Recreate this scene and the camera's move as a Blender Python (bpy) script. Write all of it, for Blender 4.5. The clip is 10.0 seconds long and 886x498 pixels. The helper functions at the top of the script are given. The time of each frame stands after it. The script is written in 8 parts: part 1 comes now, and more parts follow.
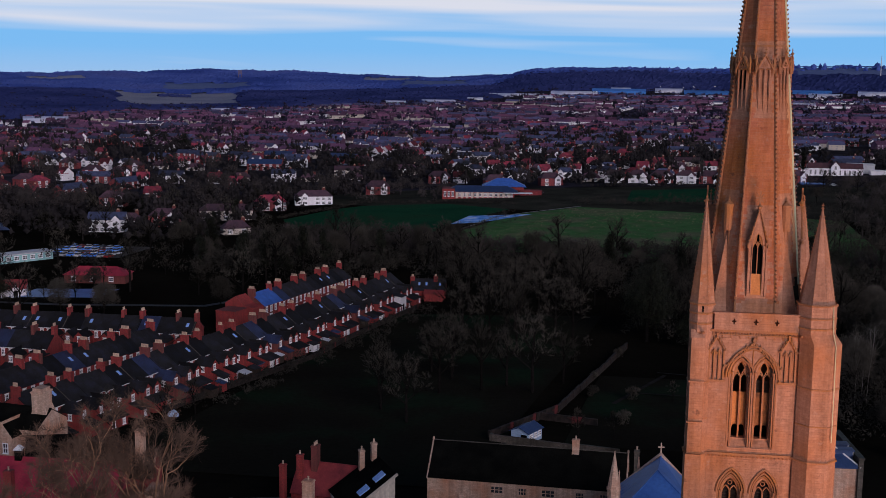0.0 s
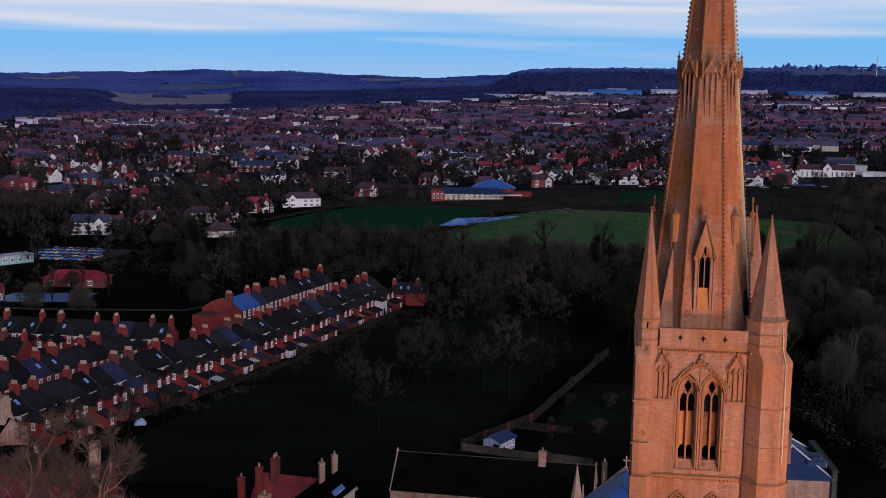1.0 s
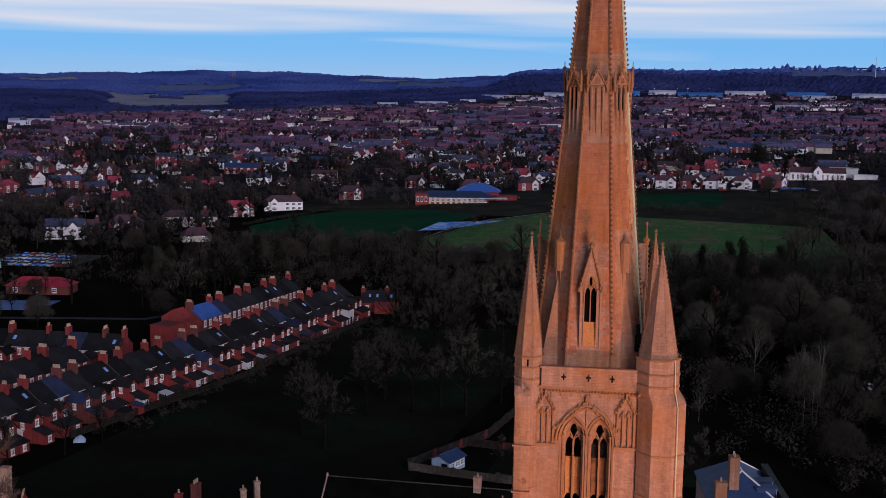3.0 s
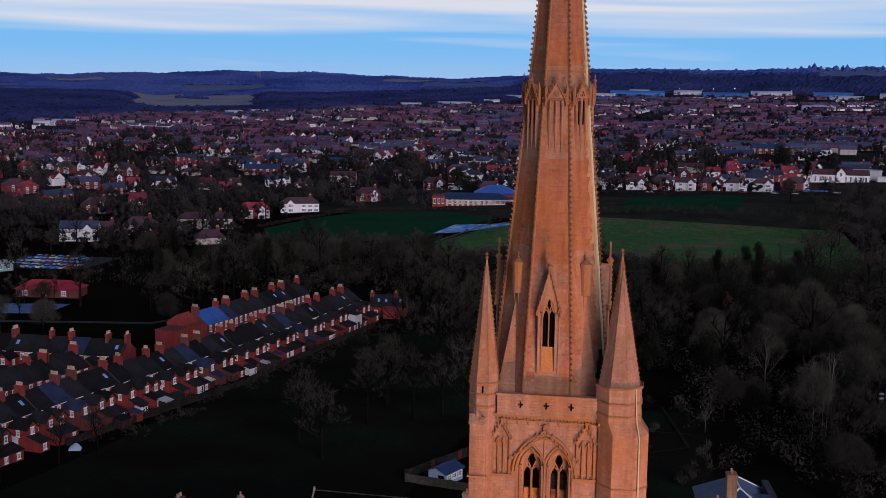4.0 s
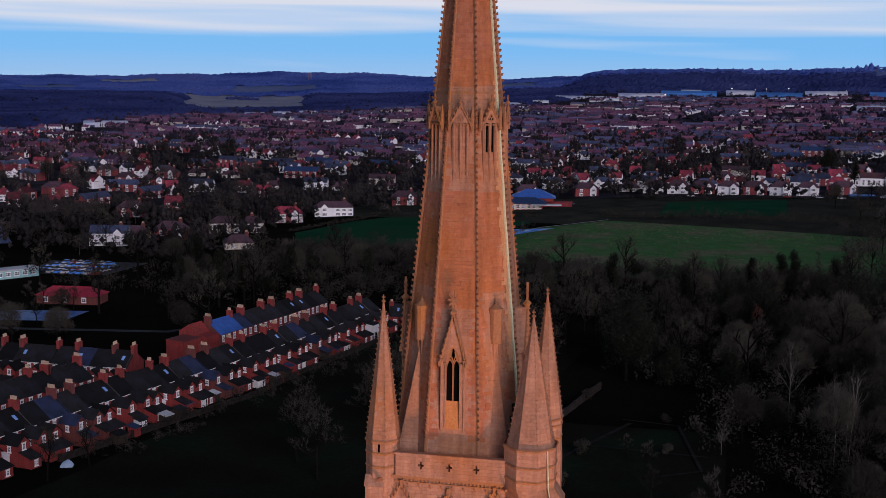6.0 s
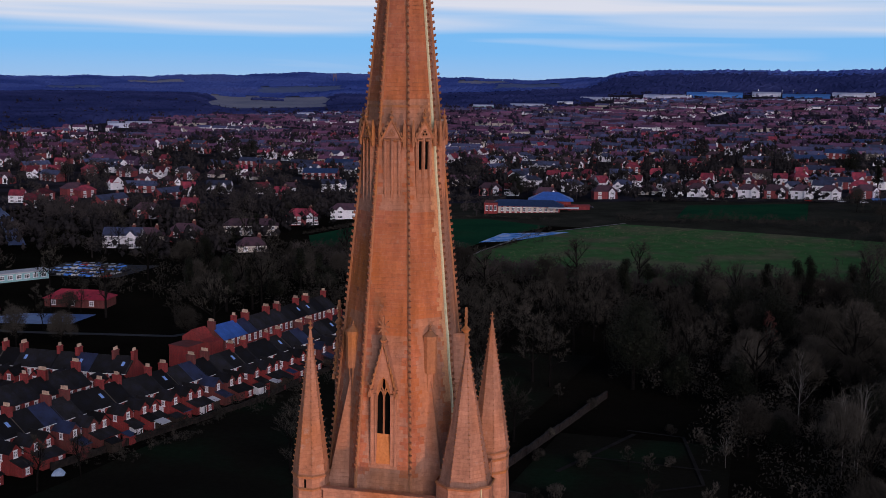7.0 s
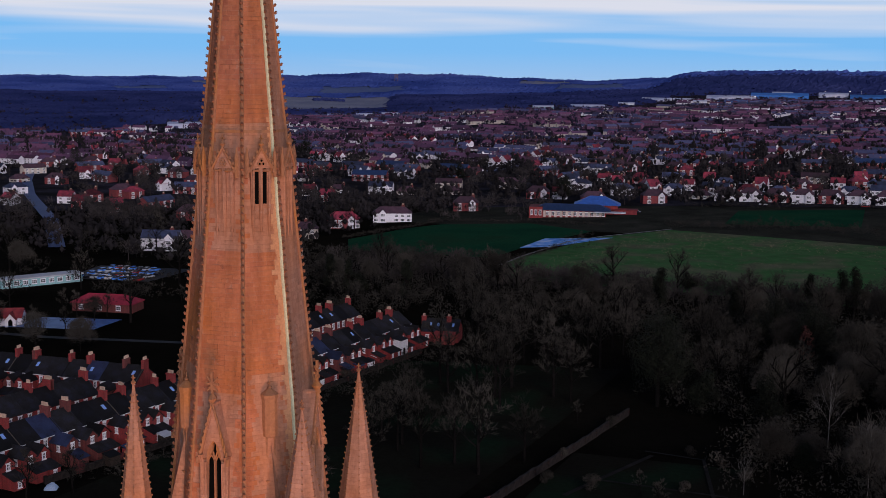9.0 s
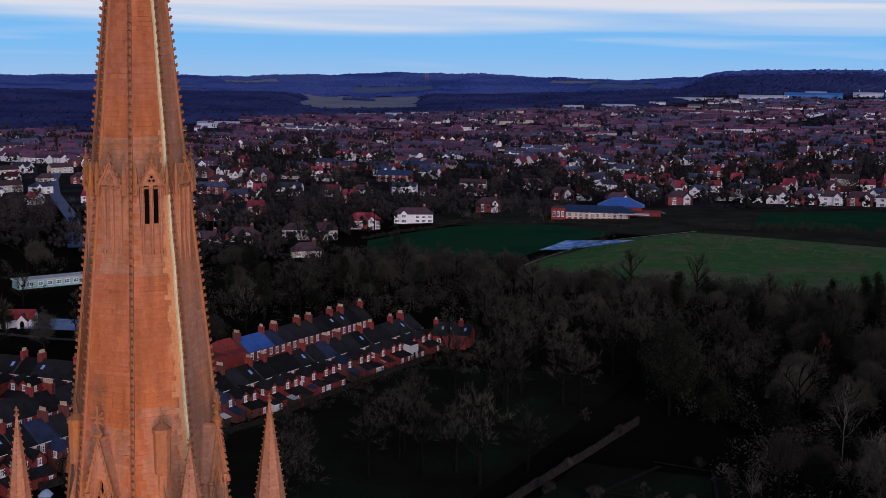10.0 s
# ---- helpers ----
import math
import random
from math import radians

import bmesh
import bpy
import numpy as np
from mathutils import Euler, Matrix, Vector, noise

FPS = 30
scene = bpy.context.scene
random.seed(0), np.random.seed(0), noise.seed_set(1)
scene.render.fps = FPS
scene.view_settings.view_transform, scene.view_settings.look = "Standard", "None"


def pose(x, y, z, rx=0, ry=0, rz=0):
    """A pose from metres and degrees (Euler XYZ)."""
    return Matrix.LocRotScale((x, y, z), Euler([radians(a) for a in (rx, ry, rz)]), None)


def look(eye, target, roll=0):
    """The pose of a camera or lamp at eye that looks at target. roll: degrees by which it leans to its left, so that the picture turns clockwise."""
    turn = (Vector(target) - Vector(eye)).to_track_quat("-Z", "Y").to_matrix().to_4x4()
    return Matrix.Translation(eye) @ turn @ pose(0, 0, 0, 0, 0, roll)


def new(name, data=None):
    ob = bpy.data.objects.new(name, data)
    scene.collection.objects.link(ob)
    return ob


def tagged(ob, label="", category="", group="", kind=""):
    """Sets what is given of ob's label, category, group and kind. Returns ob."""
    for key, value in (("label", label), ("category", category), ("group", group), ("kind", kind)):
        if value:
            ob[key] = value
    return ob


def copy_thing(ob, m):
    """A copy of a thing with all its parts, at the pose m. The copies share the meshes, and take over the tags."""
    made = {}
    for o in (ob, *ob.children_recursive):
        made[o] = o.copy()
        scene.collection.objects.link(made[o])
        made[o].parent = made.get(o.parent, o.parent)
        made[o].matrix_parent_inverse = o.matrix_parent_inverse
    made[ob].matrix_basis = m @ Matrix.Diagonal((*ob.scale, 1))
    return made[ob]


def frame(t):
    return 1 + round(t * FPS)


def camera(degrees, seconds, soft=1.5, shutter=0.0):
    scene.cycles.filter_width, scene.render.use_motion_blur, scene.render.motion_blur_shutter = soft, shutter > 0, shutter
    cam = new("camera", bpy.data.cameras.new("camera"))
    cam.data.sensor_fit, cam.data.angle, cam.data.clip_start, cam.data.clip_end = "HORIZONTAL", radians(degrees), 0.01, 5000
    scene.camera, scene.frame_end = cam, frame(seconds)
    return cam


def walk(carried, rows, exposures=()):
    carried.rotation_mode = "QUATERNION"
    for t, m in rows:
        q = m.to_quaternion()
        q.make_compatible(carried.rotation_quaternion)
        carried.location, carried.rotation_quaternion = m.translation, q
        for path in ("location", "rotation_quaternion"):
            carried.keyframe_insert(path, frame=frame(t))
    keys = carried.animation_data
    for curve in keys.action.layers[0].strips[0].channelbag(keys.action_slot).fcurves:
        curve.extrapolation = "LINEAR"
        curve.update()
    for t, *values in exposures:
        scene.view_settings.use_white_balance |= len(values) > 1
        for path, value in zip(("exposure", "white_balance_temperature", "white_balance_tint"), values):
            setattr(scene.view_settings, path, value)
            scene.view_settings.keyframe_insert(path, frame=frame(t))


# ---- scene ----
cam = camera(42.1, 10.0, 0.6)
PATH = [
    (0, (-11.481, -93.396, 62.846), (-11.762, -91.437, 62.556), 0.8),
    (0.5, (-9.498, -91.041, 63.013), (-9.778, -89.082, 62.723), 0.7),
    (1, (-7.36, -88.665, 63.222), (-7.637, -86.705, 62.933), 0.8),
    (1.5, (-5.395, -86.319, 63.389), (-5.67, -84.36, 63.1), 0.8),
    (2, (-3.205, -83.964, 63.604), (-3.478, -82.004, 63.316), 0.8),
    (2.5, (-1.25, -81.742, 63.828), (-1.521, -79.781, 63.54), 0.8),
    (4, (4.928, -75.226, 65.09), (4.605, -73.274, 64.801), 0.8),
    (4.5, (6.74, -72.996, 65.398), (6.393, -71.048, 65.109), 0.7),
    (5, (8.771, -70.564, 65.761), (8.397, -68.62, 65.472), 0.8),
    (5.5, (10.551, -68.179, 66.082), (10.158, -66.239, 65.792), 0.7),
    (7, (16.527, -60.665, 67.121), (16.071, -58.739, 66.832), 0.7),
    (7.5, (18.426, -58.197, 67.379), (17.947, -56.277, 67.089), 0.7),
    (8, (20.565, -55.52, 67.667), (20.057, -53.607, 67.378), 0.7),
    (8.5, (22.426, -52.916, 67.93), (21.892, -51.011, 67.64), 0.7),
    (9, (24.534, -50.037, 68.213), (23.972, -48.14, 67.923), 0.7),
    (9.5, (26.342, -47.339, 68.438), (25.755, -45.45, 68.147), 0.7),
    (10, (28.457, -44.307, 68.736), (27.842, -42.426, 68.444), 0.7),
]
walk(cam, [(t, look(eye, aim, lean)) for t, eye, aim, lean in PATH])
# ---- sky, sun ----
SUN_AZ, SUN_EL = 33.0, 17.0       # degrees to the right of the way back from the tower, and above the horizon
world = bpy.data.worlds.new("dusk_sky")
scene.world = world
world.use_nodes = True
wt = world.node_tree
wt.nodes.clear()


def wnode(kind, **inputs):
    n = wt.nodes.new(kind)
    for k, v in inputs.items():
        n.inputs[k].default_value = v
    return n


def wmath(op, a, b=None, c=None):
    n = wt.nodes.new("ShaderNodeMath")
    n.operation = op
    for i, v in enumerate((a, b, c)):
        if v is None:
            continue
        if isinstance(v, (int, float)):
            n.inputs[i].default_value = v
        else:
            wt.links.new(v, n.inputs[i])
    return n.outputs[0]


w_sky = wt.nodes.new("ShaderNodeTexSky")
w_sky.sky_type = "NISHITA"
w_sky.sun_disc = False
w_sky.sun_elevation = radians(SUN_EL)
w_sky.sun_rotation = radians(180 - SUN_AZ)
w_sky.air_density, w_sky.dust_density, w_sky.ozone_density = 1.0, 0.6, 3.0
w_co = wt.nodes.new("ShaderNodeTexCoord")
w_sep = wt.nodes.new("ShaderNodeSeparateXYZ")
wt.links.new(w_co.outputs["Generated"], w_sep.inputs[0])
w_az = wmath("ARCTAN2", w_sep.outputs[0], w_sep.outputs[1])
w_el = w_sep.outputs[2]
w_vec = wt.nodes.new("ShaderNodeCombineXYZ")
wt.links.new(wmath("MULTIPLY", w_az, 2.6), w_vec.inputs[0])
wt.links.new(wmath("MULTIPLY_ADD", w_az, 0.6, wmath("MULTIPLY", w_el, 62.0)), w_vec.inputs[1])
w_noise = wnode("ShaderNodeTexNoise", Scale=1.0, Detail=3.0, Roughness=0.36, Distortion=0.25)
wt.links.new(w_vec.outputs[0], w_noise.inputs["Vector"])
# streaks of cloud thicken with height over the horizon
w_cov = wmath("MULTIPLY_ADD", w_el, 25.0, -0.80)
w_amt = wmath("MULTIPLY_ADD", w_noise.outputs[0], 3.1, -1.52)
w_cloud = wmath("ADD", w_amt, w_cov)
w_clamp = wt.nodes.new("ShaderNodeClamp")
wt.links.new(w_cloud, w_clamp.inputs[0])
# the cloud sheet is lit from the low sun and dims to the zenith
w_fade = wt.nodes.new("ShaderNodeMapRange")
wt.links.new(w_el, w_fade.inputs[0])
w_fade.inputs[1].default_value, w_fade.inputs[2].default_value = 0.08, 0.26
w_fade.inputs[3].default_value, w_fade.inputs[4].default_value = 1.0, 0.04
# clear air: pale at the horizon, deep blue above
w_ramp = wt.nodes.new("ShaderNodeValToRGB")
wt.links.new(w_el, w_ramp.inputs[0])
w_ramp.color_ramp.elements[0].position, w_ramp.color_ramp.elements[0].color = 0.0, (0.30, 0.50, 0.80, 1)
w_ramp.color_ramp.elements[1].position, w_ramp.color_ramp.elements[1].color = 0.4, (0.012, 0.030, 0.085, 1)
for w_p, w_c in ((0.025, (0.17, 0.46, 0.86)), (0.07, (0.15, 0.44, 0.84)), (0.15, (0.05, 0.12, 0.30))):
    w_ramp.color_ramp.elements.new(w_p).color = (*w_c, 1)
w_mixsky = wt.nodes.new("ShaderNodeMix")
w_mixsky.data_type = "RGBA"
w_mixsky.blend_type = "ADD"
w_mixsky.inputs[0].default_value = 0.006
wt.links.new(w_ramp.outputs[0], w_mixsky.inputs[6])
wt.links.new(w_sky.outputs[0], w_mixsky.inputs[7])
w_white = wt.nodes.new("ShaderNodeMix")
w_white.data_type = "RGBA"
wt.links.new(wmath("MULTIPLY", w_clamp.outputs[0], w_fade.outputs[0]), w_white.inputs[0])
wt.links.new(w_mixsky.outputs[2], w_white.inputs[6])
w_white.inputs[7].default_value = (0.70, 0.725, 0.83, 1)
w_bg = wnode("ShaderNodeBackground", Strength=1.0)
wt.links.new(w_white.outputs[2], w_bg.inputs[0])
w_out = wt.nodes.new("ShaderNodeOutputWorld")
wt.links.new(w_bg.outputs[0], w_out.inputs[0])

sun = new("sun", bpy.data.lights.new("sun", "SUN"))
sun.data.energy, sun.data.angle, sun.data.color = 1.65, radians(30), (1.0, 0.87, 0.93)
sun_from = Vector((math.sin(radians(SUN_AZ)) * math.cos(radians(SUN_EL)), -math.cos(radians(SUN_AZ)) * math.cos(radians(SUN_EL)), math.sin(radians(SUN_EL))))
sun.matrix_world = look(sun_from * 300, (0, 0, 0))
scene.view_settings.exposure = 0.0


def floodlight(x, y, aim, watts, cone):
    """A warm lamp on the churchyard grass that lights the tower; its housing is built with the churchyard."""
    ob = new("floodlight_lamp", bpy.data.lights.new("floodlight_lamp", "SPOT"))
    ob.data.energy, ob.data.color, ob.data.spot_size, ob.data.spot_blend, ob.data.shadow_soft_size = watts, (1.0, 0.47, 0.26), radians(cone), 0.6, 0.6
    ob.matrix_world = look((x, y, 1.2), aim)
    FLOODS.append((x, y, aim))


FLOODS = []
floodlight(34, -52, (0.5, -1, 66), 124000, 44)
floodlight(17, -44, (0.5, -4, 40), 35000, 60)
floodlight(24, -46, (0.5, -4, 46), 10500, 60)
# ---- materials ----
def material(name, colors, rough=0.85, scale=1.0, fine=9.0, bump=0.15, jitter=0.0, metal=0.0, spec=0.35, island=False):
    """Noise at two scales mixes two or three colours; jitter varies the value from object to object."""
    m = bpy.data.materials.new(name)
    m.use_nodes = True
    nt = m.node_tree
    b = nt.nodes["Principled BSDF"]
    co = nt.nodes.new("ShaderNodeTexCoord")
    n1 = nt.nodes.new("ShaderNodeTexNoise")
    n1.inputs["Scale"].default_value, n1.inputs["Detail"].default_value = scale, 5
    n2 = nt.nodes.new("ShaderNodeTexNoise")
    n2.inputs["Scale"].default_value, n2.inputs["Detail"].default_value = scale * fine, 4
    for n in (n1, n2):
        nt.links.new(co.outputs["Object"], n.inputs["Vector"])
    ramp = nt.nodes.new("ShaderNodeValToRGB")
    e = ramp.color_ramp.elements
    e[0].position, e[1].position = 0.33, 0.68
    e[0].color, e[1].color = (*colors[0], 1), (*colors[-1], 1)
    for i, c in enumerate(colors[1:-1]):
        e.new(0.33 + 0.35 * (i + 1) / (len(colors) - 1)).color = (*c, 1)
    nt.links.new(n1.outputs[0], ramp.inputs[0])
    hsv = nt.nodes.new("ShaderNodeHueSaturation")
    nt.links.new(ramp.outputs[0], hsv.inputs["Color"])
    val = nt.nodes.new("ShaderNodeMath")
    val.operation = "MULTIPLY_ADD"
    nt.links.new(n2.outputs[0], val.inputs[0])
    val.inputs[1].default_value, val.inputs[2].default_value = 0.7, 0.65
    out = val.outputs[0]
    if jitter:
        src = nt.nodes.new("ShaderNodeNewGeometry").outputs["Random Per Island"] if island else nt.nodes.new("ShaderNodeObjectInfo").outputs["Random"]
        mul = nt.nodes.new("ShaderNodeMath")
        mul.operation = "MULTIPLY_ADD"
        nt.links.new(src, mul.inputs[0])
        mul.inputs[1].default_value, mul.inputs[2].default_value = 2 * jitter, 1 - jitter
        both = nt.nodes.new("ShaderNodeMath")
        both.operation = "MULTIPLY"
        nt.links.new(out, both.inputs[0])
        nt.links.new(mul.outputs[0], both.inputs[1])
        out = both.outputs[0]
    nt.links.new(out, hsv.inputs["Value"])
    nt.links.new(hsv.outputs[0], b.inputs["Base Color"])
    b.inputs["Roughness"].default_value = rough
    b.inputs["Metallic"].default_value = metal
    b.inputs["Specular IOR Level"].default_value = spec
    if bump:
        bp = nt.nodes.new("ShaderNodeBump")
        bp.inputs["Strength"].default_value, bp.inputs["Distance"].default_value = bump, 0.05
        nt.links.new(n2.outputs[0], bp.inputs["Height"])
        nt.links.new(bp.outputs[0], b.inputs["Normal"])
    return m


def masonry(name, tones, mortar, length, course, rough=0.88, stain=(0.3, 0.2, 0.12), bump=0.4, patch=0.25, joint=0.012, lichen=0.0, single=""):
    """Coursed blocks laid along each wall's own direction, with weathered patches and streaks."""
    m = bpy.data.materials.new(name)
    m.use_nodes = True
    nt = m.node_tree
    L = nt.links.new
    b = nt.nodes["Principled BSDF"]
    geo = nt.nodes.new("ShaderNodeNewGeometry")
    cross = nt.nodes.new("ShaderNodeVectorMath")
    cross.operation = "CROSS_PRODUCT"
    cross.inputs[0].default_value = (0, 0, 1)
    L(geo.outputs["True Normal"], cross.inputs[1])
    norm = nt.nodes.new("ShaderNodeVectorMath")
    norm.operation = "NORMALIZE"
    L(cross.outputs[0], norm.inputs[0])
    dot = nt.nodes.new("ShaderNodeVectorMath")
    dot.operation = "DOT_PRODUCT"
    L(norm.outputs[0], dot.inputs[0])
    L(geo.outputs["Position"], dot.inputs[1])
    sep = nt.nodes.new("ShaderNodeSeparateXYZ")
    L(geo.outputs["Position"], sep.inputs[0])
    comb = nt.nodes.new("ShaderNodeCombineXYZ")
    L(dot.outputs["Value"], comb.inputs[0])
    L(sep.outputs[2], comb.inputs[1])
    brick = nt.nodes.new("ShaderNodeTexBrick")
    L(comb.outputs[0], brick.inputs["Vector"])
    brick.inputs["Scale"].default_value = 1.0
    brick.inputs["Brick Width"].default_value, brick.inputs["Row Height"].default_value = length, course
    brick.inputs["Mortar Size"].default_value, brick.inputs["Mortar Smooth"].default_value = joint, 0.3
    brick.inputs["Color1"].default_value, brick.inputs["Color2"].default_value = (*tones[0], 1), (*tones[1], 1)
    brick.inputs["Mortar"].default_value = (*mortar, 1)
    brick.inputs["Bias"].default_value = -0.1
    big = nt.nodes.new("ShaderNodeTexNoise")
    big.inputs["Scale"].default_value, big.inputs["Detail"].default_value = 0.28, 6
    L(geo.outputs["Position"], big.inputs["Vector"])
    cut = nt.nodes.new("ShaderNodeMapRange")
    L(big.outputs[0], cut.inputs[0])
    cut.inputs[1].default_value, cut.inputs[2].default_value, cut.inputs[3].default_value, cut.inputs[4].default_value = 0.42, 0.72, 0.0, patch
    mix = nt.nodes.new("ShaderNodeMix")
    mix.data_type = "RGBA"
    L(cut.outputs[0], mix.inputs[0])
    if single:
        # separate blocks: each takes a tone of its own
        pick = nt.nodes.new("ShaderNodeMix")
        pick.data_type = "RGBA"
        L(geo.outputs["Random Per Island"] if single == "island" else nt.nodes.new("ShaderNodeObjectInfo").outputs["Random"], pick.inputs[0])
        pick.inputs[6].default_value, pick.inputs[7].default_value = (*tones[0], 1), (*tones[1], 1)
        L(pick.outputs[2], mix.inputs[6])
    else:
        L(brick.outputs["Color"], mix.inputs[6])
    mix.inputs[7].default_value = (*stain, 1)
    # rain streaks: noise drawn out down the wall
    mp = nt.nodes.new("ShaderNodeMapping")
    mp.inputs["Scale"].default_value = (2.2, 2.2, 0.22)
    L(geo.outputs["Position"], mp.inputs["Vector"])
    st = nt.nodes.new("ShaderNodeTexNoise")
    st.inputs["Scale"].default_value, st.inputs["Detail"].default_value = 1.0, 6
    L(mp.outputs[0], st.inputs["Vector"])
    fine = nt.nodes.new("ShaderNodeTexNoise")
    fine.inputs["Scale"].default_value, fine.inputs["Detail"].default_value = 7.0, 6
    L(geo.outputs["Position"], fine.inputs["Vector"])
    v1 = nt.nodes.new("ShaderNodeMath")
    v1.operation = "MULTIPLY_ADD"
    L(st.outputs[0], v1.inputs[0])
    v1.inputs[1].default_value, v1.inputs[2].default_value = 1.1, 0.20
    v2 = nt.nodes.new("ShaderNodeMath")
    v2.operation = "MULTIPLY_ADD"
    L(fine.outputs[0], v2.inputs[0])
    v2.inputs[1].default_value = 0.55
    L(v1.outputs[0], v2.inputs[2])
    hsv = nt.nodes.new("ShaderNodeHueSaturation")
    L(mix.outputs[2], hsv.inputs["Color"])
    L(v2.outputs[0], hsv.inputs["Value"])
    color = hsv.outputs[0]
    if lichen:
        # grey crusts of lichen and soot in small uneven blotches
        spot = nt.nodes.new("ShaderNodeTexNoise")
        spot.inputs["Scale"].default_value, spot.inputs["Detail"].default_value, spot.inputs["Roughness"].default_value = 1.6, 8, 0.7
        L(geo.outputs["Position"], spot.inputs["Vector"])
        for lo, hi, amount, tone in ((0.60, 0.72, lichen, (0.42, 0.34, 0.29)), (0.40, 0.28, lichen * 1.5, (0.10, 0.055, 0.045))):
            rng = nt.nodes.new("ShaderNodeMapRange")
            L(spot.outputs[0], rng.inputs[0])
            rng.inputs[1].default_value, rng.inputs[2].default_value, rng.inputs[3].default_value, rng.inputs[4].default_value = lo, hi, 0.0, amount
            over = nt.nodes.new("ShaderNodeMix")
            over.data_type = "RGBA"
            L(rng.outputs[0], over.inputs[0])
            L(color, over.inputs[6])
            over.inputs[7].default_value = (*tone, 1)
            color = over.outputs[2]
    L(color, b.inputs["Base Color"])
    b.inputs["Roughness"].default_value = rough
    b.inputs["Specular IOR Level"].default_value = 0.2
    hgt = nt.nodes.new("ShaderNodeMath")
    hgt.operation = "MULTIPLY_ADD"
    L(brick.outputs["Fac"], hgt.inputs[0])
    hgt.inputs[1].default_value = -1.0
    L(fine.outputs[0], hgt.inputs[2])
    bp = nt.nodes.new("ShaderNodeBump")
    bp.inputs["Strength"].default_value, bp.inputs["Distance"].default_value = bump, 0.04
    L(hgt.outputs[0], bp.inputs["Height"])
    L(bp.outputs[0], b.inputs["Normal"])
    return m


STONE = masonry("tower_limestone", ((0.400, 0.212, 0.144), (0.324, 0.166, 0.114)), (0.304, 0.156, 0.106), 0.44, 0.2, stain=(0.384, 0.136, 0.040), patch=0.62, joint=0.006, bump=0.6, lichen=0.45)
STONE_LAID = masonry("spire_blocks", ((0.415, 0.160, 0.088), (0.340, 0.120, 0.070)), (0.288, 0.120, 0.072), 0.44, 0.2, stain=(0.384, 0.128, 0.028), patch=0.8, bump=0.5, lichen=0.45, single="island")
STONE_SINGLE = masonry("spire_block", ((0.415, 0.160, 0.088), (0.340, 0.120, 0.070)), (0.288, 0.120, 0.072), 0.44, 0.2, stain=(0.384, 0.128, 0.028), patch=0.8, bump=0.5, lichen=0.45, single="object")
WASHED = material("rain_washed_stone", ((0.448, 0.216, 0.104), (0.512, 0.272, 0.144)), 0.85, 0.9, 10, 0.4)
# darker than CARVED: the shade on the knobs is put into their colour
CROCKET = material("shade_dark_crocket", ((0.216, 0.086, 0.050), (0.320, 0.134, 0.070)), 0.85, 1.4, 8, 0.4, 0.2)
# the sills' orange glow is painted into this colour; one belfry screen shares it
ORANGE = material("orange_glow_stone", ((0.4600, 0.1750, 0.0550), (0.5400, 0.2400, 0.0900)), 0.85, 0.8, 10, 0.4)
CARVED = material("carved_limestone", ((0.288, 0.128, 0.068), (0.336, 0.152, 0.076), (0.352, 0.144, 0.048)), 0.85, 0.6, 12, 0.5)
PALE = masonry("pale_rubble_stone", ((0.58, 0.40, 0.31), (0.42, 0.28, 0.215)), (0.36, 0.25, 0.19), 0.45, 0.22, stain=(0.46, 0.17, 0.085), patch=0.75)
BRICK = masonry("red_brick", ((0.3584, 0.0482, 0.0470), (0.2016, 0.0325, 0.0347)), (0.1456, 0.0504, 0.0504), 0.225, 0.075, stain=(0.1344, 0.0336, 0.0280), patch=0.5, joint=0.008, bump=0.2)
BRICK_B = masonry("dark_brick", ((0.20, 0.05, 0.048), (0.14, 0.038, 0.04)), (0.12, 0.06, 0.05), 0.225, 0.075, stain=(0.1, 0.05, 0.04), patch=0.5, joint=0.008, bump=0.2)
OLD_BRICK = material("old_garden_brick", ((0.016, 0.014, 0.012), (0.006, 0.0055, 0.005), (0.034, 0.024, 0.021), (0.009, 0.008, 0.007), (0.12, 0.024, 0.025)), 0.92, 0.22, 26, 0.4)
RENDERED = material("white_render", ((0.76, 0.75, 0.79), (0.86, 0.84, 0.88)), 0.85, 0.3, 10, 0.1, 0.12)
CREAM = material("cream_render", ((0.5, 0.44, 0.38), (0.6, 0.54, 0.47)), 0.85, 0.3, 10, 0.1, 0.15)
SLATE = material("welsh_slate", ((0.0105, 0.0095, 0.0095), (0.0145, 0.0138, 0.0155), (0.018, 0.0185, 0.028)), 0.75, 0.5, 8, 0.5, 0.6, spec=0.22)
GREY_STONE = masonry("grey_rubble", ((0.12, 0.10, 0.085), (0.07, 0.06, 0.052)), (0.05, 0.06, 0.055), 0.45, 0.2, stain=(0.03, 0.028, 0.022), patch=0.9)
STONE_TILE = material("mossy_stone_tile", ((0.004, 0.004, 0.004), (0.008, 0.008, 0.007)), 0.95, 0.5, 8, 0.4, 0.2, spec=0.0)
SLATE_DIM_BLUE = material("dim_blue_slate", ((0.014, 0.017, 0.034), (0.020, 0.027, 0.066), (0.026, 0.036, 0.085)), 0.55, 0.5, 8, 0.4, 0.4, spec=0.4)
SLATE_BLUE = material("wet_blue_slate", ((0.012, 0.032, 0.10), (0.028, 0.055, 0.14)), 0.5, 0.6, 8, 0.3, 0.2, spec=0.5)
TILE_RED = material("red_clay_tile", ((0.15, 0.022, 0.03), (0.23, 0.034, 0.04), (0.30, 0.05, 0.05)), 0.85, 0.5, 10, 0.4, 0.35)
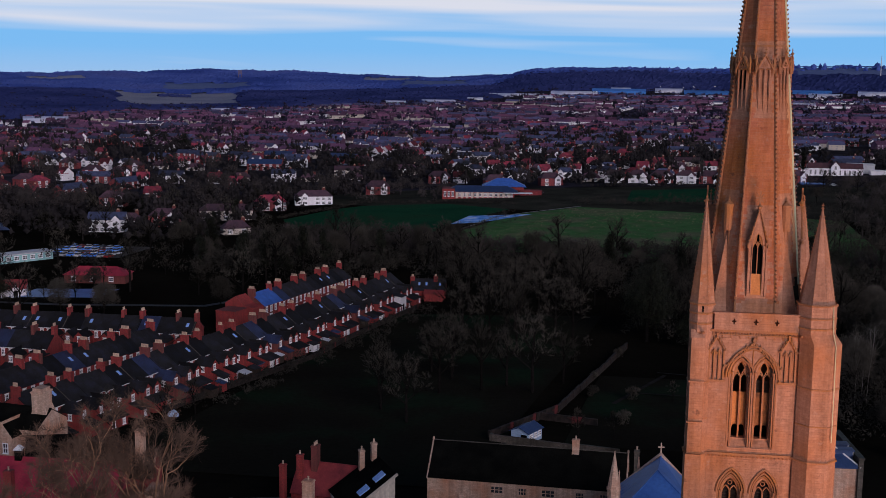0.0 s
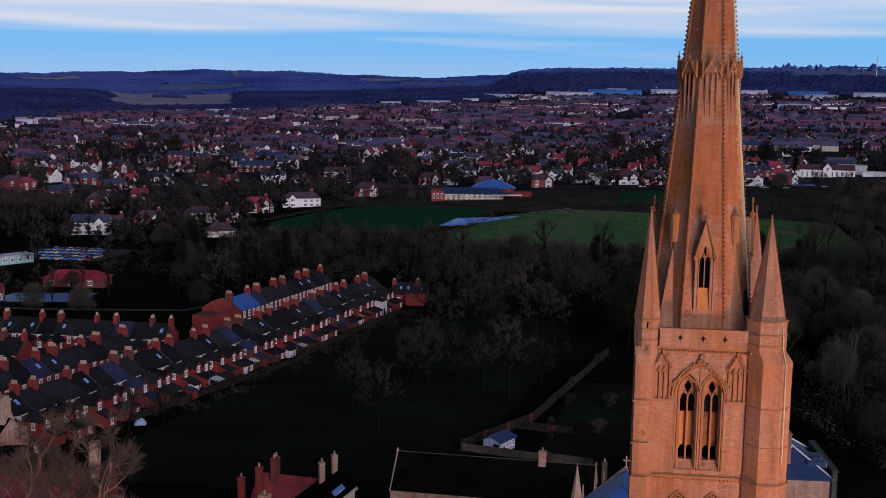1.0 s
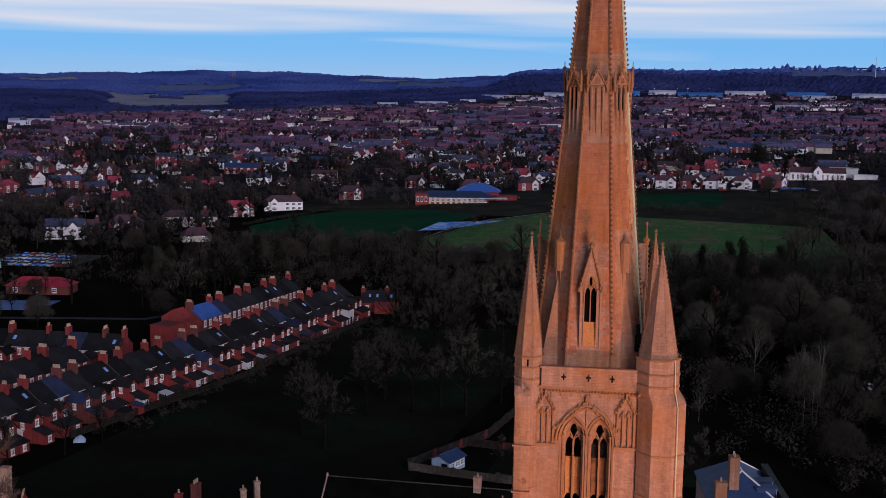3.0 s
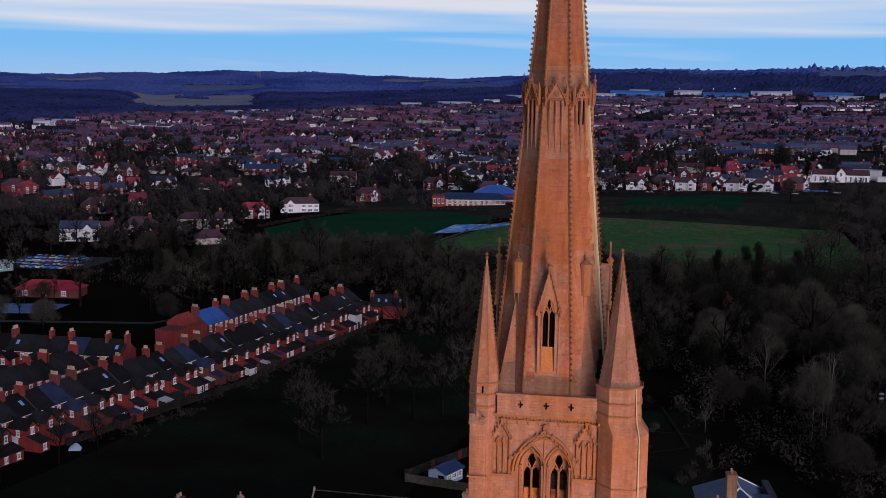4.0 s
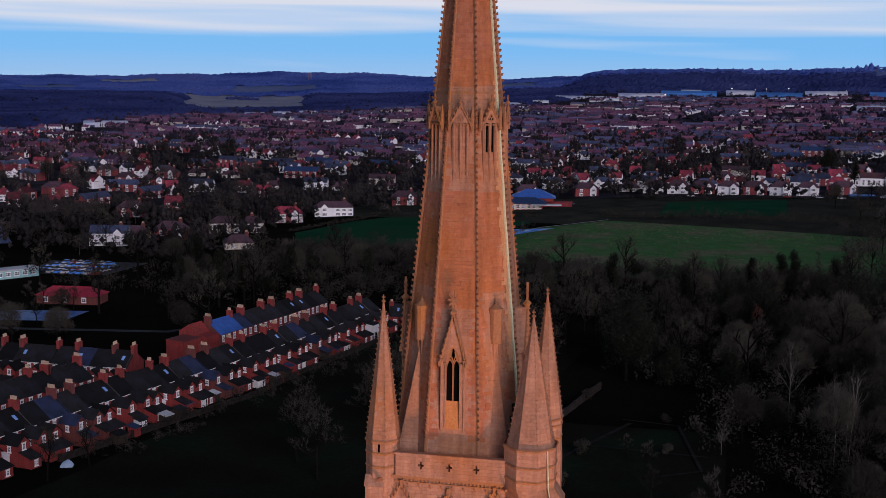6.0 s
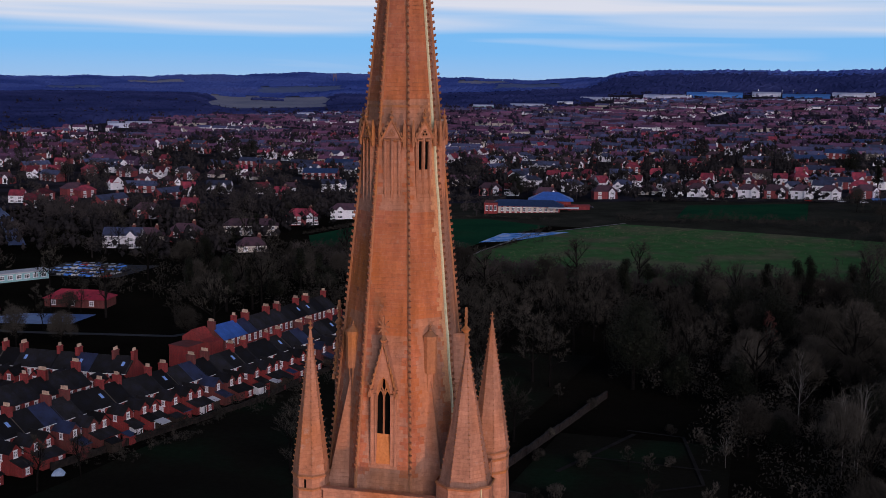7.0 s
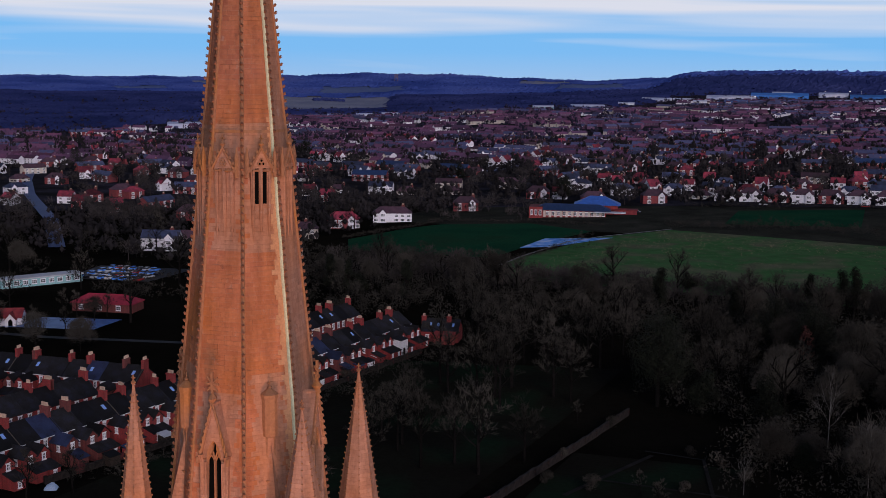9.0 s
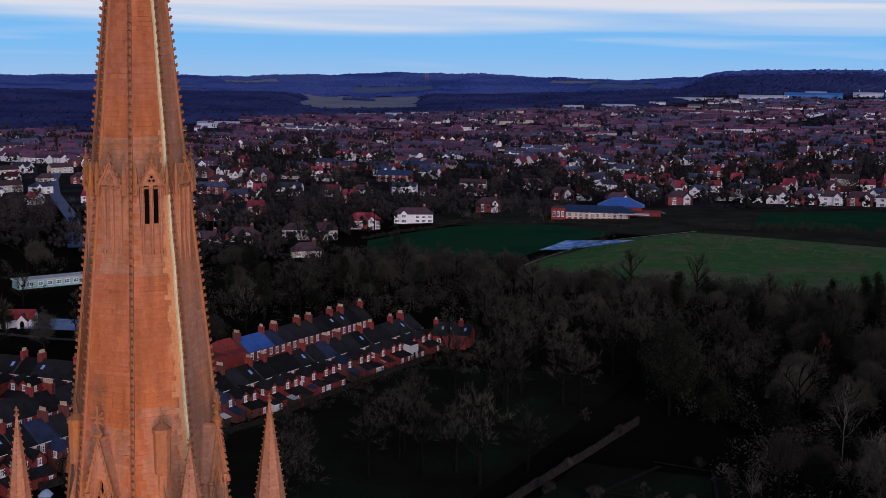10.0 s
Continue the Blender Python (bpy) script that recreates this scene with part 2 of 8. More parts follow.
TILE_BROWN = material("brown_tile", ((0.055, 0.026, 0.034), (0.095, 0.04, 0.048)), 0.85, 0.5, 10, 0.4, 0.3)
LEAD = material("sheet_lead", ((0.015, 0.060, 0.22), (0.024, 0.085, 0.30), (0.035, 0.11, 0.36)), 0.5, 0.25, 10, 0.2, spec=0.5)
COPPER = material("green_copper", ((0.50, 0.52, 0.34), (0.62, 0.62, 0.42)), 0.7, 2.0, 6, 0.2)
FRAME = material("white_painted_wood", ((0.82, 0.82, 0.85), (0.90, 0.90, 0.92)), 0.5, 2.0, 6, 0.05)
GLASS = material("window_glass", ((0.015, 0.018, 0.024), (0.07, 0.075, 0.085)), 0.1, 1.0, 4, 0.0, spec=0.5)
# near-black paint that stands for the shade inside openings and doorways
VOID = material("unlit_interior", ((0.004, 0.004, 0.004), (0.006, 0.006, 0.006)), 0.95, 1.0, 4, 0.0, spec=0.0)
OAK_SCREEN = material("brown_timber_screen", ((0.12, 0.05, 0.02), (0.24, 0.10, 0.04), (0.07, 0.03, 0.015)), 0.85, 0.9, 8, 0.3)
MOSS = material("damp_black_moss", ((0.012, 0.014, 0.010), (0.030, 0.032, 0.024)), 0.9, 0.9, 8, 0.4, spec=0.05)
LOUVRE = material("weathered_oak", ((0.028, 0.020, 0.016), (0.05, 0.034, 0.025)), 0.8, 2.0, 8, 0.3)
BARK = material("grey_bark", ((0.007, 0.006, 0.006), (0.013, 0.012, 0.011)), 0.9, 1.5, 8, 0.4, 0.3, spec=0.0)
# the orange of floodlight is painted into this bark's colour
BARK_WARM = material("floodlit_tint_bark", ((0.32, 0.16, 0.09), (0.48, 0.27, 0.16)), 0.9, 1.5, 8, 0.4)
BARK_BIRCH = material("birch_bark", ((0.07, 0.066, 0.06), (0.22, 0.205, 0.19)), 0.8, 1.5, 6, 0.2)
TWIG = material("winter_twigs", ((0.0364, 0.0336, 0.0287), (0.0700, 0.0629, 0.0525)), 0.95, 0.25, 6, 0.0, 0.5, spec=0.0)
TWIG_SOFT = material("pale_winter_twigs", ((0.0455, 0.0414, 0.0359), (0.0725, 0.0649, 0.0552)), 0.95, 0.25, 6, 0.0, 0.45, spec=0.0)
# floodlight warmth is put into the colour of these twigs as well
TWIG_WARM = material("floodlit_tint_twigs", ((0.100, 0.062, 0.046), (0.165, 0.100, 0.070)), 0.95, 0.25, 6, 0.0)
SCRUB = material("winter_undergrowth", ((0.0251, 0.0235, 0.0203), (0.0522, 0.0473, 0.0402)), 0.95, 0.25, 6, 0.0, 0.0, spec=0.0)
TUSSOCK = material("dead_grass", ((0.1350, 0.1275, 0.0750), (0.2400, 0.2250, 0.1350)), 0.95, 0.2, 6, 0.0, 0.0, spec=0.0)
RUSH = material("dark_rushes", ((0.022, 0.040, 0.018), (0.04, 0.06, 0.026)), 0.95, 0.2, 6, 0.0, 0.0, spec=0.0)
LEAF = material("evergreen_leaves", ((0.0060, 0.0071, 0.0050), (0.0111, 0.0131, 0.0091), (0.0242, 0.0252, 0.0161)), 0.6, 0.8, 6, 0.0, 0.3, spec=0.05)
RUSSET = material("russet_leaves", ((0.055, 0.018, 0.014), (0.10, 0.028, 0.020)), 0.8, 0.7, 6, 0.0)
CRIMSON_TILE = material("crimson_tile", ((0.26, 0.020, 0.045), (0.36, 0.030, 0.060), (0.42, 0.04, 0.065)), 0.85, 0.5, 10, 0.4)
# sky reflected by the slate is put into its colour as vivid blue
VIVID_SLATE = material("sky_tinted_slate", ((0.0320, 0.0960, 0.3520), (0.0480, 0.1440, 0.5120)), 0.45, 0.6, 8, 0.3, spec=0.5)
TOWN_BRICK = masonry("town_brick", ((0.30, 0.060, 0.062), (0.20, 0.046, 0.052)), (0.11, 0.04, 0.045), 0.225, 0.075, stain=(0.08, 0.03, 0.035), patch=0.5, joint=0.008, bump=0.2)
TOWN_TILE = material("town_red_tile", ((0.11, 0.022, 0.038), (0.19, 0.028, 0.048), (0.30, 0.038, 0.060)), 0.85, 0.5, 10, 0.4, 0.75)
TOWN_SLATE = material("town_slate", ((0.030, 0.036, 0.070), (0.060, 0.074, 0.145)), 0.6, 0.5, 10, 0.3, 0.5)
TOWN_BROWN = material("town_brown_tile", ((0.0510, 0.0300, 0.0450), (0.0900, 0.0450, 0.0630)), 0.85, 0.5, 10, 0.4, 0.35)
# distance haze is mixed into these far-town colours as blue and purple
FAR_BRICK = material("haze_tinted_brick", ((0.085, 0.050, 0.100), (0.15, 0.070, 0.125)), 0.9, 0.02, 20, 0.0, 0.5, island=True)
FAR_TILE = material("haze_tinted_red_tile", ((0.070, 0.038, 0.085), (0.155, 0.055, 0.105)), 0.9, 0.02, 20, 0.0, 0.5, island=True)
FAR_SLATE = material("haze_tinted_slate", ((0.048, 0.052, 0.12), (0.078, 0.086, 0.17)), 0.9, 0.02, 20, 0.0, 0.5, island=True)
TOWN_GROUND = material("gardens_and_streets", ((0.014, 0.014, 0.014), (0.026, 0.025, 0.030), (0.044, 0.042, 0.056)), 0.9, 0.03, 12, 0.0, spec=0.0)
ASPHALT = material("asphalt", ((0.018, 0.019, 0.022), (0.03, 0.031, 0.034)), 0.8, 0.3, 12, 0.2)
COURT = material("pale_blue_covering", ((0.04, 0.18, 0.55), (0.18, 0.42, 0.88), (0.48, 0.62, 0.85)), 0.6, 0.2, 9, 0.1, spec=0.0)
# the sky mirrored in the pool is painted here as blue base colour
WATER = material("sky_tinted_water", ((0.02, 0.09, 0.30), (0.08, 0.20, 0.48)), 0.35, 0.3, 6, 0.02, spec=0.12)
# near-black albedo: dusk gloom is put into the ground and lawn colours
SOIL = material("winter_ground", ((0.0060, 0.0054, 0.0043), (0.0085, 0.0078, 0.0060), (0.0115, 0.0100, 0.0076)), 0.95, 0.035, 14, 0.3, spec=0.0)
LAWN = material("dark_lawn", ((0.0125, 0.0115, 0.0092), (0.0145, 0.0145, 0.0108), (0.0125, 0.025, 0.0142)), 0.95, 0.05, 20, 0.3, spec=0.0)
PITCH = material("mown_turf", ((0.010, 0.046, 0.025), (0.013, 0.060, 0.030), (0.018, 0.052, 0.027)), 0.95, 0.03, 30, 0.3, spec=0.0)
MEADOW = material("rough_grass", ((0.118, 0.122, 0.080), (0.090, 0.122, 0.064), (0.050, 0.136, 0.048), (0.062, 0.130, 0.054), (0.112, 0.118, 0.076)), 0.95, 0.03, 6, 0.4, spec=0.0)
# haze over the far fields, woods and arch is painted in as blue
WHEAT = material("haze_tinted_stubble", ((0.175, 0.195, 0.28), (0.26, 0.265, 0.32)), 0.95, 0.01, 20, 0.2, spec=0.1)
FARGREEN = material("haze_tinted_pasture", ((0.085, 0.125, 0.27), (0.12, 0.16, 0.30)), 0.95, 0.008, 20, 0.2, spec=0.1)
WOOD_FAR = material("haze_blue_wood", ((0.0390, 0.0708, 0.2684), (0.0586, 0.0976, 0.3416), (0.0854, 0.1318, 0.4087), (0.0903, 0.1244, 0.3660)), 0.95, 0.0042, 34, 0.0, 0.0, spec=0.0)
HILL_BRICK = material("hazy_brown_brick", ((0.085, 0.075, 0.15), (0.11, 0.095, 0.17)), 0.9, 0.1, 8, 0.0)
RIDGE_WOOD = material("haze_blue_ridge_wood", ((0.0255, 0.0360, 0.1190), (0.0390, 0.0520, 0.1650), (0.0550, 0.0680, 0.1940)), 0.95, 0.006, 30, 0.0, 0.0, spec=0.0)
METAL_WHITE = material("white_cladding", ((0.5, 0.52, 0.56), (0.62, 0.64, 0.68)), 0.5, 0.05, 10, 0.05, 0.2)
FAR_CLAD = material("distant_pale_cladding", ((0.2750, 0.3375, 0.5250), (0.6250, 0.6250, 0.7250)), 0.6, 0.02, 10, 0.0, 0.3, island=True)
# haze blue is put into the colour of these far trees too
FAR_WOOD = material("haze_tinted_twigs", ((0.026, 0.024, 0.044), (0.046, 0.042, 0.070)), 0.95, 0.01, 10, 0.0, 0.4, spec=0.0)
TOWN_SOFT = material("grey_brown_twigs", ((0.0442, 0.0390, 0.0390), (0.0754, 0.0650, 0.0624)), 0.95, 0.05, 8, 0.0, 0.0, spec=0.0)
TOWN_TWIG = material("garden_twigs", ((0.0196, 0.0184, 0.0196), (0.0368, 0.0322, 0.0345)), 0.95, 0.02, 10, 0.0, 0.0, spec=0.0)
# the blue that asphalt mirrors from the sky is painted as base colour
SKY_TINT_ROAD = material("sky_tinted_asphalt", ((0.03, 0.06, 0.17), (0.05, 0.085, 0.22)), 0.65, 0.05, 12, 0.05, spec=0.8)
METAL_BLUE = material("blue_cladding", ((0.03, 0.13, 0.42), (0.04, 0.18, 0.52)), 0.5, 0.05, 10, 0.05, 0.2)
PANE_FAR = material("net_curtained_pane", ((0.10, 0.10, 0.11), (0.5, 0.5, 0.52)), 0.4, 0.9, 3, 0.0)
POT = material("clay_chimney_pot", ((0.42, 0.28, 0.2), (0.55, 0.4, 0.3)), 0.8, 2.0, 6, 0.1, 0.2)
PAINT_BLUE = material("pale_blue_paint", ((0.30, 0.42, 0.60), (0.36, 0.48, 0.66)), 0.6, 0.6, 8, 0.1)
# roof glass: the sky's reflection is painted on as pale blue
SKYLIGHT = material("sky_tinted_roof_glass", ((0.20, 0.38, 0.80), (0.32, 0.50, 0.90)), 0.3, 0.6, 8, 0.1)
AQUA = material("turquoise_cladding", ((0.26, 0.5, 0.52), (0.34, 0.58, 0.6)), 0.6, 0.4, 8, 0.1)
CAR_MATS = [material("car_paint_" + n, (tuple(c * 0.9 for c in k), k), 0.18, 0.5, 4, 0.0, spec=0.8) for n, k in
            (("blue", (0.10, 0.32, 0.95)), ("silver", (0.45, 0.48, 0.52)), ("white", (0.7, 0.7, 0.72)), ("dark", (0.02, 0.02, 0.03)), ("red", (0.3, 0.03, 0.03)))]
TYRE = material("tyre_rubber", ((0.01, 0.01, 0.01), (0.02, 0.02, 0.02)), 0.9, 3.0, 4, 0.1)
LAMPGLOW = bpy.data.materials.new("lamp_lens")
LAMPGLOW.use_nodes = True
LAMPGLOW.node_tree.nodes["Principled BSDF"].inputs["Emission Color"].default_value = (1.0, 0.9, 0.7, 1)
LAMPGLOW.node_tree.nodes["Principled BSDF"].inputs["Emission Strength"].default_value = 4.0
# ---- mesh helpers ----
class Shape:
    """Collects faces for one mesh."""

    def __init__(self):
        self.v, self.f = [], []

    def add(self, pts, faces):
        k = len(self.v)
        self.v += [tuple(p) for p in pts]
        self.f += [tuple(k + i for i in f) for f in faces]
        return self

    def box(self, x0, x1, y0, y1, z0, z1):
        return self.add([(x0, y0, z0), (x1, y0, z0), (x1, y1, z0), (x0, y1, z0), (x0, y0, z1), (x1, y0, z1), (x1, y1, z1), (x0, y1, z1)],
                        [(3, 2, 1, 0), (4, 5, 6, 7), (0, 1, 5, 4), (1, 2, 6, 5), (2, 3, 7, 6), (3, 0, 4, 7)])

    def frustum(self, cx, cy, z0, r0, z1, r1, n=8, turn=0.0, cap=True):
        a = [math.tau * i / n + radians(turn) for i in range(n)]
        pts = [(cx + r0 * math.cos(t), cy + r0 * math.sin(t), z0) for t in a] + [(cx + r1 * math.cos(t), cy + r1 * math.sin(t), z1) for t in a]
        fs = [(i, (i + 1) % n, n + (i + 1) % n, n + i) for i in range(n)]
        if cap:
            fs += [tuple(range(n - 1, -1, -1)), tuple(range(n, 2 * n))]
        return self.add(pts, fs)

    def tube(self, p, q, r0, r1, n=4):
        p, q = Vector(p), Vector(q)
        d = (q - p).normalized()
        s = d.orthogonal().normalized()
        u = d.cross(s)
        pts = []
        for c, r in ((p, r0), (q, r1)):
            for i in range(n):
                t = math.tau * i / n
                pts.append(c + s * (r * math.cos(t)) + u * (r * math.sin(t)))
        return self.add(pts, [(i, (i + 1) % n, n + (i + 1) % n, n + i) for i in range(n)] + [tuple(range(n - 1, -1, -1)), tuple(range(n, 2 * n))])

    def path(self, points, r, n=5):
        """A bent rod through points."""
        points = [Vector(p) for p in points]
        k = len(self.v)
        for i, p in enumerate(points):
            d = (points[min(i + 1, len(points) - 1)] - points[max(i - 1, 0)]).normalized()
            a = d.cross(Vector((0, 1, 0.1))).normalized()
            b = d.cross(a)
            self.v += [tuple(p + a * (r * math.cos(math.tau * j / n)) + b * (r * math.sin(math.tau * j / n))) for j in range(n)]
        for i in range(len(points) - 1):
            self.f += [(k + n * i + j, k + n * i + (j + 1) % n, k + n * i + n + (j + 1) % n, k + n * i + n + j) for j in range(n)]
        self.f += [tuple(range(k + n - 1, k - 1, -1)), tuple(range(k + n * (len(points) - 1), k + n * len(points)))]
        return self

    def prism(self, poly, y0, y1):
        """An outline in x and z, carried from y0 to y1."""
        n = len(poly)
        return self.add([(x, y0, z) for x, z in poly] + [(x, y1, z) for x, z in poly],
                        [tuple(range(n)), tuple(range(2 * n - 1, n - 1, -1))] + [(i, n + i, n + (i + 1) % n, (i + 1) % n) for i in range(n)])

    def slab(self, a, b, c, d, t):
        """A plate with corners a, b, c, d (seen from outside, anticlockwise), t thick to the inside."""
        a, b, c, d = (Vector(p) for p in (a, b, c, d))
        n = (b - a).cross(d - a).normalized() * t
        return self.add([a, b, c, d, a - n, b - n, c - n, d - n],
                        [(0, 1, 2, 3), (7, 6, 5, 4), (0, 4, 5, 1), (1, 5, 6, 2), (2, 6, 7, 3), (3, 7, 4, 0)])

    def move(self, m):
        self.v = [tuple(m @ Vector(p)) for p in self.v]
        return self

    def merge(self, other, m=None):
        return self.add([m @ Vector(p) for p in other.v] if m else other.v, other.f)

    def weld(self):
        """Joins corners that meet, so that stacked rings make one skin."""
        seen, index, pts = {}, [], []
        for p in self.v:
            k = tuple(round(c, 4) for c in p)
            if k not in seen:
                seen[k] = len(pts)
                pts.append(p)
            index.append(seen[k])
        self.v = pts
        self.f = [g for g in (tuple(dict.fromkeys(index[i] for i in f)) for f in self.f) if len(g) > 2]
        return self

    def mesh(self, name, mat):
        me = bpy.data.meshes.new(name)
        me.from_pydata(self.v, [], self.f)
        me.materials.append(mat)
        me.update()
        return me


def part(name, shape, mat, parent, label="", at=None):
    """One mesh object under a thing or a part."""
    ob = new(name, shape.mesh(name, mat) if isinstance(shape, Shape) else shape)
    ob.parent = parent
    if at is not None:
        ob.matrix_basis = at
    return tagged(ob, label)


def thing(name, label, category, at=None, group=""):
    ob = new(name)
    ob.empty_display_size = 0.5
    if at is not None:
        ob.matrix_basis = at
    return tagged(ob, label, category, group)


def setting(name, shape, mat, label, category="ground"):
    return tagged(new(name, shape.mesh(name, mat)), label, category, kind="structure")


def step(a, b, x):
    u = min(1.0, max(0.0, (x - a) / (b - a)))
    return u * u * (3 - 2 * u)


# slopes of the far land: for each bearing, the angle in degrees at which the eye over the churchyard meets the ground at each distance
FAR_REACH = (2000, 2300, 2600, 2850, 3200, 3600, 4000)
FAR_RISE = {
    -46.0: (-1.90, -1.65, -1.10, -0.85, -0.80, -0.42, -0.12),
    -29.0: (-1.90, -1.65, -1.10, -0.85, -0.80, -0.42, -0.06),
    -25.2: (-1.90, -1.65, -1.15, -0.90, -0.82, -0.38, 0.05),
    -23.4: (-1.90, -1.68, -1.55, -1.35, -0.98, -0.40, 0.08),
    -19.6: (-1.90, -1.65, -1.52, -1.32, -0.96, -0.42, 0.20),
    -18.0: (-1.85, -1.58, -1.38, -0.98, -0.80, -0.34, 0.21),
    -15.0: (-1.78, -1.50, -1.28, -0.92, -0.72, -0.30, 0.20),
    -13.4: (-1.70, -1.42, -1.22, -0.90, -0.68, -0.30, 0.10),
    -10.6: (-1.68, -1.38, -1.15, -0.85, -0.58, -0.22, 0.00),
    -8.5: (-1.65, -1.34, -1.10, -0.80, -0.50, -0.16, 0.00),
    -6.0: (-1.62, -1.28, -0.98, -0.66, -0.28, -0.02, 0.12),
    -4.7: (-1.60, -1.20, -0.82, -0.42, 0.32, 0.28, 0.20),
    -2.6: (-1.60, -1.17, -0.78, -0.36, 0.53, 0.40, 0.20),
    5.0: (-1.55, -1.12, -0.72, -0.30, 0.52, 0.42, 0.30),
    8.3: (-1.52, -1.10, -0.70, -0.28, 0.72, 0.60, 0.40),
    17.0: (-1.52, -1.10, -0.70, -0.28, 0.74, 0.60, 0.40),
}
FAR_BEARINGS = list(FAR_RISE)
FAR_TABLE = np.array([FAR_RISE[b] for b in FAR_BEARINGS])
FAR_Z = 65.5 + np.array(FAR_REACH) * np.tan(np.radians(FAR_TABLE))


def height(x, y):
    """The lie of the land: a churchyard, the low meadows, the rise under the town and the hills round it."""
    z = -2.3 * step(60, 120, y) - 1.7 * step(120, 190, y) + step(300, 560, y) * (5 + 0.035 * max(-220.0, min(160.0, x)))
    r = math.hypot(x, y + 70)
    if r > 1400:
        az = math.degrees(math.atan2(x, y + 70))
        knots = [float(np.interp(az, FAR_BEARINGS, FAR_Z[:, k])) for k in range(len(FAR_REACH))]
        if r < 2000:
            z += (knots[0] - z) * step(1400, 2000, r)
        else:
            z = float(np.interp(r, FAR_REACH, knots))
            z += (r - 2000) / 2000 * (1.6 * math.sin(az * 1.3 + r * 0.004) + 1.2 * math.sin(az * 3.1 + 1))
        if r > 4000:
            z -= (r - 4000) * 0.02
    return z
# ---- ground ----
def land():
    rings = [4.0]
    while rings[-1] < 4900:
        rings.append(rings[-1] + max(9.0, rings[-1] * 0.024))
    rings[-1] = 4900.0
    angles = [-50 + i * 0.8 for i in range(126)] + [50.8 + i * 8.0 for i in range(33)]
    s = Shape()
    n = len(angles)
    s.v.append((0.0, -70.0, height(0, -70)))
    for r in rings:
        for a in angles:
            x, y = r * math.sin(radians(a)), -70 + r * math.cos(radians(a))
            s.v.append((x, y, height(x, y)))
    for j in range(n):
        s.f.append((0, 1 + (j + 1) % n, 1 + j))
    for i in range(len(rings) - 1):
        for j in range(n):
            a, b = 1 + i * n + j, 1 + i * n + (j + 1) % n
            s.f.append((a, b, b + n, a + n))
    return s


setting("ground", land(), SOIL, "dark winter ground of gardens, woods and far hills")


def drape(corners, lift=0.15, cells=12):
    """A sheet over the land between four corners (x, y), in turn."""
    (ax, ay), (bx, by), (cx, cy), (dx, dy) = corners
    s = Shape()
    for i in range(cells + 1):
        u = i / cells
        for j in range(cells + 1):
            w = j / cells
            x = (ax * (1 - u) + bx * u) * (1 - w) + (dx * (1 - u) + cx * u) * w
            y = (ay * (1 - u) + by * u) * (1 - w) + (dy * (1 - u) + cy * u) * w
            s.v.append((x, y, height(x, y) + lift))
    for i in range(cells):
        for j in range(cells):
            k = i * (cells + 1) + j
            s.f.append((k, k + cells + 1, k + cells + 2, k + 1))
    return s


def strip(points, width, lift=0.2, every=8.0):
    """A road or path of that width along points (x, y)."""
    s = Shape()
    line = []
    for (x0, y0), (x1, y1) in zip(points, points[1:]):
        k = max(1, int(math.hypot(x1 - x0, y1 - y0) / every))
        line += [(x0 + (x1 - x0) * i / k, y0 + (y1 - y0) * i / k) for i in range(k)]
    line.append(points[-1])
    for i, (x, y) in enumerate(line):
        x0, y0 = line[max(0, i - 1)]
        x1, y1 = line[min(len(line) - 1, i + 1)]
        l = math.hypot(x1 - x0, y1 - y0)
        nx, ny = (y1 - y0) / l * width / 2, -(x1 - x0) / l * width / 2
        s.v += [(x - nx, y - ny, height(x - nx, y - ny) + lift), (x + nx, y + ny, height(x + nx, y + ny) + lift)]
    for i in range(len(line) - 1):
        s.f.append((2 * i, 2 * i + 1, 2 * i + 3, 2 * i + 2))
    return s


setting("sports_field", drape([(-152, 404), (-88, 400), (-97, 512), (-140, 502)], 0.25).merge(drape([(-88, 400), (-80, 440), (-61, 486), (-97, 512)], 0.25)).merge(drape([(-165, 437), (-152, 404), (-140, 502), (-152, 484)], 0.25)), PITCH, "mown green sports field with dark hedges round it", "field")
setting("meadow", drape([(-84, 358), (96, 336), (96, 452), (-26, 496)], 0.25, 20).merge(drape([(-84, 358), (-26, 496), (-55, 468), (-77, 406)], 0.25)), MEADOW, "rough green meadow on a gentle slope", "field")
setting("park_lawn", drape([(-95, 78), (-33, 78), (-12, 236), (-72, 226)], 0.15, 28), LAWN, "lawn beside the terrace gardens, dusk gloom put into its colour", "lawn")
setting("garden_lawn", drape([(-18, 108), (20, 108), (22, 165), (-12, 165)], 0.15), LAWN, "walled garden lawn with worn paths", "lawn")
setting("back_field", drape([(-2, 520), (60, 515), (66, 590), (2, 580)], 0.25), PITCH, "small green paddock behind a hedge", "field")
DIM_GRASS = material("worn_winter_grass", ((0.024, 0.024, 0.020), (0.034, 0.036, 0.028), (0.046, 0.044, 0.036)), 0.95, 0.06, 14, 0.3, spec=0.0)
setting("school_grounds", drape([(-178, 514), (150, 440), (150, 632), (-160, 632)], 0.1, 30), DIM_GRASS, "worn winter grass and paths round a school", "ground")
setting("field_covering", drape([(-83, 428), (-70, 434), (-48, 466), (-78, 458)], 0.45, 6), COURT, "pale blue sheeted ground with puddles beside a field", "ground")
setting("paddling_pool", drape([(-190, 226), (-163, 231), (-163, 246), (-188, 241)], 0.3, 4), WATER, "still shallow pool in a park", "water")
town_land = Shape()
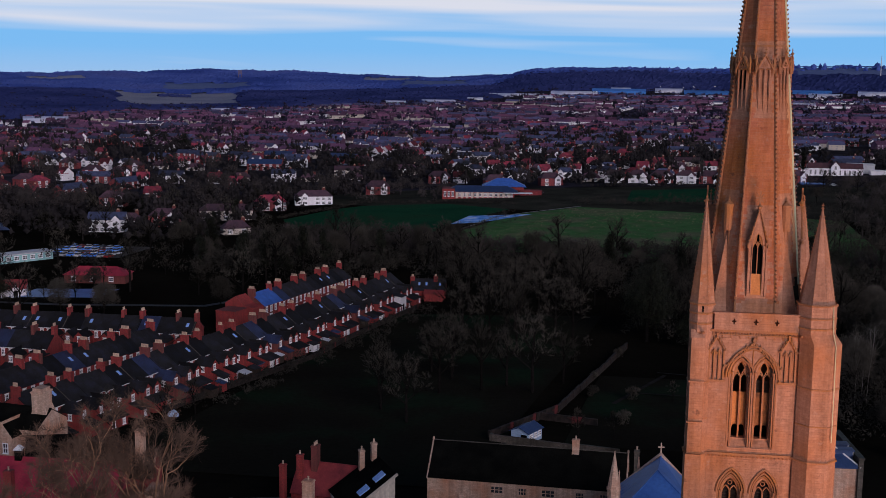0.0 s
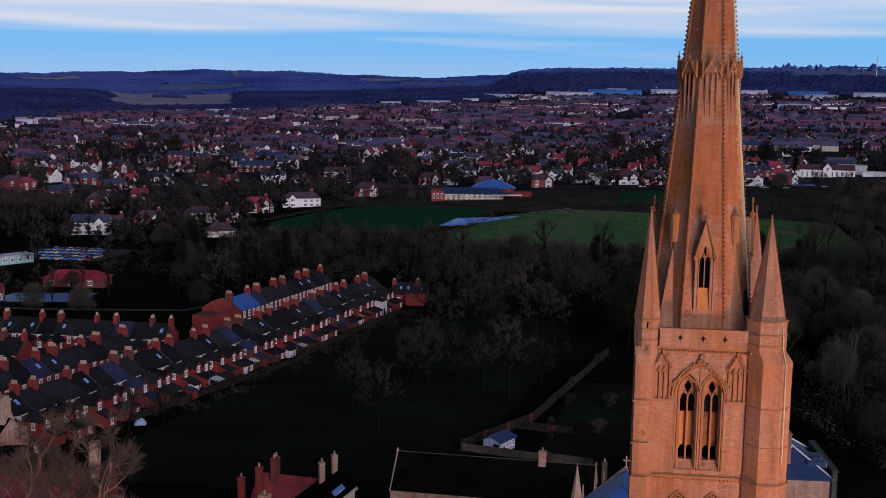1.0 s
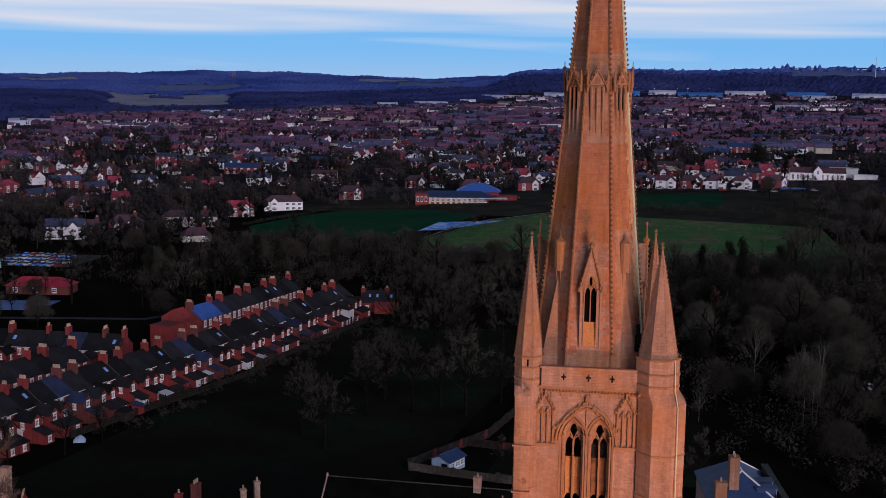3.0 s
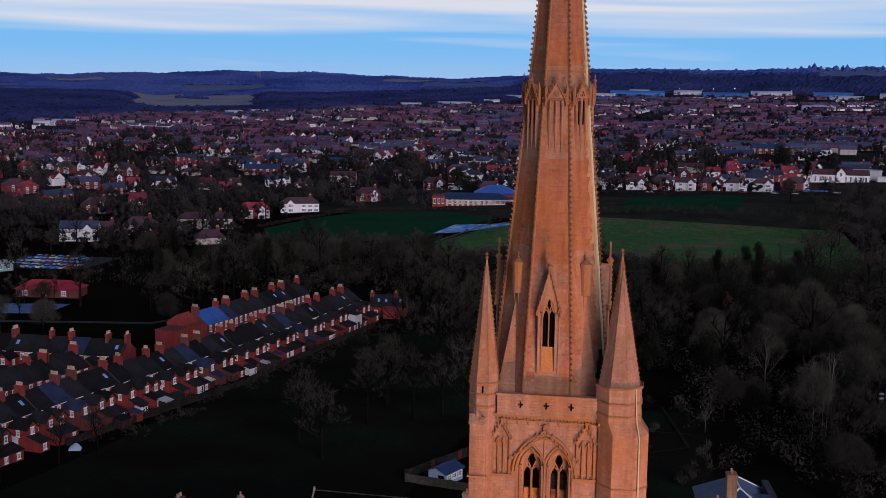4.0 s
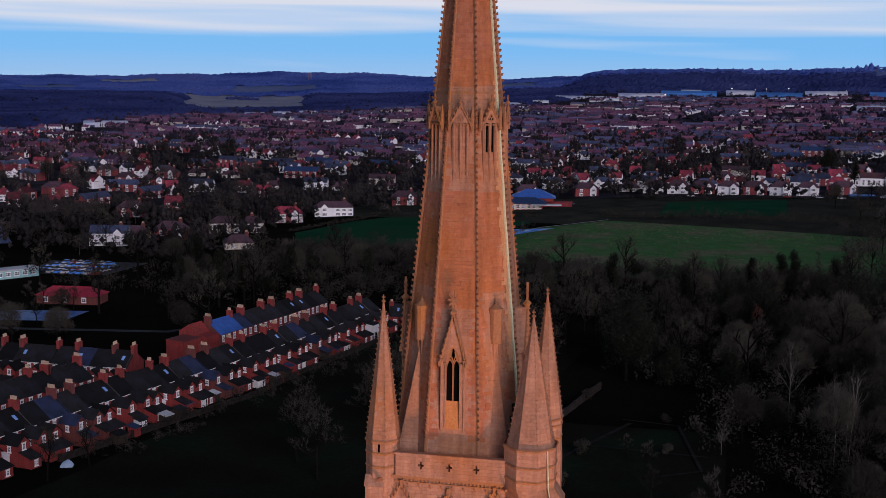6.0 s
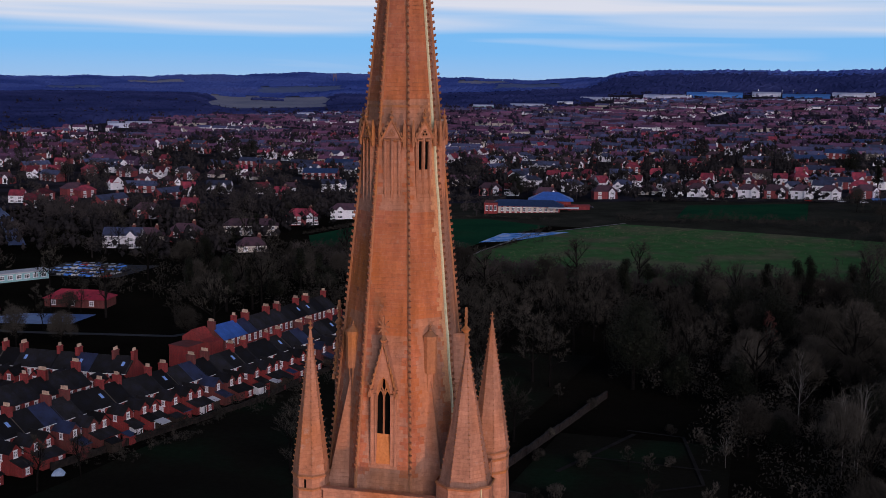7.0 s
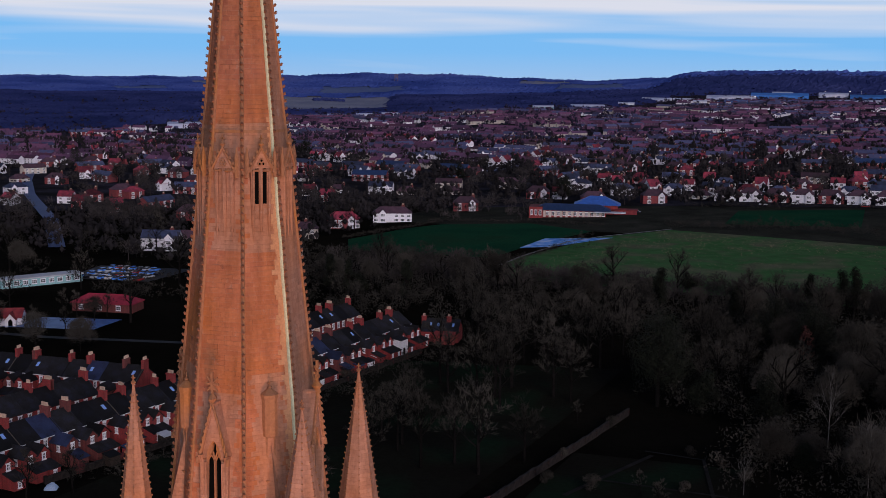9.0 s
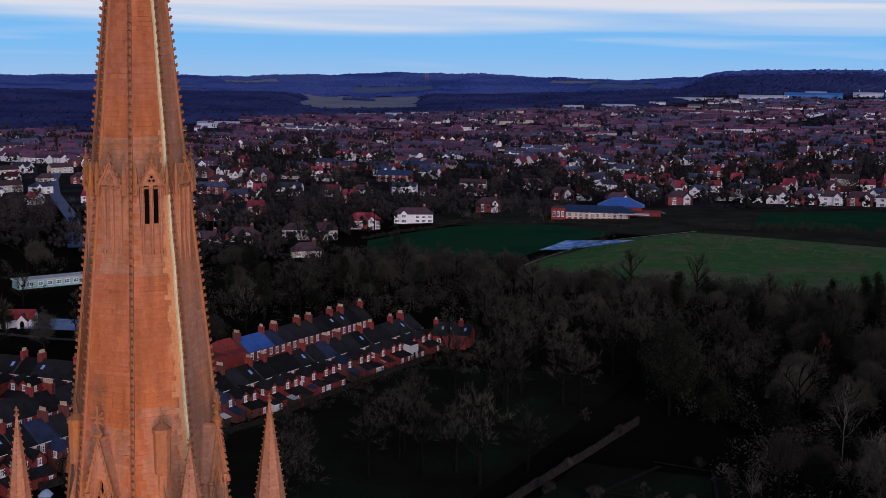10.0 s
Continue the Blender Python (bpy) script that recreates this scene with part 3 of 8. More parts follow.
for a0 in range(-42, 16, 2):
    at = [(r * math.sin(radians(a)), -70 + r * math.cos(radians(a))) for a, r in ((a0, 672), (a0 + 2, 672), (a0 + 2, 1900), (a0, 1900))]
    town_land.merge(drape(at, 0.3, 16))
for a0 in range(-42, 16, 2):
    at = [(r * math.sin(radians(a)), -70 + r * math.cos(radians(a))) for a, r in ((a0, 1900), (a0 + 2, 1900), (a0 + 2, 2620 if a0 < -7 else 2860), (a0, 2620 if a0 < -7 else 2860))]
    town_land.merge(drape(at, 1.2, 16))
setting("town_ground", town_land.weld(), TOWN_GROUND, "gardens, yards and streets of the town", "ground")
setting("car_park", drape([(-222, 302), (-190, 306), (-188, 336), (-226, 332)], 0.2, 4), ASPHALT, "asphalt car park with parked cars", "car park")
setting("riverside_path", strip([(-230, 218), (-170, 219), (-128, 226), (-112, 250)], 2.5), ASPHALT, "narrow path along a park", "path")
setting("street", strip([(-116, 130), (-97, 205), (-84, 262)], 7.0), ASPHALT, "asphalt street between two terraces", "road")
setting("street_far", strip([(-226, 812), (-206, 905), (-196, 990)], 9.0, 0.6), SKY_TINT_ROAD, "asphalt street climbing between houses, sky blue in its colour", "road")
setting("street_west", strip([(-270.0, 367.0), (-337.0, 458.0), (-432.0, 570.0), (-495.0, 653.0), (-629.0, 850.0), (-758.0, 1039.0)], 7.0, 0.6), SKY_TINT_ROAD, "asphalt road with the sky's blue shine in its colour", "road")
HILL_FIELDS = [(-24.7, -18.3, 2520, 3290), (-22.6, -17.6, 3300, 3660), (8.0, 15.0, 3010, 3260), (-28.6, -25.4, 3640, 3900), (-12.7, -9.6, 3640, 3960), (-11.0, -6.9, 3290, 3700), (-32.5, -29.0, 3350, 3620)]


def polar_field(az0, az1, r0, r1):
    at = [(r * math.sin(radians(a)), -70 + r * math.cos(radians(a))) for a, r in ((az0, r0), (az1, r0), (az1, r1), (az0, r1))]
    return drape(at, 4.0, 12)


for i, spot in enumerate(HILL_FIELDS):
    setting("hill_field_%d" % (i + 1), polar_field(*spot), WHEAT if i in (0, 3, 4) else FARGREEN, "pale stubble field under the wooded hill, tinted haze blue" if i in (0, 3, 4) else "far pasture among hill woods, tinted haze blue", "field")
setting("field_path", strip([(-84, 358), (-77, 406), (-66, 450), (-54, 469), (-25, 498)], 1.3, 0.5), material("pale_fence_boards", ((0.16, 0.16, 0.16), (0.22, 0.22, 0.22)), 0.8), "pale trodden path along a meadow", "path")
GARDEN_PATH = material("mossy_gravel", ((0.020, 0.019, 0.018), (0.032, 0.030, 0.028)), 0.95, 0.4, 10, 0.2, spec=0.0)
setting("garden_path_1", strip([(-9.0, 138.3), (2.8, 168.0)], 1.0, 0.32, 3.0), GARDEN_PATH, "mossy gravel path in a walled garden", "path")
setting("garden_path_2", strip([(-5.6, 149.0), (18.1, 146.9)], 0.8, 0.34, 3.0), GARDEN_PATH, "mossy gravel path between garden beds", "path")
setting("garden_path_3", strip([(1.1, 170.3), (12.5, 168.3), (16.9, 137.7), (8.8, 132.2)], 0.7, 0.36, 3.0), GARDEN_PATH, "mossy gravel path round a garden bed", "path")
# ---- the church: west tower and spire ----
CX, CY, TOP = -0.05, -0.3, 84.5      # the spire's axis and point
TAPER = 0.1022                       # its corner radius for each metre below the point


def arch(xc, hw, zs, rise, n=7):
    """Points of a pointed arch from the left spring over the apex to the right spring."""
    r = (hw * hw + rise * rise) / (2 * hw)
    left = []
    for i in range(n + 1):
        ang = math.asin(min(1.0, rise / r)) * i / n
        left.append((xc - hw + r - r * math.cos(ang), zs + r * math.sin(ang)))
    right = [(2 * xc - x, z) for x, z in reversed(left[:-1])]
    return left + right


def arch_head(s, xc, hw, zs, rise, x0, x1, z1, y0, y1):
    """The wall over an arched opening, between x0 and x1 and up to z1."""
    return s.prism([(x0, zs), *arch(xc, hw, zs, rise), (x1, zs), (x1, z1), (x0, z1)], y0, y1)


def rib_arch(s, xc, hw, zs, rise, y, r, n=7):
    pts = arch(xc, hw, zs, rise, n)
    for (xa, za), (xb, zb) in zip(pts, pts[1:]):
        s.tube((xa, y, za), (xb, y, zb), r, r, 5)


church = thing("church", "tall limestone church tower with a crocketed octagonal spire and lead roofs", "church")

# west wall with its paired belfry openings and louvred windows below
FRONT, BACK = -4.65, -4.25
west = part("tower_wall", Shape().box(-4.2, 4.6, FRONT, -3.6, 0, 28.3), STONE, church, "west wall of coursed orange-brown limestone")


def pier(x0, x1, y0, y1, z0, z1):
    part("wall_pier", Shape().box(x0, x1, y0, y1, z0, z1), STONE, west)


for y0, y1, hb, hl in ((FRONT, BACK, 0.82, 1.05), (BACK, -3.6, 0.53, 0.6)):
    # lower stage
    pier(-4.2, -1.25 - hl, y0, y1, 28.3, 34.4)
    pier(-1.25 + hl, 1.25 - hl, y0, y1, 28.3, 34.4)
    pier(1.25 + hl, 4.6, y0, y1, 28.3, 34.4)
    for c in (-1.25, 1.25):
        part("arch_head", arch_head(Shape(), c, hl, 31.3, hl * 1.75, c - hl, c + hl, 34.4, y0, y1), STONE, west)
    # belfry stage
    sill = 34.9 if hb > 0.6 else 35.6
    pier(-4.2, -0.87 - hb, y0, y1, 34.4, 44.2)
    pier(-0.87 + hb, 0.87 - hb, y0, y1, 34.4, 44.2)
    pier(0.87 + hb, 4.6, y0, y1, 34.4, 44.2)
    for c in (-0.87, 0.87):
        pier(c - hb, c + hb, y0, y1, 34.4, sill)
        part("arch_head", arch_head(Shape(), c, hb, 40.75, hb * 1.75, c - hb, c + hb, 44.2, y0, y1), STONE, west)
for side_wall in (Shape().box(-4.2, -3.2, -3.6, 3.4, 0, 44.2), Shape().box(3.6, 4.6, -3.6, 3.4, 0, 44.2), Shape().box(-4.2, 4.6, 3.4, 4.3, 0, 44.2)):
    part("tower_wall", side_wall, STONE, church)
part("belfry_floor", Shape().box(-3.2, 3.6, -3.6, 3.4, 34.0, 34.4), LOUVRE, church)
part("tower_roof", Shape().box(-4.0, 4.4, -4.4, 4.1, 44.0, 44.5), LEAD, church, "flat lead roof round the foot of the spire")

# tracery and fillings of the two belfry openings
for c in (-0.87, 0.87):
    window = Shape()
    window.box(c - 0.06, c + 0.06, -4.2, -3.95, 35.6, 40.5)
    for k in (-1, 1):
        rib_arch(window, c + k * 0.265, 0.265, 40.2, 0.52, -4.08, 0.05)
    for k in (-1, 1):
        # spandrels that leave a kite-shaped piercing over the lights
        edge = [(c + k * 0.53, 40.35), (c + k * 0.27, 40.74), (c + k * 0.19, 40.98), (c + k * 0.27, 41.14), (c + k * 0.07, 41.62), (c + k * 0.36, 41.28), (c + k * 0.53, 40.86)]
        window.prism(edge if k > 0 else edge[::-1], -4.16, -4.0)
        window.tube((c, -4.08, 40.48), (c + k * 0.21, -4.08, 40.96), 0.05, 0.045, 5)
    rib_arch(window, c, 0.50, 40.75, 0.9, -4.1, 0.06)
    bell = part("belfry_window", window, CARVED, church, "two-light traceried belfry opening")
    screen = Shape()
    screen.box(c - 0.5, c + 0.5, -3.95, -3.8, 37.1, 39.2)
    for k in (-1, 1):
        arch_head(screen, c + k * 0.25, 0.23, 36.3, 0.35, c + k * 0.25 - 0.25, c + k * 0.25 + 0.25, 37.1, -3.95, -3.8)
    part("screen", screen, ORANGE if c < 0 else OAK_SCREEN, bell, "tall pale screen low in the opening" if c < 0 else "weathered brown timber screen low in the opening")
    for i in range(0 if c < 0 else 4):
        part("louvre", Shape().slab((c - 0.5, -3.9, 39.25 + i * 0.24), (c + 0.5, -3.9, 39.25 + i * 0.24), (c + 0.5, -3.62, 39.45 + i * 0.24), (c - 0.5, -3.62, 39.45 + i * 0.24), 0.03), LOUVRE, bell)
    sloped = Shape()
    sloped.slab((c - 0.8, -4.66, 34.75), (c + 0.8, -4.66, 34.75), (c + 0.6, -4.2, 35.6), (c - 0.6, -4.2, 35.6), 0.1)
    part("sill", sloped, STONE, bell)
    shafts = Shape()
    for x in (c - 0.9, c - 0.7, c + 0.7, c + 0.9):
        if abs(x) > 0.1:
            shafts.frustum(x, -4.62, 35.0, 0.07, 40.7, 0.07, 6)
            shafts.frustum(x, -4.62, 40.7, 0.07, 40.95, 0.12, 6)
    for i in range(16):
        for x in (c - 0.62, c + 0.62):
            shafts.frustum(x, -4.44, 35.75 + 0.31 * i, 0.055, 35.87 + 0.31 * i, 0.03, 5)
    rib_arch(shafts, c, 0.9, 40.75, 1.55, -4.64, 0.09)
    rib_arch(shafts, c, 0.72, 40.75, 1.26, -4.5, 0.07)
    part("shaft", shafts, CARVED, bell)
hood = Shape()
rib_arch(hood, -0.05, 2.0, 40.5, 2.55, -4.72, 0.10, 10)
rib_arch(hood, -0.05, 1.82, 40.5, 2.3, -4.68, 0.07, 10)
hood.tube((-0.05, -4.68, 41.4), (-0.05, -4.68, 42.9), 0.05, 0.05, 5)
for k in (-1, 1):
    hood.tube((-0.05, -4.68, 41.3), (-0.05 + k * 0.9, -4.68, 42.1), 0.05, 0.05, 5)
    for i in range(5):
        a = radians(20 + 12 * i)
        hood.frustum(-0.05 + k * (2.05 - 0.38 * i), -4.74, 41.3 + 0.4 * i, 0.09, 41.52 + 0.4 * i, 0.03, 5)
for k in (-1, 1):
    # leafy knobs up an ogee gable over the paired openings
    for i in range(9):
        u = i / 8
        kx, kz = -0.05 + k * 2.15 * (1 - u) ** 1.15, 41.35 + 2.0 * u ** 1.1
        hood.frustum(kx, -4.77, kz, 0.13, kz + 0.17, 0.05, 6)
        if i:
            hood.tube((px0, -4.72, pz0), (kx, -4.72, kz), 0.07, 0.07, 5)
        px0, pz0 = kx, kz
hood.frustum(-0.05, -4.75, 43.0, 0.06, 43.5, 0.05, 5).frustum(-0.05, -4.75, 43.4, 0.2, 43.7, 0.1, 6)
part("hood_mould", hood, CARVED, church, "crocketed hood moulding over the paired openings")

# blind gabled panels beside the hood
for c in (-2.8, 2.55):
    panel = Shape()
    for x in (c - 0.55, c - 0.18, c + 0.18, c + 0.55):
        panel.box(x - 0.06, x + 0.06, -4.78, -4.64, 40.3, 42.7)
    for k in (-0.36, 0.36):
        rib_arch(panel, c + k * 0.55, 0.17, 42.3, 0.3, -4.72, 0.05, 4)
    for i in range(8):
        panel.frustum(c + (i % 2 - 0.5) * 2 * (0.66 - 0.15 * (i // 2)), -4.8, 42.62 + 0.27 * (i // 2), 0.1, 42.8 + 0.27 * (i // 2), 0.04, 5)
    for k in (-1, 1):
        panel.tube((c + k * 0.6, -4.72, 42.6), (c, -4.74, 43.7), 0.08, 0.08, 5)
    panel.frustum(c, -4.76, 43.6, 0.07, 44.0, 0.12, 6)
    panel.box(c - 0.7, c + 0.7, -4.82, -4.64, 40.14, 40.3)
    part("blind_panel", panel, CARVED, church)

# the louvred windows of the stage below
for c in (-1.25, 1.25):
    w = Shape()
    w.box(c - 0.06, c + 0.06, -4.25, -3.95, 28.3, 31.2)
    for k in (-1, 1):
        rib_arch(w, c + k * 0.3, 0.3, 31.1, 0.55, -4.1, 0.06)
    rib_arch(w, c, 0.6, 31.3, 1.05, -4.15, 0.08)
    for i in range(10):
        a, b = math.tau * i / 10, math.tau * (i + 1) / 10
        w.tube((c + 0.16 * math.cos(a), -4.1, 31.9 + 0.16 * math.sin(a)), (c + 0.16 * math.cos(b), -4.1, 31.9 + 0.16 * math.sin(b)), 0.04, 0.04, 5)
    low = part("louvred_window", w, CARVED, church, "two-light window with oak louvres")
    order = Shape()
    rib_arch(order, c, 1.1, 31.3, 1.95, -4.68, 0.10)
    rib_arch(order, c, 0.92, 31.3, 1.62, -4.55, 0.08)
    rib_arch(order, c, 0.76, 31.3, 1.35, -4.4, 0.07)
    for x in (c - 1.0, c + 1.0, c - 0.82, c + 0.82):
        order.frustum(x, -4.55, 28.3, 0.07, 31.2, 0.07, 6).frustum(x, -4.55, 31.2, 0.07, 31.4, 0.12, 6)
    part("shaft", order, CARVED, low)
    for i in range(14):
        part("louvre", Shape().slab((c - 0.58, -4.0, 28.4 + i * 0.25), (c + 0.58, -4.0, 28.4 + i * 0.25), (c + 0.58, -3.7, 28.6 + i * 0.25), (c - 0.58, -3.7, 28.6 + i * 0.25), 0.03), LOUVRE, low)

# string courses
for z, out in ((34.4, 0.16), (44.15, 0.14), (27.0, 0.16)):
    band = Shape().box(-4.3, 4.4, -4.65 - out, -4.6, z - 0.08, z + 0.1)
    if z < 40:
        for i in range(26):
            band.box(-3.6 + i * 0.28, -3.48 + i * 0.28, -4.65 - out * 0.8, -4.64, z - 0.24, z - 0.08)
    band.box(-4.3, -4.1, -4.6, 4.4, z - 0.08, z + 0.1)
    part("string_course", band, CARVED, church)

# carved frieze below the parapet
frieze = Shape()
frieze.box(-3.2, 3.4, -4.74, -4.64, 43.82, 43.9)
for i in range(30):
    x = -3.1 + i * 0.215
    frieze.frustum(x, -4.68, 43.93, 0.075, 44.05, 0.05, 6)
    if i % 3 == 0:
        frieze.tube((x, -4.72, 43.75), (x + 0.1, -4.7, 43.55), 0.05, 0.03, 5)
part("frieze", frieze, CARVED, church, "band of small carved bosses below the parapet")

# parapet, pierced by crosses
para = Shape()
P0, P1, PZ, PT = -4.86, -4.56, 44.25, 45.5
edge = -3.1
for c in (-1.63, 0.0, 1.56):
    para.box(edge, c - 0.17, P0, P1, PZ, PT)
    para.box(c - 0.17, c + 0.17, P0, P1, PZ, 44.7).box(c - 0.17, c + 0.17, P0, P1, 45.16, PT)
    for k in (-1, 1):
        a, b = sorted((c + k * 0.17, c + k * 0.055))
        para.box(a, b, P0, P1, 44.7, 44.87).box(a, b, P0, P1, 44.99, 45.16)
    edge = c + 0.17
para.box(edge, 3.3, P0, P1, PZ, PT)
para.box(-3.2, 3.4, P0 - 0.05, P1 + 0.05, PT, PT + 0.12)
part("parapet", para, STONE, church, "parapet pierced by three small crosses")
rest = Shape().box(-4.35, -4.05, -3.3, 3.0, PZ, PT + 0.1).box(4.4, 4.7, -2.9, 2.6, PZ, PT + 0.1).box(-3.2, 3.5, 4.1, 4.4, PZ, PT + 0.1)
part("parapet", rest, STONE, church)
for x, k in ((-3.9, -1), (3.25, 1)):
    part("waterspout", Shape().tube((x, -5.0, 44.0), (x + 0.1 * k, -5.5, 44.1), 0.13, 0.08, 6), CARVED, church, "carved stone waterspout under the parapet")


def crocket_shape(s=1.0):
    c = Shape()
    c.tube((-0.03 * s, 0, -0.02 * s), (0.10 * s, 0, 0.02 * s), 0.10 * s, 0.07 * s, 5)
    c.tube((0.07 * s, 0, -0.05 * s), (0.15 * s, 0, 0.07 * s), 0.085 * s, 0.115 * s, 6)
    c.tube((0.15 * s, 0, 0.07 * s), (0.14 * s, 0, 0.16 * s), 0.115 * s, 0.04 * s, 6)
    return c


def finial(s, x, y, z, k=1.0):
    s.frustum(x, y, z - 0.1, 0.07 * k, z + 0.25 * k, 0.05 * k, 6)
    s.frustum(x, y, z + 0.05 * k, 0.08 * k, z + 0.16 * k, 0.17 * k, 6).frustum(x, y, z + 0.16 * k, 0.17 * k, z + 0.28 * k, 0.05 * k, 6)
    s.box(x - 0.03 * k, x + 0.03 * k, y - 0.03 * k, y + 0.03 * k, z + 0.25 * k, z + 0.62 * k)
    return s.box(x - 0.13 * k, x + 0.13 * k, y - 0.03 * k, y + 0.03 * k, z + 0.40 * k, z + 0.47 * k)


COS8 = math.cos(math.pi / 8)


def turret(x, y, apothem, low_shift, low_apothem, tip, base, label, cone=0.98):
    """An octagonal corner turret and the spirelet on it."""
    r, rl = apothem / COS8, low_apothem / COS8
    s = Shape()
    s.frustum(x + low_shift, y, 0, rl + 0.05, 34.4, rl + 0.05, 8, 22.5, False)
    s.frustum(x + low_shift, y, 34.4, rl + 0.05, 34.7, rl, 8, 22.5, False)
    s.frustum(x + low_shift, y, 34.7, rl, 43.5, rl, 8, 22.5, False)
    k = len(s.v)
    s.frustum(x + low_shift, y, 43.5, rl, 44.3, r, 8, 22.5, False)
    for i in range(k + 8, k + 16):
        s.v[i] = (s.v[i][0] - low_shift, s.v[i][1], s.v[i][2])
    s.frustum(x, y, 44.3, r, base, r, 8, 22.5)
    tw = part("turret", s.weld(), STONE, church, label)
    for z, dx, rr in ((34.4, low_shift, rl + 0.18), (40.1, low_shift, rl + 0.05), (37.2, low_shift, rl + 0.04), (44.7, 0, r + 0.06), (45.5, 0, r + 0.07), (base, 0, r + 0.1)):
        ring = Shape().frustum(x + dx, y, z - 0.1, rr - 0.05, z, rr, 8, 22.5, False).frustum(x + dx, y, z, rr, z + 0.08, rr - 0.06, 8, 22.5, False)
        part("moulding", ring.weld(), CARVED, tw)
    slits = Shape()
    for a in (-112.5, -67.5, -90):
        ca, sa = math.cos(radians(a)), math.sin(radians(a))
        px_, py_ = x + ca * (apothem + 0.012), y + sa * (apothem + 0.012)
        slits.add([(px_ + sa * 0.06, py_ - ca * 0.06, base - 0.75), (px_ - sa * 0.06, py_ + ca * 0.06, base - 0.75), (px_ - sa * 0.06, py_ + ca * 0.06, base - 0.15), (px_ + sa * 0.06, py_ - ca * 0.06, base - 0.15)], [(0, 1, 2, 3)])
    if apothem < 1.4:
        part("slit", slits, VOID, tw)
    n = 12
    spirelet = Shape()
    for i in range(n):
        z0, z1 = base + (tip - base) * i / n, base + (tip - base) * (i + 1) / n
        f0, f1 = 1 - i / n, 1 - (i + 1) / n
        spirelet.frustum(x, y, z0, r * f0 * cone + 0.04, z1, r * f1 * cone + 0.04, 8, 22.5, False)
    sp = part("spirelet", spirelet.weld(), STONE, church, "crocketed octagonal spirelet on a corner turret")
    knobs = Shape()
    one = crocket_shape(0.34)
    count = int((tip - base) / 0.3)
    for v in range(8):
        a = 22.5 + 45 * v
        for i in range(1, count - 1):
            f = 1 - i / count
            rr = r * f * cone + 0.03
            knobs.merge(one, Matrix.Translation((x + rr * math.cos(radians(a)), y + rr * math.sin(radians(a)), base + (tip - base) * i / count)) @ pose(0, 0, 0, 0, 0, a))
    tagged(part("crockets", knobs, CARVED, sp), kind="stuff")
    part("finial", finial(Shape(), x, y, tip - 0.1, 0.8), CARVED, sp)
    return tw


turret(-4.02, -4.15, 0.90, 0.0, 0.87, 54.1, 46.2, "slender octagonal corner turret of orange limestone")
turret(4.5, -4.2, 1.40, 0.36, 1.55, 53.7, 46.5, "broad octagonal stair turret of orange limestone", 0.88)
turret(4.35, 3.3, 1.05, 0.0, 1.1, 53.6, 45.9, "slender octagonal corner turret of orange limestone")
turret(-3.1, 3.4, 0.90, 0.0, 0.87, 53.9, 46.2, "slender octagonal corner turret of orange limestone")
butt = Shape()
butt.box(-4.78, -3.75, -5.2, -4.3, 0, 43.6)
butt.slab((-4.85, -5.25, 43.6), (-3.75, -5.25, 43.6), (-3.75, -4.9, 44.2), (-4.85, -4.9, 44.2), 0.2)
butt.box(-4.9, -3.7, -5.4, -4.3, 0, 34.4).box(-4.92, -3.68, -5.36, -4.3, 36.9, 37.0).box(-4.9, -3.7, -5.32, -4.3, 40.1, 40.22)
part("buttress", butt, STONE, church, "flat angle buttress with weathered set-offs")

# the spire
body = Shape()
z = 44.5
while z < TOP - 0.5:
    z1 = min(TOP - 0.4, z + 1.2)
    body.frustum(CX, CY, z, (TOP - z) * TAPER, z1, (TOP - z1) * TAPER, 8, 22.5, False)
    z = z1
spire = part("spire", body.weld(), STONE, church, "octagonal stone spire with crocketed edges and gabled openings")
for zb in (65.8, 72.5):
    rr = (TOP - zb) * TAPER + 0.05
    part("string_course", Shape().frustum(CX, CY, zb - 0.08, rr, zb + 0.05, rr, 8, 22.5), CARVED, spire)
ribs = Shape()
for v in range(8):
    a = radians(22.5 + 45 * v)
    r0, r1 = (TOP - 44.6) * TAPER, (TOP - 83.8) * TAPER
    ribs.tube((CX + r0 * math.cos(a), CY + r0 * math.sin(a), 44.6), (CX + r1 * math.cos(a), CY + r1 * math.sin(a), 83.8), 0.10, 0.08, 6)
part("rib", ribs, CARVED, spire)
part("finial", finial(Shape(), CX, CY, TOP - 0.7, 2.0), CARVED, spire)
knob = crocket_shape(0.68).mesh("crocket", CROCKET)
back_knobs = Shape()
knob_shape = crocket_shape(0.68)
for v in range(8):
    a = 22.5 + 45 * v
    zc = 46.4
    while zc < 83:
        rr = (TOP - zc) * TAPER + 0.05
        m = Matrix.Translation((CX + rr * math.cos(radians(a)), CY + rr * math.sin(radians(a)), zc)) @ pose(0, 0, 0, 0, random.uniform(-8, 8), a)
        if v in (5, 6):
            part("crocket", knob, None, spire, at=m)
        else:
            back_knobs.merge(knob_shape, m)
        zc += 0.34
tagged(part("crockets", back_knobs, CROCKET, spire), kind="stuff")


def on_spire(deg):
    """Local frame whose -y looks out over one face; 0 is the west face."""
    return Matrix.Translation((CX, CY, 0)) @ pose(0, 0, 0, 0, 0, deg)


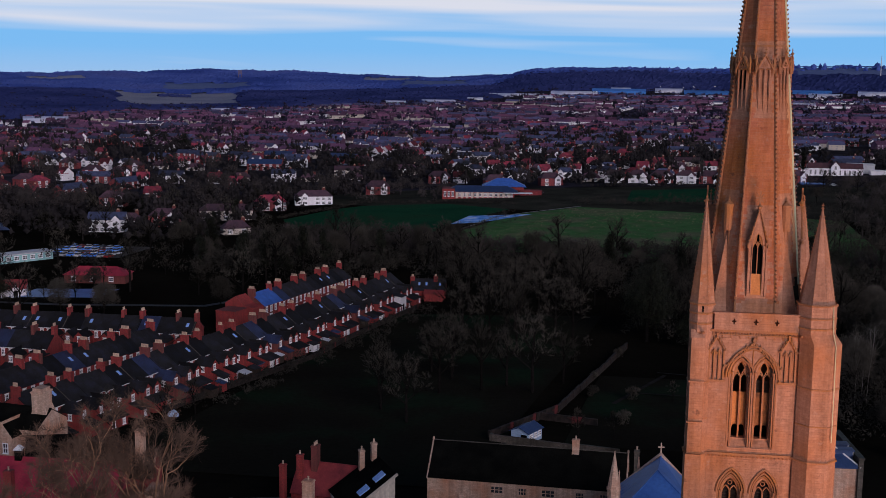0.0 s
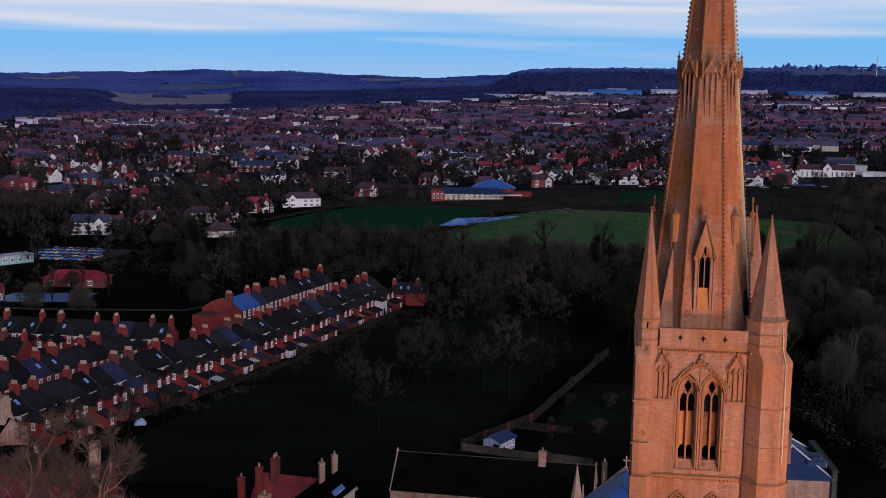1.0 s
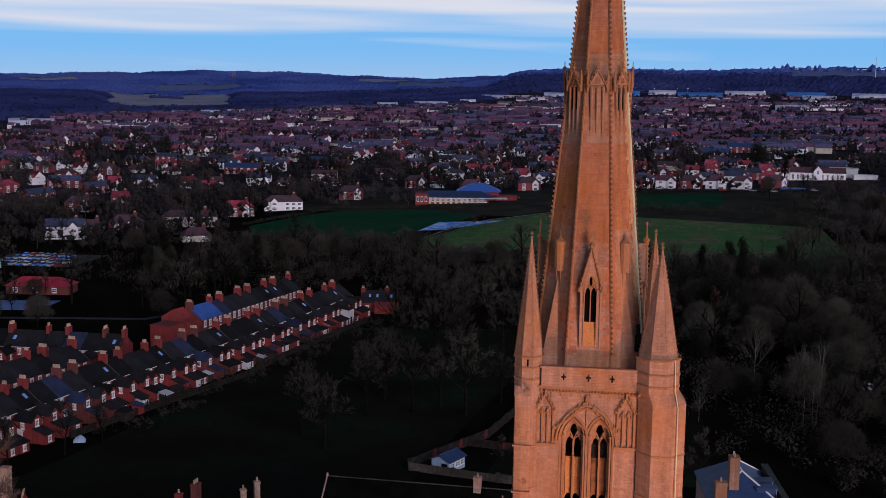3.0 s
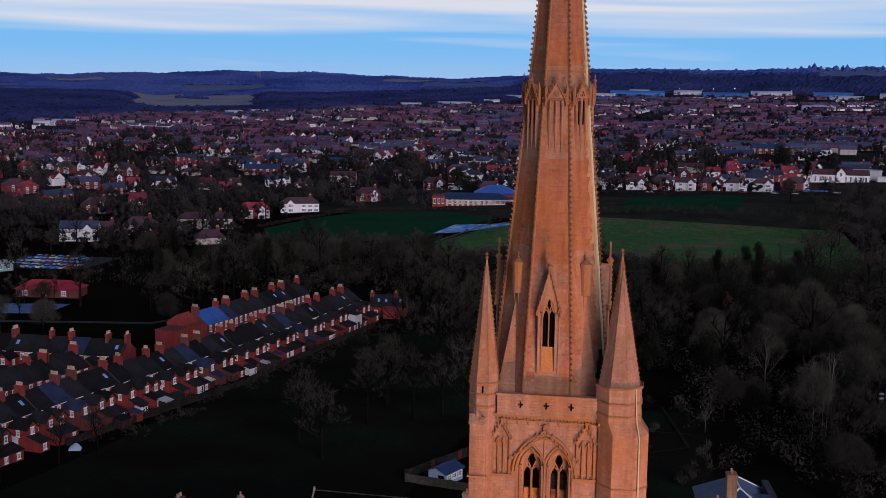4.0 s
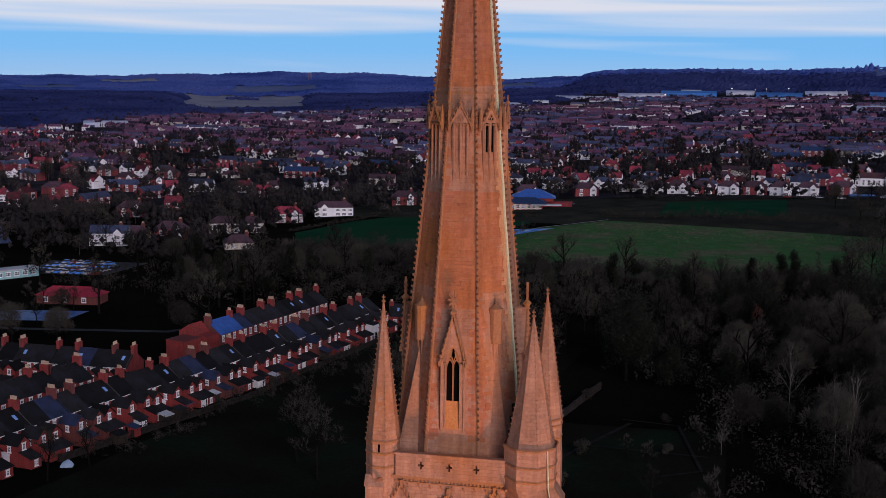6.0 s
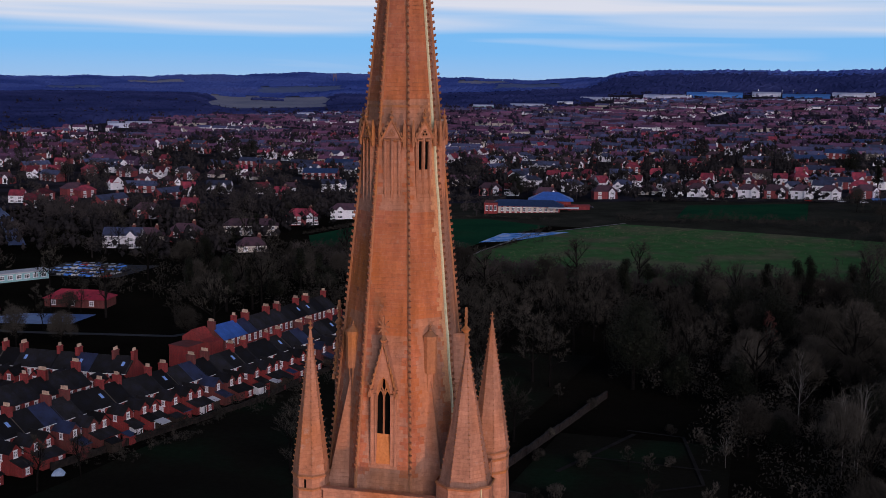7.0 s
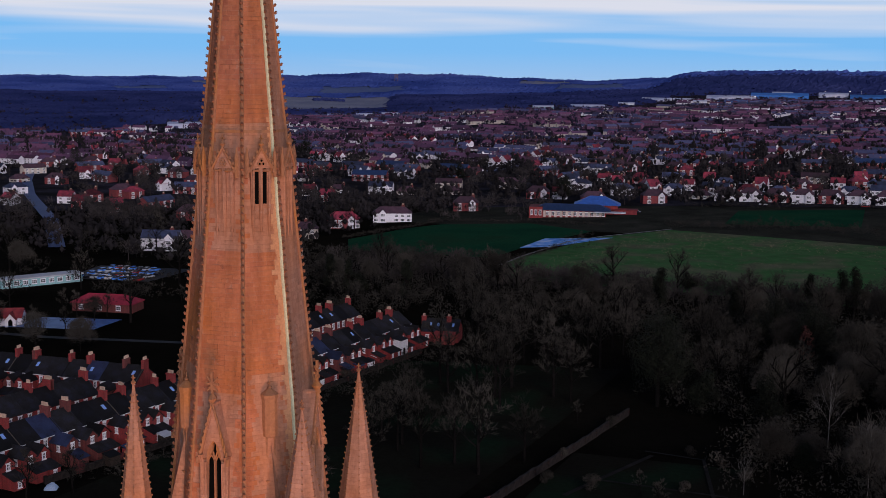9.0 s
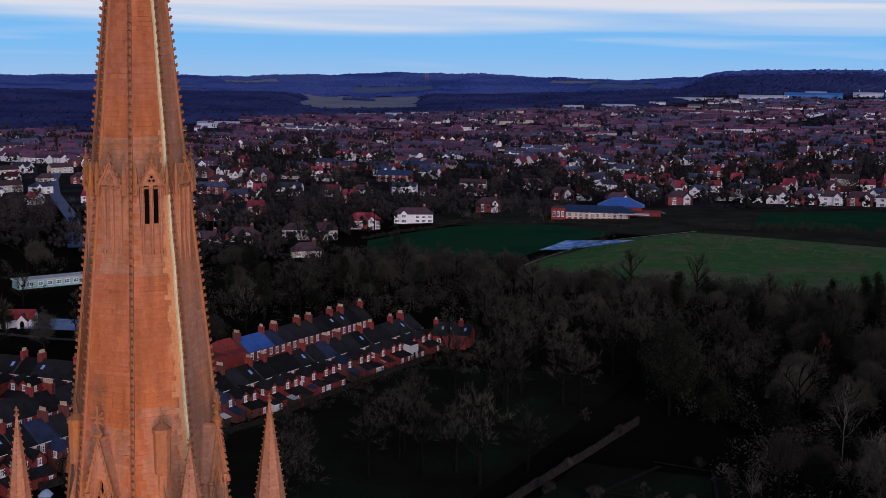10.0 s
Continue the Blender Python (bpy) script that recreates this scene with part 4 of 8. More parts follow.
def lucarne(deg):
    m = on_spire(deg) @ Matrix.Diagonal((0.76, 1, 1, 1))
    R = 3.62
    s = Shape()
    for k in (-1, 1):
        a, b = sorted((k * 0.50, k * 0.84))
        s.box(a, b, -R, -2.3, 46.8, 50.75)
        s.frustum(k * 0.86, -R, 46.8, 0.08, 50.6, 0.08, 6).frustum(k * 0.86, -R, 50.6, 0.08, 50.95, 0.2, 6)
        s.frustum(k * 0.56, -R - 0.02, 47.0, 0.06, 50.6, 0.06, 6)
        s.slab((k * 0.95, -R - 0.05, 50.85), (0, -R - 0.05, 53.45), (0, -1.9, 53.45), (k * 0.95, -1.9, 50.85), 0.12 * -k)
    s.prism([(-0.84, 50.7), *arch(0, 0.50, 50.7, 0.95), (0.84, 50.7), (0, 53.3)], -R, -R + 0.35)
    ob = part("lucarne", s.move(m), STONE, spire, "gabled two-light opening with dark lights")
    sill = Shape().slab((-0.5, -R - 0.02, 46.9), (0.5, -R - 0.02, 46.9), (0.5, -R + 0.16, 48.5), (-0.5, -R + 0.16, 48.5), 0.1)
    part("sill", sill.move(m), ORANGE, ob, "sloping sill with its orange glow painted in")
    tr = Shape()
    tr.box(-0.05, 0.05, -R + 0.08, -R + 0.22, 48.5, 50.6)
    for k in (-1, 1):
        rib_arch(tr, k * 0.25, 0.25, 50.4, 0.5, -R + 0.15, 0.05)
        tr.tube((k * 0.9, -R - 0.06, 50.9), (0, -R - 0.06, 53.5), 0.09, 0.07, 5)
    rib_arch(tr, 0, 0.5, 50.7, 0.95, -R + 0.1, 0.09)
    for k in (-1, 1):
        # spandrels round the pierced diamond over the lights
        a, b = sorted((k * 0.24, k * 0.5))
        edge = [(k * 0.5, 50.55), (k * 0.25, 50.93), (k * 0.13, 51.16), (k * 0.10, 51.45), (k * 0.30, 51.28), (k * 0.45, 50.98)]
        tr.prism(edge if k > 0 else edge[::-1], -R + 0.08, -R + 0.24)
        tr.tube((0, -R + 0.15, 50.72), (k * 0.15, -R + 0.15, 51.08), 0.055, 0.05, 5)
        for i in range(8):
            # small leaves up the gable
            u = (i + 0.5) / 8
            tr.frustum(k * 0.98 * (1 - u), -R - 0.12, 50.9 + 2.6 * u, 0.10, 51.04 + 2.6 * u, 0.04, 5)
        tr.frustum(k * 1.0, -R - 0.1, 50.55, 0.13, 50.85, 0.10, 6)
    finial(tr, 0, -R - 0.02, 53.4, 1.7)
    tr.box(-0.42, 0.42, -R - 0.06, -R + 0.02, 54.30, 54.40).box(-0.07, 0.07, -R - 0.08, -R + 0.04, 53.4, 54.9)
    tr.tube((-0.34, -R - 0.02, 54.02), (0.34, -R - 0.02, 54.66), 0.05, 0.05, 5).tube((0.34, -R - 0.02, 54.02), (-0.34, -R - 0.02, 54.66), 0.05, 0.05, 5)
    part("tracery", tr.move(m), CARVED, ob)
    # the spire is solid here: a black sheet imitates the unlit depth
    part("dark_opening", Shape().slab((-0.5, -3.45, 48.4), (0.5, -3.45, 48.4), (0.5, -3.26, 51.8), (-0.5, -3.26, 51.8), 0.04).move(m), VOID, ob)


def small_lucarne(deg, opened, z0=62.0, R=2.2, k=1.0):
    m = on_spire(deg)
    s = Shape()
    for x0, x1 in ((-0.47, -0.30), (-0.08, 0.08), (0.30, 0.47)):
        s.box(x0 * k, x1 * k, -R, -R + 0.6, z0 - 1.7 * k, z0 + 2.2 * k)
        s.frustum((x0 + x1) / 2 * k, -R, z0 - 1.7 * k, 0.06, z0 + 2.0 * k, 0.06, 6)
    s.box(-0.47 * k, 0.47 * k, -R, -R + 0.6, z0 - 1.7 * k, z0 - 0.66 * k)
    s.prism([(-0.5 * k, z0 + 2.12 * k), (0.5 * k, z0 + 2.12 * k), (0, z0 + 3.0 * k)], -R - 0.06, -R + 0.9)
    ob = part("small_lucarne", s.move(m), STONE, spire, "narrow gabled opening with twin slots" if opened else "narrow gabled blind panel")
    part("dark_opening" if opened else "blind_back", Shape().box(-0.4 * k, 0.4 * k, -R + 0.12, -R + 0.16, z0 - 0.7 * k, z0 + 2.2 * k).move(m), VOID if opened else STONE, ob)
    g = Shape()
    for q in (-1, 1):
        g.tube((q * 0.54 * k, -R - 0.1, z0 + 2.1 * k), (0, -R - 0.1, z0 + 3.08 * k), 0.065, 0.055, 5)
        g.frustum(q * 0.6 * k, -R - 0.06, z0 + 1.95 * k, 0.12, z0 + 2.2 * k, 0.08, 6)
        for i in range(3):
            g.frustum(q * (0.52 - 0.15 * i) * k, -R - 0.12, z0 + (2.28 + 0.27 * i) * k, 0.09, z0 + (2.44 + 0.27 * i) * k, 0.03, 5)
    finial(g, 0, -R - 0.08, z0 + 3.1 * k, 0.9)
    for i in range(3):
        a = radians(90 + 120 * i)
        hx, hz = 0.1 * k * math.cos(a), z0 + 2.38 * k + 0.1 * k * math.sin(a)
        for j in range(6):
            b0, b1 = math.tau * j / 6, math.tau * (j + 1) / 6
            g.tube((hx + 0.085 * k * math.cos(b0), -R - 0.09, hz + 0.085 * k * math.sin(b0)), (hx + 0.085 * k * math.cos(b1), -R - 0.09, hz + 0.085 * k * math.sin(b1)), 0.03, 0.03, 4)
    for q in (-1, 1):
        # pinnacles beside the gable
        g.frustum(q * 0.66 * k, -R - 0.02, z0 + 1.7 * k, 0.10 * k, z0 + 2.5 * k, 0.10 * k, 6).frustum(q * 0.66 * k, -R - 0.02, z0 + 2.5 * k, 0.12 * k, z0 + 3.1 * k, 0.02, 6)
        g.tube((q * 0.1 * k, -R - 0.05, z0 + 2.02 * k), (q * 0.42 * k, -R - 0.05, z0 + 2.02 * k), 0.06 * k, 0.05 * k, 5)
    part("gable_trim", g.move(m), CARVED, ob)
    if opened:
        hole = Shape()
        for hx, hz in ((0, 2.5), (-0.1, 2.33), (0.1, 2.33)):
            hole.tube((hx * k, -R - 0.075, z0 + hz * k), (hx * k, -R - 0.05, z0 + hz * k), 0.09 * k, 0.09 * k, 8)
        part("trefoil", hole.move(m), VOID, ob)


def niche(deg):
    m = on_spire(deg)
    s = Shape()
    R = -3.05
    s.frustum(0, R, 51.7, 0.37, 53.6, 0.37, 10).frustum(0, R, 53.5, 0.42, 53.7, 0.42, 10).frustum(0, R, 53.7, 0.40, 53.95, 0.1, 10)
    finial(s, 0, R, 53.9, 0.7)
    for k in (-1, 1):
        s.frustum(k * 0.2, R - 0.10, 49.6, 0.05, 51.7, 0.05, 6)
    s.frustum(0, R, 49.1, 0.2, 49.6, 0.42, 8)
    s.box(-0.4, 0.4, R + 0.25, R + 0.6, 49.2, 53.6)
    ob = part("niche", s.move(m), CARVED, spire, "canopied niche on a corner face")
    fig = Shape().frustum(0, R, 49.6, 0.2, 50.8, 0.17, 8).frustum(0, R, 50.8, 0.17, 51.0, 0.08, 8).frustum(0, R, 51.0, 0.1, 51.3, 0.08, 8)
    part("statue", fig.move(m), CARVED, ob, "weathered stone figure")
    br = Shape()
    br.add([(-1.25, -3.3, 44.6), (1.25, -3.3, 44.6), (0, -4.75, 44.6), (0, -3.16, 51.3), (0, -2.0, 44.6)], [(0, 2, 3), (2, 1, 3), (1, 4, 3), (4, 0, 3)])
    part("broach", br.move(m), STONE, spire)


for q in range(4):
    lucarne(90 * q)
    niche(45 + 90 * q)
for q in range(8):
    small_lucarne(45 * q, q % 2 == 1)
for q in range(4):
    small_lucarne(90 * q, True, 73.5, 1.13, 0.6)

def spire_stones():
    """The laid courses of the three faces that look west: each block stands a little proud or back."""
    rnd = random.Random(4)
    near = 0
    for deg in (0, 45, -45):
        m = on_spire(deg)
        laid = Shape()
        z = 46.2
        while z < 83:
            hgt = rnd.uniform(0.19, 0.25)
            hw = (TOP - z) * TAPER * math.sin(math.pi / 8) - 0.1
            x = -hw - rnd.uniform(0, 0.3)
            while x < hw:
                l = rnd.uniform(0.3, 0.62)
                a, b = max(x, -hw), min(x + l, hw) - 0.012
                x += l
                c = (abs(a) if a > 0 else 0.0 if b > 0 else abs(b))
                if b - a < 0.06 or z < 53.7 and deg == 0 and c < 0.76 or deg and 49 < z < 54.6 and c < 0.5 or deg and z < 50.1 and c < 1.3 * (50.2 - z) / 5.4 or 60.1 < z < 66 and c < 0.5 or deg == 0 and 72.7 < z < 76 and c < 0.42:
                    continue
                out = 0.004 + rnd.random() ** 2 * 0.024
                y0, y1 = -(TOP - z) * TAPER * COS8 - out, -(TOP - z - hgt + 0.014) * TAPER * COS8 - out
                s = Shape().slab((a, y0, z), (b, y0, z), (b, y1, z + hgt - 0.014), (a, y1, z + hgt - 0.014), 0.06)
                if near < 300 and deg == 0 and z > 55.5:
                    part("stone_block", s.move(m), STONE_SINGLE, spire)
                    near += 1
                else:
                    laid.merge(s, m)
            z += hgt
        tagged(part("laid_stone", laid, STONE_LAID, spire), kind="stuff")


spire_stones()

# lightning conductor down the south-west face and the stair turret
m = on_spire(45)
line = []
for i in range(25):
    za = 82.5 - 35 * i / 24
    line.append(m @ Vector((0.0362 * (TOP - za) + 0.02 * math.sin(za * 1.9), -(TOP - za) * TAPER * COS8 - 0.06, za)))
part("lightning_conductor", Shape().path(line, 0.075), COPPER, church, "pale green copper lightning conductor")
part("lightning_conductor", Shape().path([(5.55, -5.2, 46.5), (5.65, -5.3, 44.4), (5.84, -5.55, 43.4), (5.88, -5.62, 40.0), (5.90, -5.64, 36.0)], 0.035), COPPER, church, "pale green copper lightning conductor")
washed = Shape()
zw = 50.0
while zw < 68:
    zn = zw + 0.235
    u0, u1 = 0.0345 * (TOP - zw), 0.0345 * (TOP - zw) - random.uniform(0.18, 0.5) * min(1.0, (70 - zw) / 10)
    ya, yb = -(TOP - zw) * TAPER * COS8 - 0.034, -(TOP - zn) * TAPER * COS8 - 0.034
    washed.add([m @ Vector(p) for p in ((u1, ya, zw), (u0, ya, zw), (u0, yb, zn), (u1, yb, zn))], [(0, 1, 2, 3)])
    zw = zn
damp = Shape()
for za, zb, ua, ub in ((44.7, 45.6, 0.55, 1.50), (45.6, 46.6, 0.62, 1.46), (46.6, 47.4, 0.78, 1.40), (47.4, 48.1, 0.95, 1.34)):
    ya, yb = -(TOP - za) * TAPER * COS8 - 0.03, -(TOP - zb) * TAPER * COS8 - 0.03
    damp.slab(*(m @ Vector(q) for q in ((ua, ya, za), (ub, ya, za), (ub, yb, zb), (ua, yb, zb))), 0.05)
part("damp_stain", damp, MOSS, spire, "black damp moss low on the spire")
tagged(part("washed_streak", washed, WASHED, spire, "paler stone washed clean beside the conductor"), kind="stuff")

# nave, aisles and chapel behind the tower
nave = Shape()
nave.box(-4.0, 4.4, 4.3, 47.8, 0, 9.5).prism([(-4.6, 9.5), (4.8, 9.5), (0.1, 13.5)], 4.3, 47.8)
part("nave", nave, STONE, church)
for k in (-1, 1):
    a0, a1 = sorted((k * 4.2, k * 13.0))
    aisle = Shape().box(a0, a1, 2.0, 44.0, 0, 8.0)
    part("aisle_wall", aisle, PALE, church)
    part("aisle_roof", Shape().prism([(a0 - 0.2, 8.0), (a1 + 0.2, 8.0), ((a0 + a1) / 2, 11.5)], 2.0, 44.0), LEAD, church, "lead-covered aisle roof")
chapel = Shape().box(-8.4, 0.4, 41.0, 50.5, 0, 12.0)
part("chapel_wall", chapel, PALE, church)
hip = Shape().add([(-8.7, 40.7, 12.0), (0.7, 40.7, 12.0), (0.7, 50.3, 12.0), (-8.7, 50.3, 12.0), (-4.3, 45.2, 15.7), (-3.7, 50.3, 15.9)],
                  [(0, 1, 4), (1, 2, 5, 4), (3, 0, 4, 5), (2, 3, 5), (3, 2, 1, 0)])
part("chapel_roof", hip, LEAD, church, "hipped chapel roof of blue sheet lead")
seams = Shape()
for p, q in (((-8.7, 40.7, 12.05), (-4.3, 45.2, 15.75)), ((0.7, 40.7, 12.05), (-4.3, 45.2, 15.75)), ((-4.3, 45.2, 15.75), (-3.7, 50.3, 15.95))):
    seams.tube(p, q, 0.09, 0.09, 6)
for i in range(1, 6):
    y = 45.0 + i
    seams.tube((-8.7, y, 12.04), (-4.25 + 0.5 * (y - 45.2) / 5, y, 15.72), 0.035, 0.03, 4)
part("lead_roll", seams, LEAD, church)
gable = Shape().prism([(-9.0, 11.5), (1.0, 11.5), (-3.7, 16.3)], 50.3, 50.9)
gable.box(-3.78, -3.62, 50.5, 50.66, 16.2, 17.6).box(-4.1, -3.3, 50.5, 50.66, 16.95, 17.1)
part("gable_cross", gable, PALE, church, "stone gable end with a cross")
pins = ((-9.6, 43.5, 18.6, 0.8), (-8.9, 48.0, 14.6, 0.45), (-6.4, 52.0, 15.2, 0.5), (12.6, 6.0, 12.6, 0.6), (13.0, 30.0, 14.0, 0.6))
for x, y, t, r in pins:
    p = Shape().frustum(x, y, 0, r, t - 5.0, r, 8, 22.5).frustum(x, y, t - 5.0, r * 1.15, t - 4.8, r * 1.15, 8, 22.5).frustum(x, y, t - 4.8, r, t - 0.3, 0.06, 8, 22.5)
    part("pinnacle", finial(p, x, y, t - 0.5, 0.7), PALE, church, "grey weathered stone pinnacle")
# ---- buildings near the church ----
def window_part(parent, x, y, z, w, h, face, sill=True, panes=2, name="window", mat=None, frame_mat=None):
    """A sash window in a wall whose outward normal is face degrees from -y, turning anticlockwise; x, y, z is the sill's middle."""
    key = (round(w, 2), round(h, 2), panes, id(frame_mat))
    if key not in WINDOW_MESHES:
        s = Shape()
        t = min(0.16, 0.12 * w + 0.02)
        s.box(-w / 2, -w / 2 + t, -0.06, 0.06, 0, h).box(w / 2 - t, w / 2, -0.06, 0.06, 0, h)
        s.box(-w / 2 + t, w / 2 - t, -0.06, 0.06, 0, t).box(-w / 2 + t, w / 2 - t, -0.06, 0.06, h - t, h)
        s.box(-w / 2 + t, w / 2 - t, -0.04, 0.04, h * 0.5 - t * 0.3, h * 0.5 + t * 0.3)
        for i in range(1, panes):
            x0 = -w / 2 + w * i / panes
            s.box(x0 - t * 0.3, x0 + t * 0.3, -0.05, 0.05, t, h - t)
        s.box(-w / 2 - 0.06, w / 2 + 0.06, -0.12, 0.04, -0.09, 0.0)
        g = Shape().box(-w / 2 + t, w / 2 - t, -0.015, 0.015, t, h - t)
        WINDOW_MESHES[key] = (s.mesh("window", frame_mat or FRAME), g.mesh("pane", GLASS))
    fr, gl = WINDOW_MESHES[key]
    ob = part(name, fr, None, parent, at=pose(x, y, z, 0, 0, face))
    part("pane", gl, None, ob)
    return ob


WINDOW_MESHES = {}


SASH = {}


def relief(xs, zs, depth, back, glass):
    """One skin over a grid of cells, each at its own depth (None: no cell); the cells in glass take the second material."""
    s, flags = Shape(), []
    nx, nz = len(xs) - 1, len(zs) - 1

    def at(i, j):
        return depth.get((i, j)) if 0 <= i < nx and 0 <= j < nz else None

    for (i, j), d in depth.items():
        x0, x1, z0, z1 = xs[i], xs[i + 1], zs[j], zs[j + 1]
        s.add([(x0, d, z0), (x1, d, z0), (x1, d, z1), (x0, d, z1)], [(0, 1, 2, 3)])
        flags.append(1 if (i, j) in glass else 0)
        for di, dj, p, q in ((-1, 0, (x0, z1), (x0, z0)), (1, 0, (x1, z0), (x1, z1)), (0, -1, (x0, z0), (x1, z0)), (0, 1, (x1, z1), (x0, z1))):
            o = at(i + di, j + dj)
            o = back if o is None else o
            if o > d:
                s.add([(p[0], d, p[1]), (p[0], o, p[1]), (q[0], o, q[1]), (q[0], d, q[1])], [(0, 1, 2, 3)])
                flags.append(0)
    me = s.weld().mesh("window", FRAME)
    me.materials.append(GLASS)
    me.polygons.foreach_set("material_index", np.array(flags, dtype=np.int32))
    return me


def sash(parent, x, y, z, w, h, face, panes=2, name="window"):
    """A white-framed window with dark glass, sill and head, as one skin."""
    key = (w, h, panes)
    if key not in SASH:
        t = 0.15
        xs = [-w / 2 - 0.1, -w / 2, -w / 2 + t]
        for i in range(1, panes):
            c = -w / 2 + w * i / panes
            xs += [c - 0.05, c + 0.05]
        xs += [w / 2 - t, w / 2, w / 2 + 0.1]
        zs = [-0.14, 0.0, t, h * 0.52, h * 0.52 + 0.09, h - t, h, h + 0.16]
        last = len(xs) - 2
        depth, glass = {}, set()
        for i in range(last + 1):
            depth[i, 0], depth[i, 6] = -0.14, -0.08
            if 0 < i < last:
                for j in range(1, 6):
                    pane = i % 2 == 0 and j in (2, 4)
                    depth[i, j] = -0.01 if pane else -0.05 if j == 3 or 1 < i < last - 1 and j in (2, 4) else -0.07
                    if pane:
                        glass.add((i, j))
        SASH[key] = relief(xs, zs, depth, 0.05, glass)
    return part(name, SASH[key], None, parent, at=pose(x, y, z, 0, 0, face))


def pot_row(h, pots):
    """Round clay pots in one bed of mortar."""
    s = Shape()
    for i in range(pots):
        c = (i - (pots - 1) / 2) * 0.36
        rim = [(0.18, 0.18), (0.0, 0.18), (-0.18, 0.18), (-0.18, 0.0), (-0.18, -0.18), (0.0, -0.18), (0.18, -0.18), (0.18, 0.0)]
        rings = [[(c + a, b, h) for a, b in rim]]
        for r, z in ((0.16, h + 0.06), (0.13, h + 0.52), (0.17, h + 0.54), (0.16, h + 0.64), (0.10, h + 0.63), (0.09, h + 0.4)):
            rings.append([(c + r * math.cos(radians(45 + 45 * k)), r * math.sin(radians(45 + 45 * k)), z) for k in range(8)])
        k0 = len(s.v)
        s.v += [p for ring in rings for p in ring]
        for n in range(len(rings) - 1):
            s.f += [(k0 + 8 * n + k, k0 + 8 * n + (k + 1) % 8, k0 + 8 * n + 8 + (k + 1) % 8, k0 + 8 * n + 8 + k) for k in range(8)]
        s.f.append(tuple(k0 + 8 * (len(rings) - 1) + k for k in range(8)))
    return s.weld()


def gable_roof(L, W, eave, ridge, over=0.3, t=0.18):
    """Ridge along x, from -L/2 to L/2."""
    s = Shape()
    a, b = L / 2 + over * 0.5, W / 2 + over
    drop = (ridge - eave) / (W / 2) * over
    s.slab((-a, -b, eave - drop + t), (a, -b, eave - drop + t), (a, 0, ridge + t), (-a, 0, ridge + t), t)
    s.slab((a, b, eave - drop + t), (-a, b, eave - drop + t), (-a, 0, ridge + t), (a, 0, ridge + t), t)
    return s.tube((-a, 0, ridge + t), (a, 0, ridge + t), 0.1, 0.1, 5)


def hip_roof(L, W, eave, ridge, over=0.35, inset=None):
    a, b = L / 2 + over, W / 2 + over
    i = W / 2 * 0.85 if inset is None else inset
    r = max(0.05, a - i - over)
    s = Shape().add([(-a, -b, eave), (a, -b, eave), (a, b, eave), (-a, b, eave), (-r, 0, ridge), (r, 0, ridge),
                     (-a, -b, eave - 0.15), (a, -b, eave - 0.15), (a, b, eave - 0.15), (-a, b, eave - 0.15)],
                    [(0, 1, 5, 4), (1, 2, 5), (2, 3, 4, 5), (3, 0, 4), (6, 7, 1, 0), (7, 8, 2, 1), (8, 9, 3, 2), (9, 6, 0, 3), (9, 8, 7, 6)])
    return s.tube((-r, 0, ridge), (r, 0, ridge), 0.1, 0.1, 5)


def gable_walls(L, W, eave, ridge, foot=-1.0):
    return Shape().prism([(-W / 2, foot), (W / 2, foot), (W / 2, eave), (0, ridge), (-W / 2, eave)], -L / 2, L / 2).move(pose(0, 0, 0, 0, 0, 90))


def stack(parent, x, y, z0, z1, w=0.6, d=0.9, pots=2, mat=None, foot=None):
    c = Shape().box(x - w / 2, x + w / 2, y - d / 2, y + d / 2, z0, z1 - 0.25)
    c.box(x - w / 2 - 0.07, x + w / 2 + 0.07, y - d / 2 - 0.07, y + d / 2 + 0.07, z1 - 0.25, z1 - 0.1).box(x - w / 2, x + w / 2, y - d / 2, y + d / 2, z1 - 0.1, z1)
    ob = part("chimney", c, mat or BRICK, parent)
    for i in range(pots):
        py = y + d * ((i + 0.5) / pots - 0.5)
        part("chimney_pot", Shape().frustum(x, py, z1, 0.13, z1 + 0.45, 0.11, 8).frustum(x, py, z1 + 0.42, 0.14, z1 + 0.5, 0.14, 8), POT, ob)
    return ob


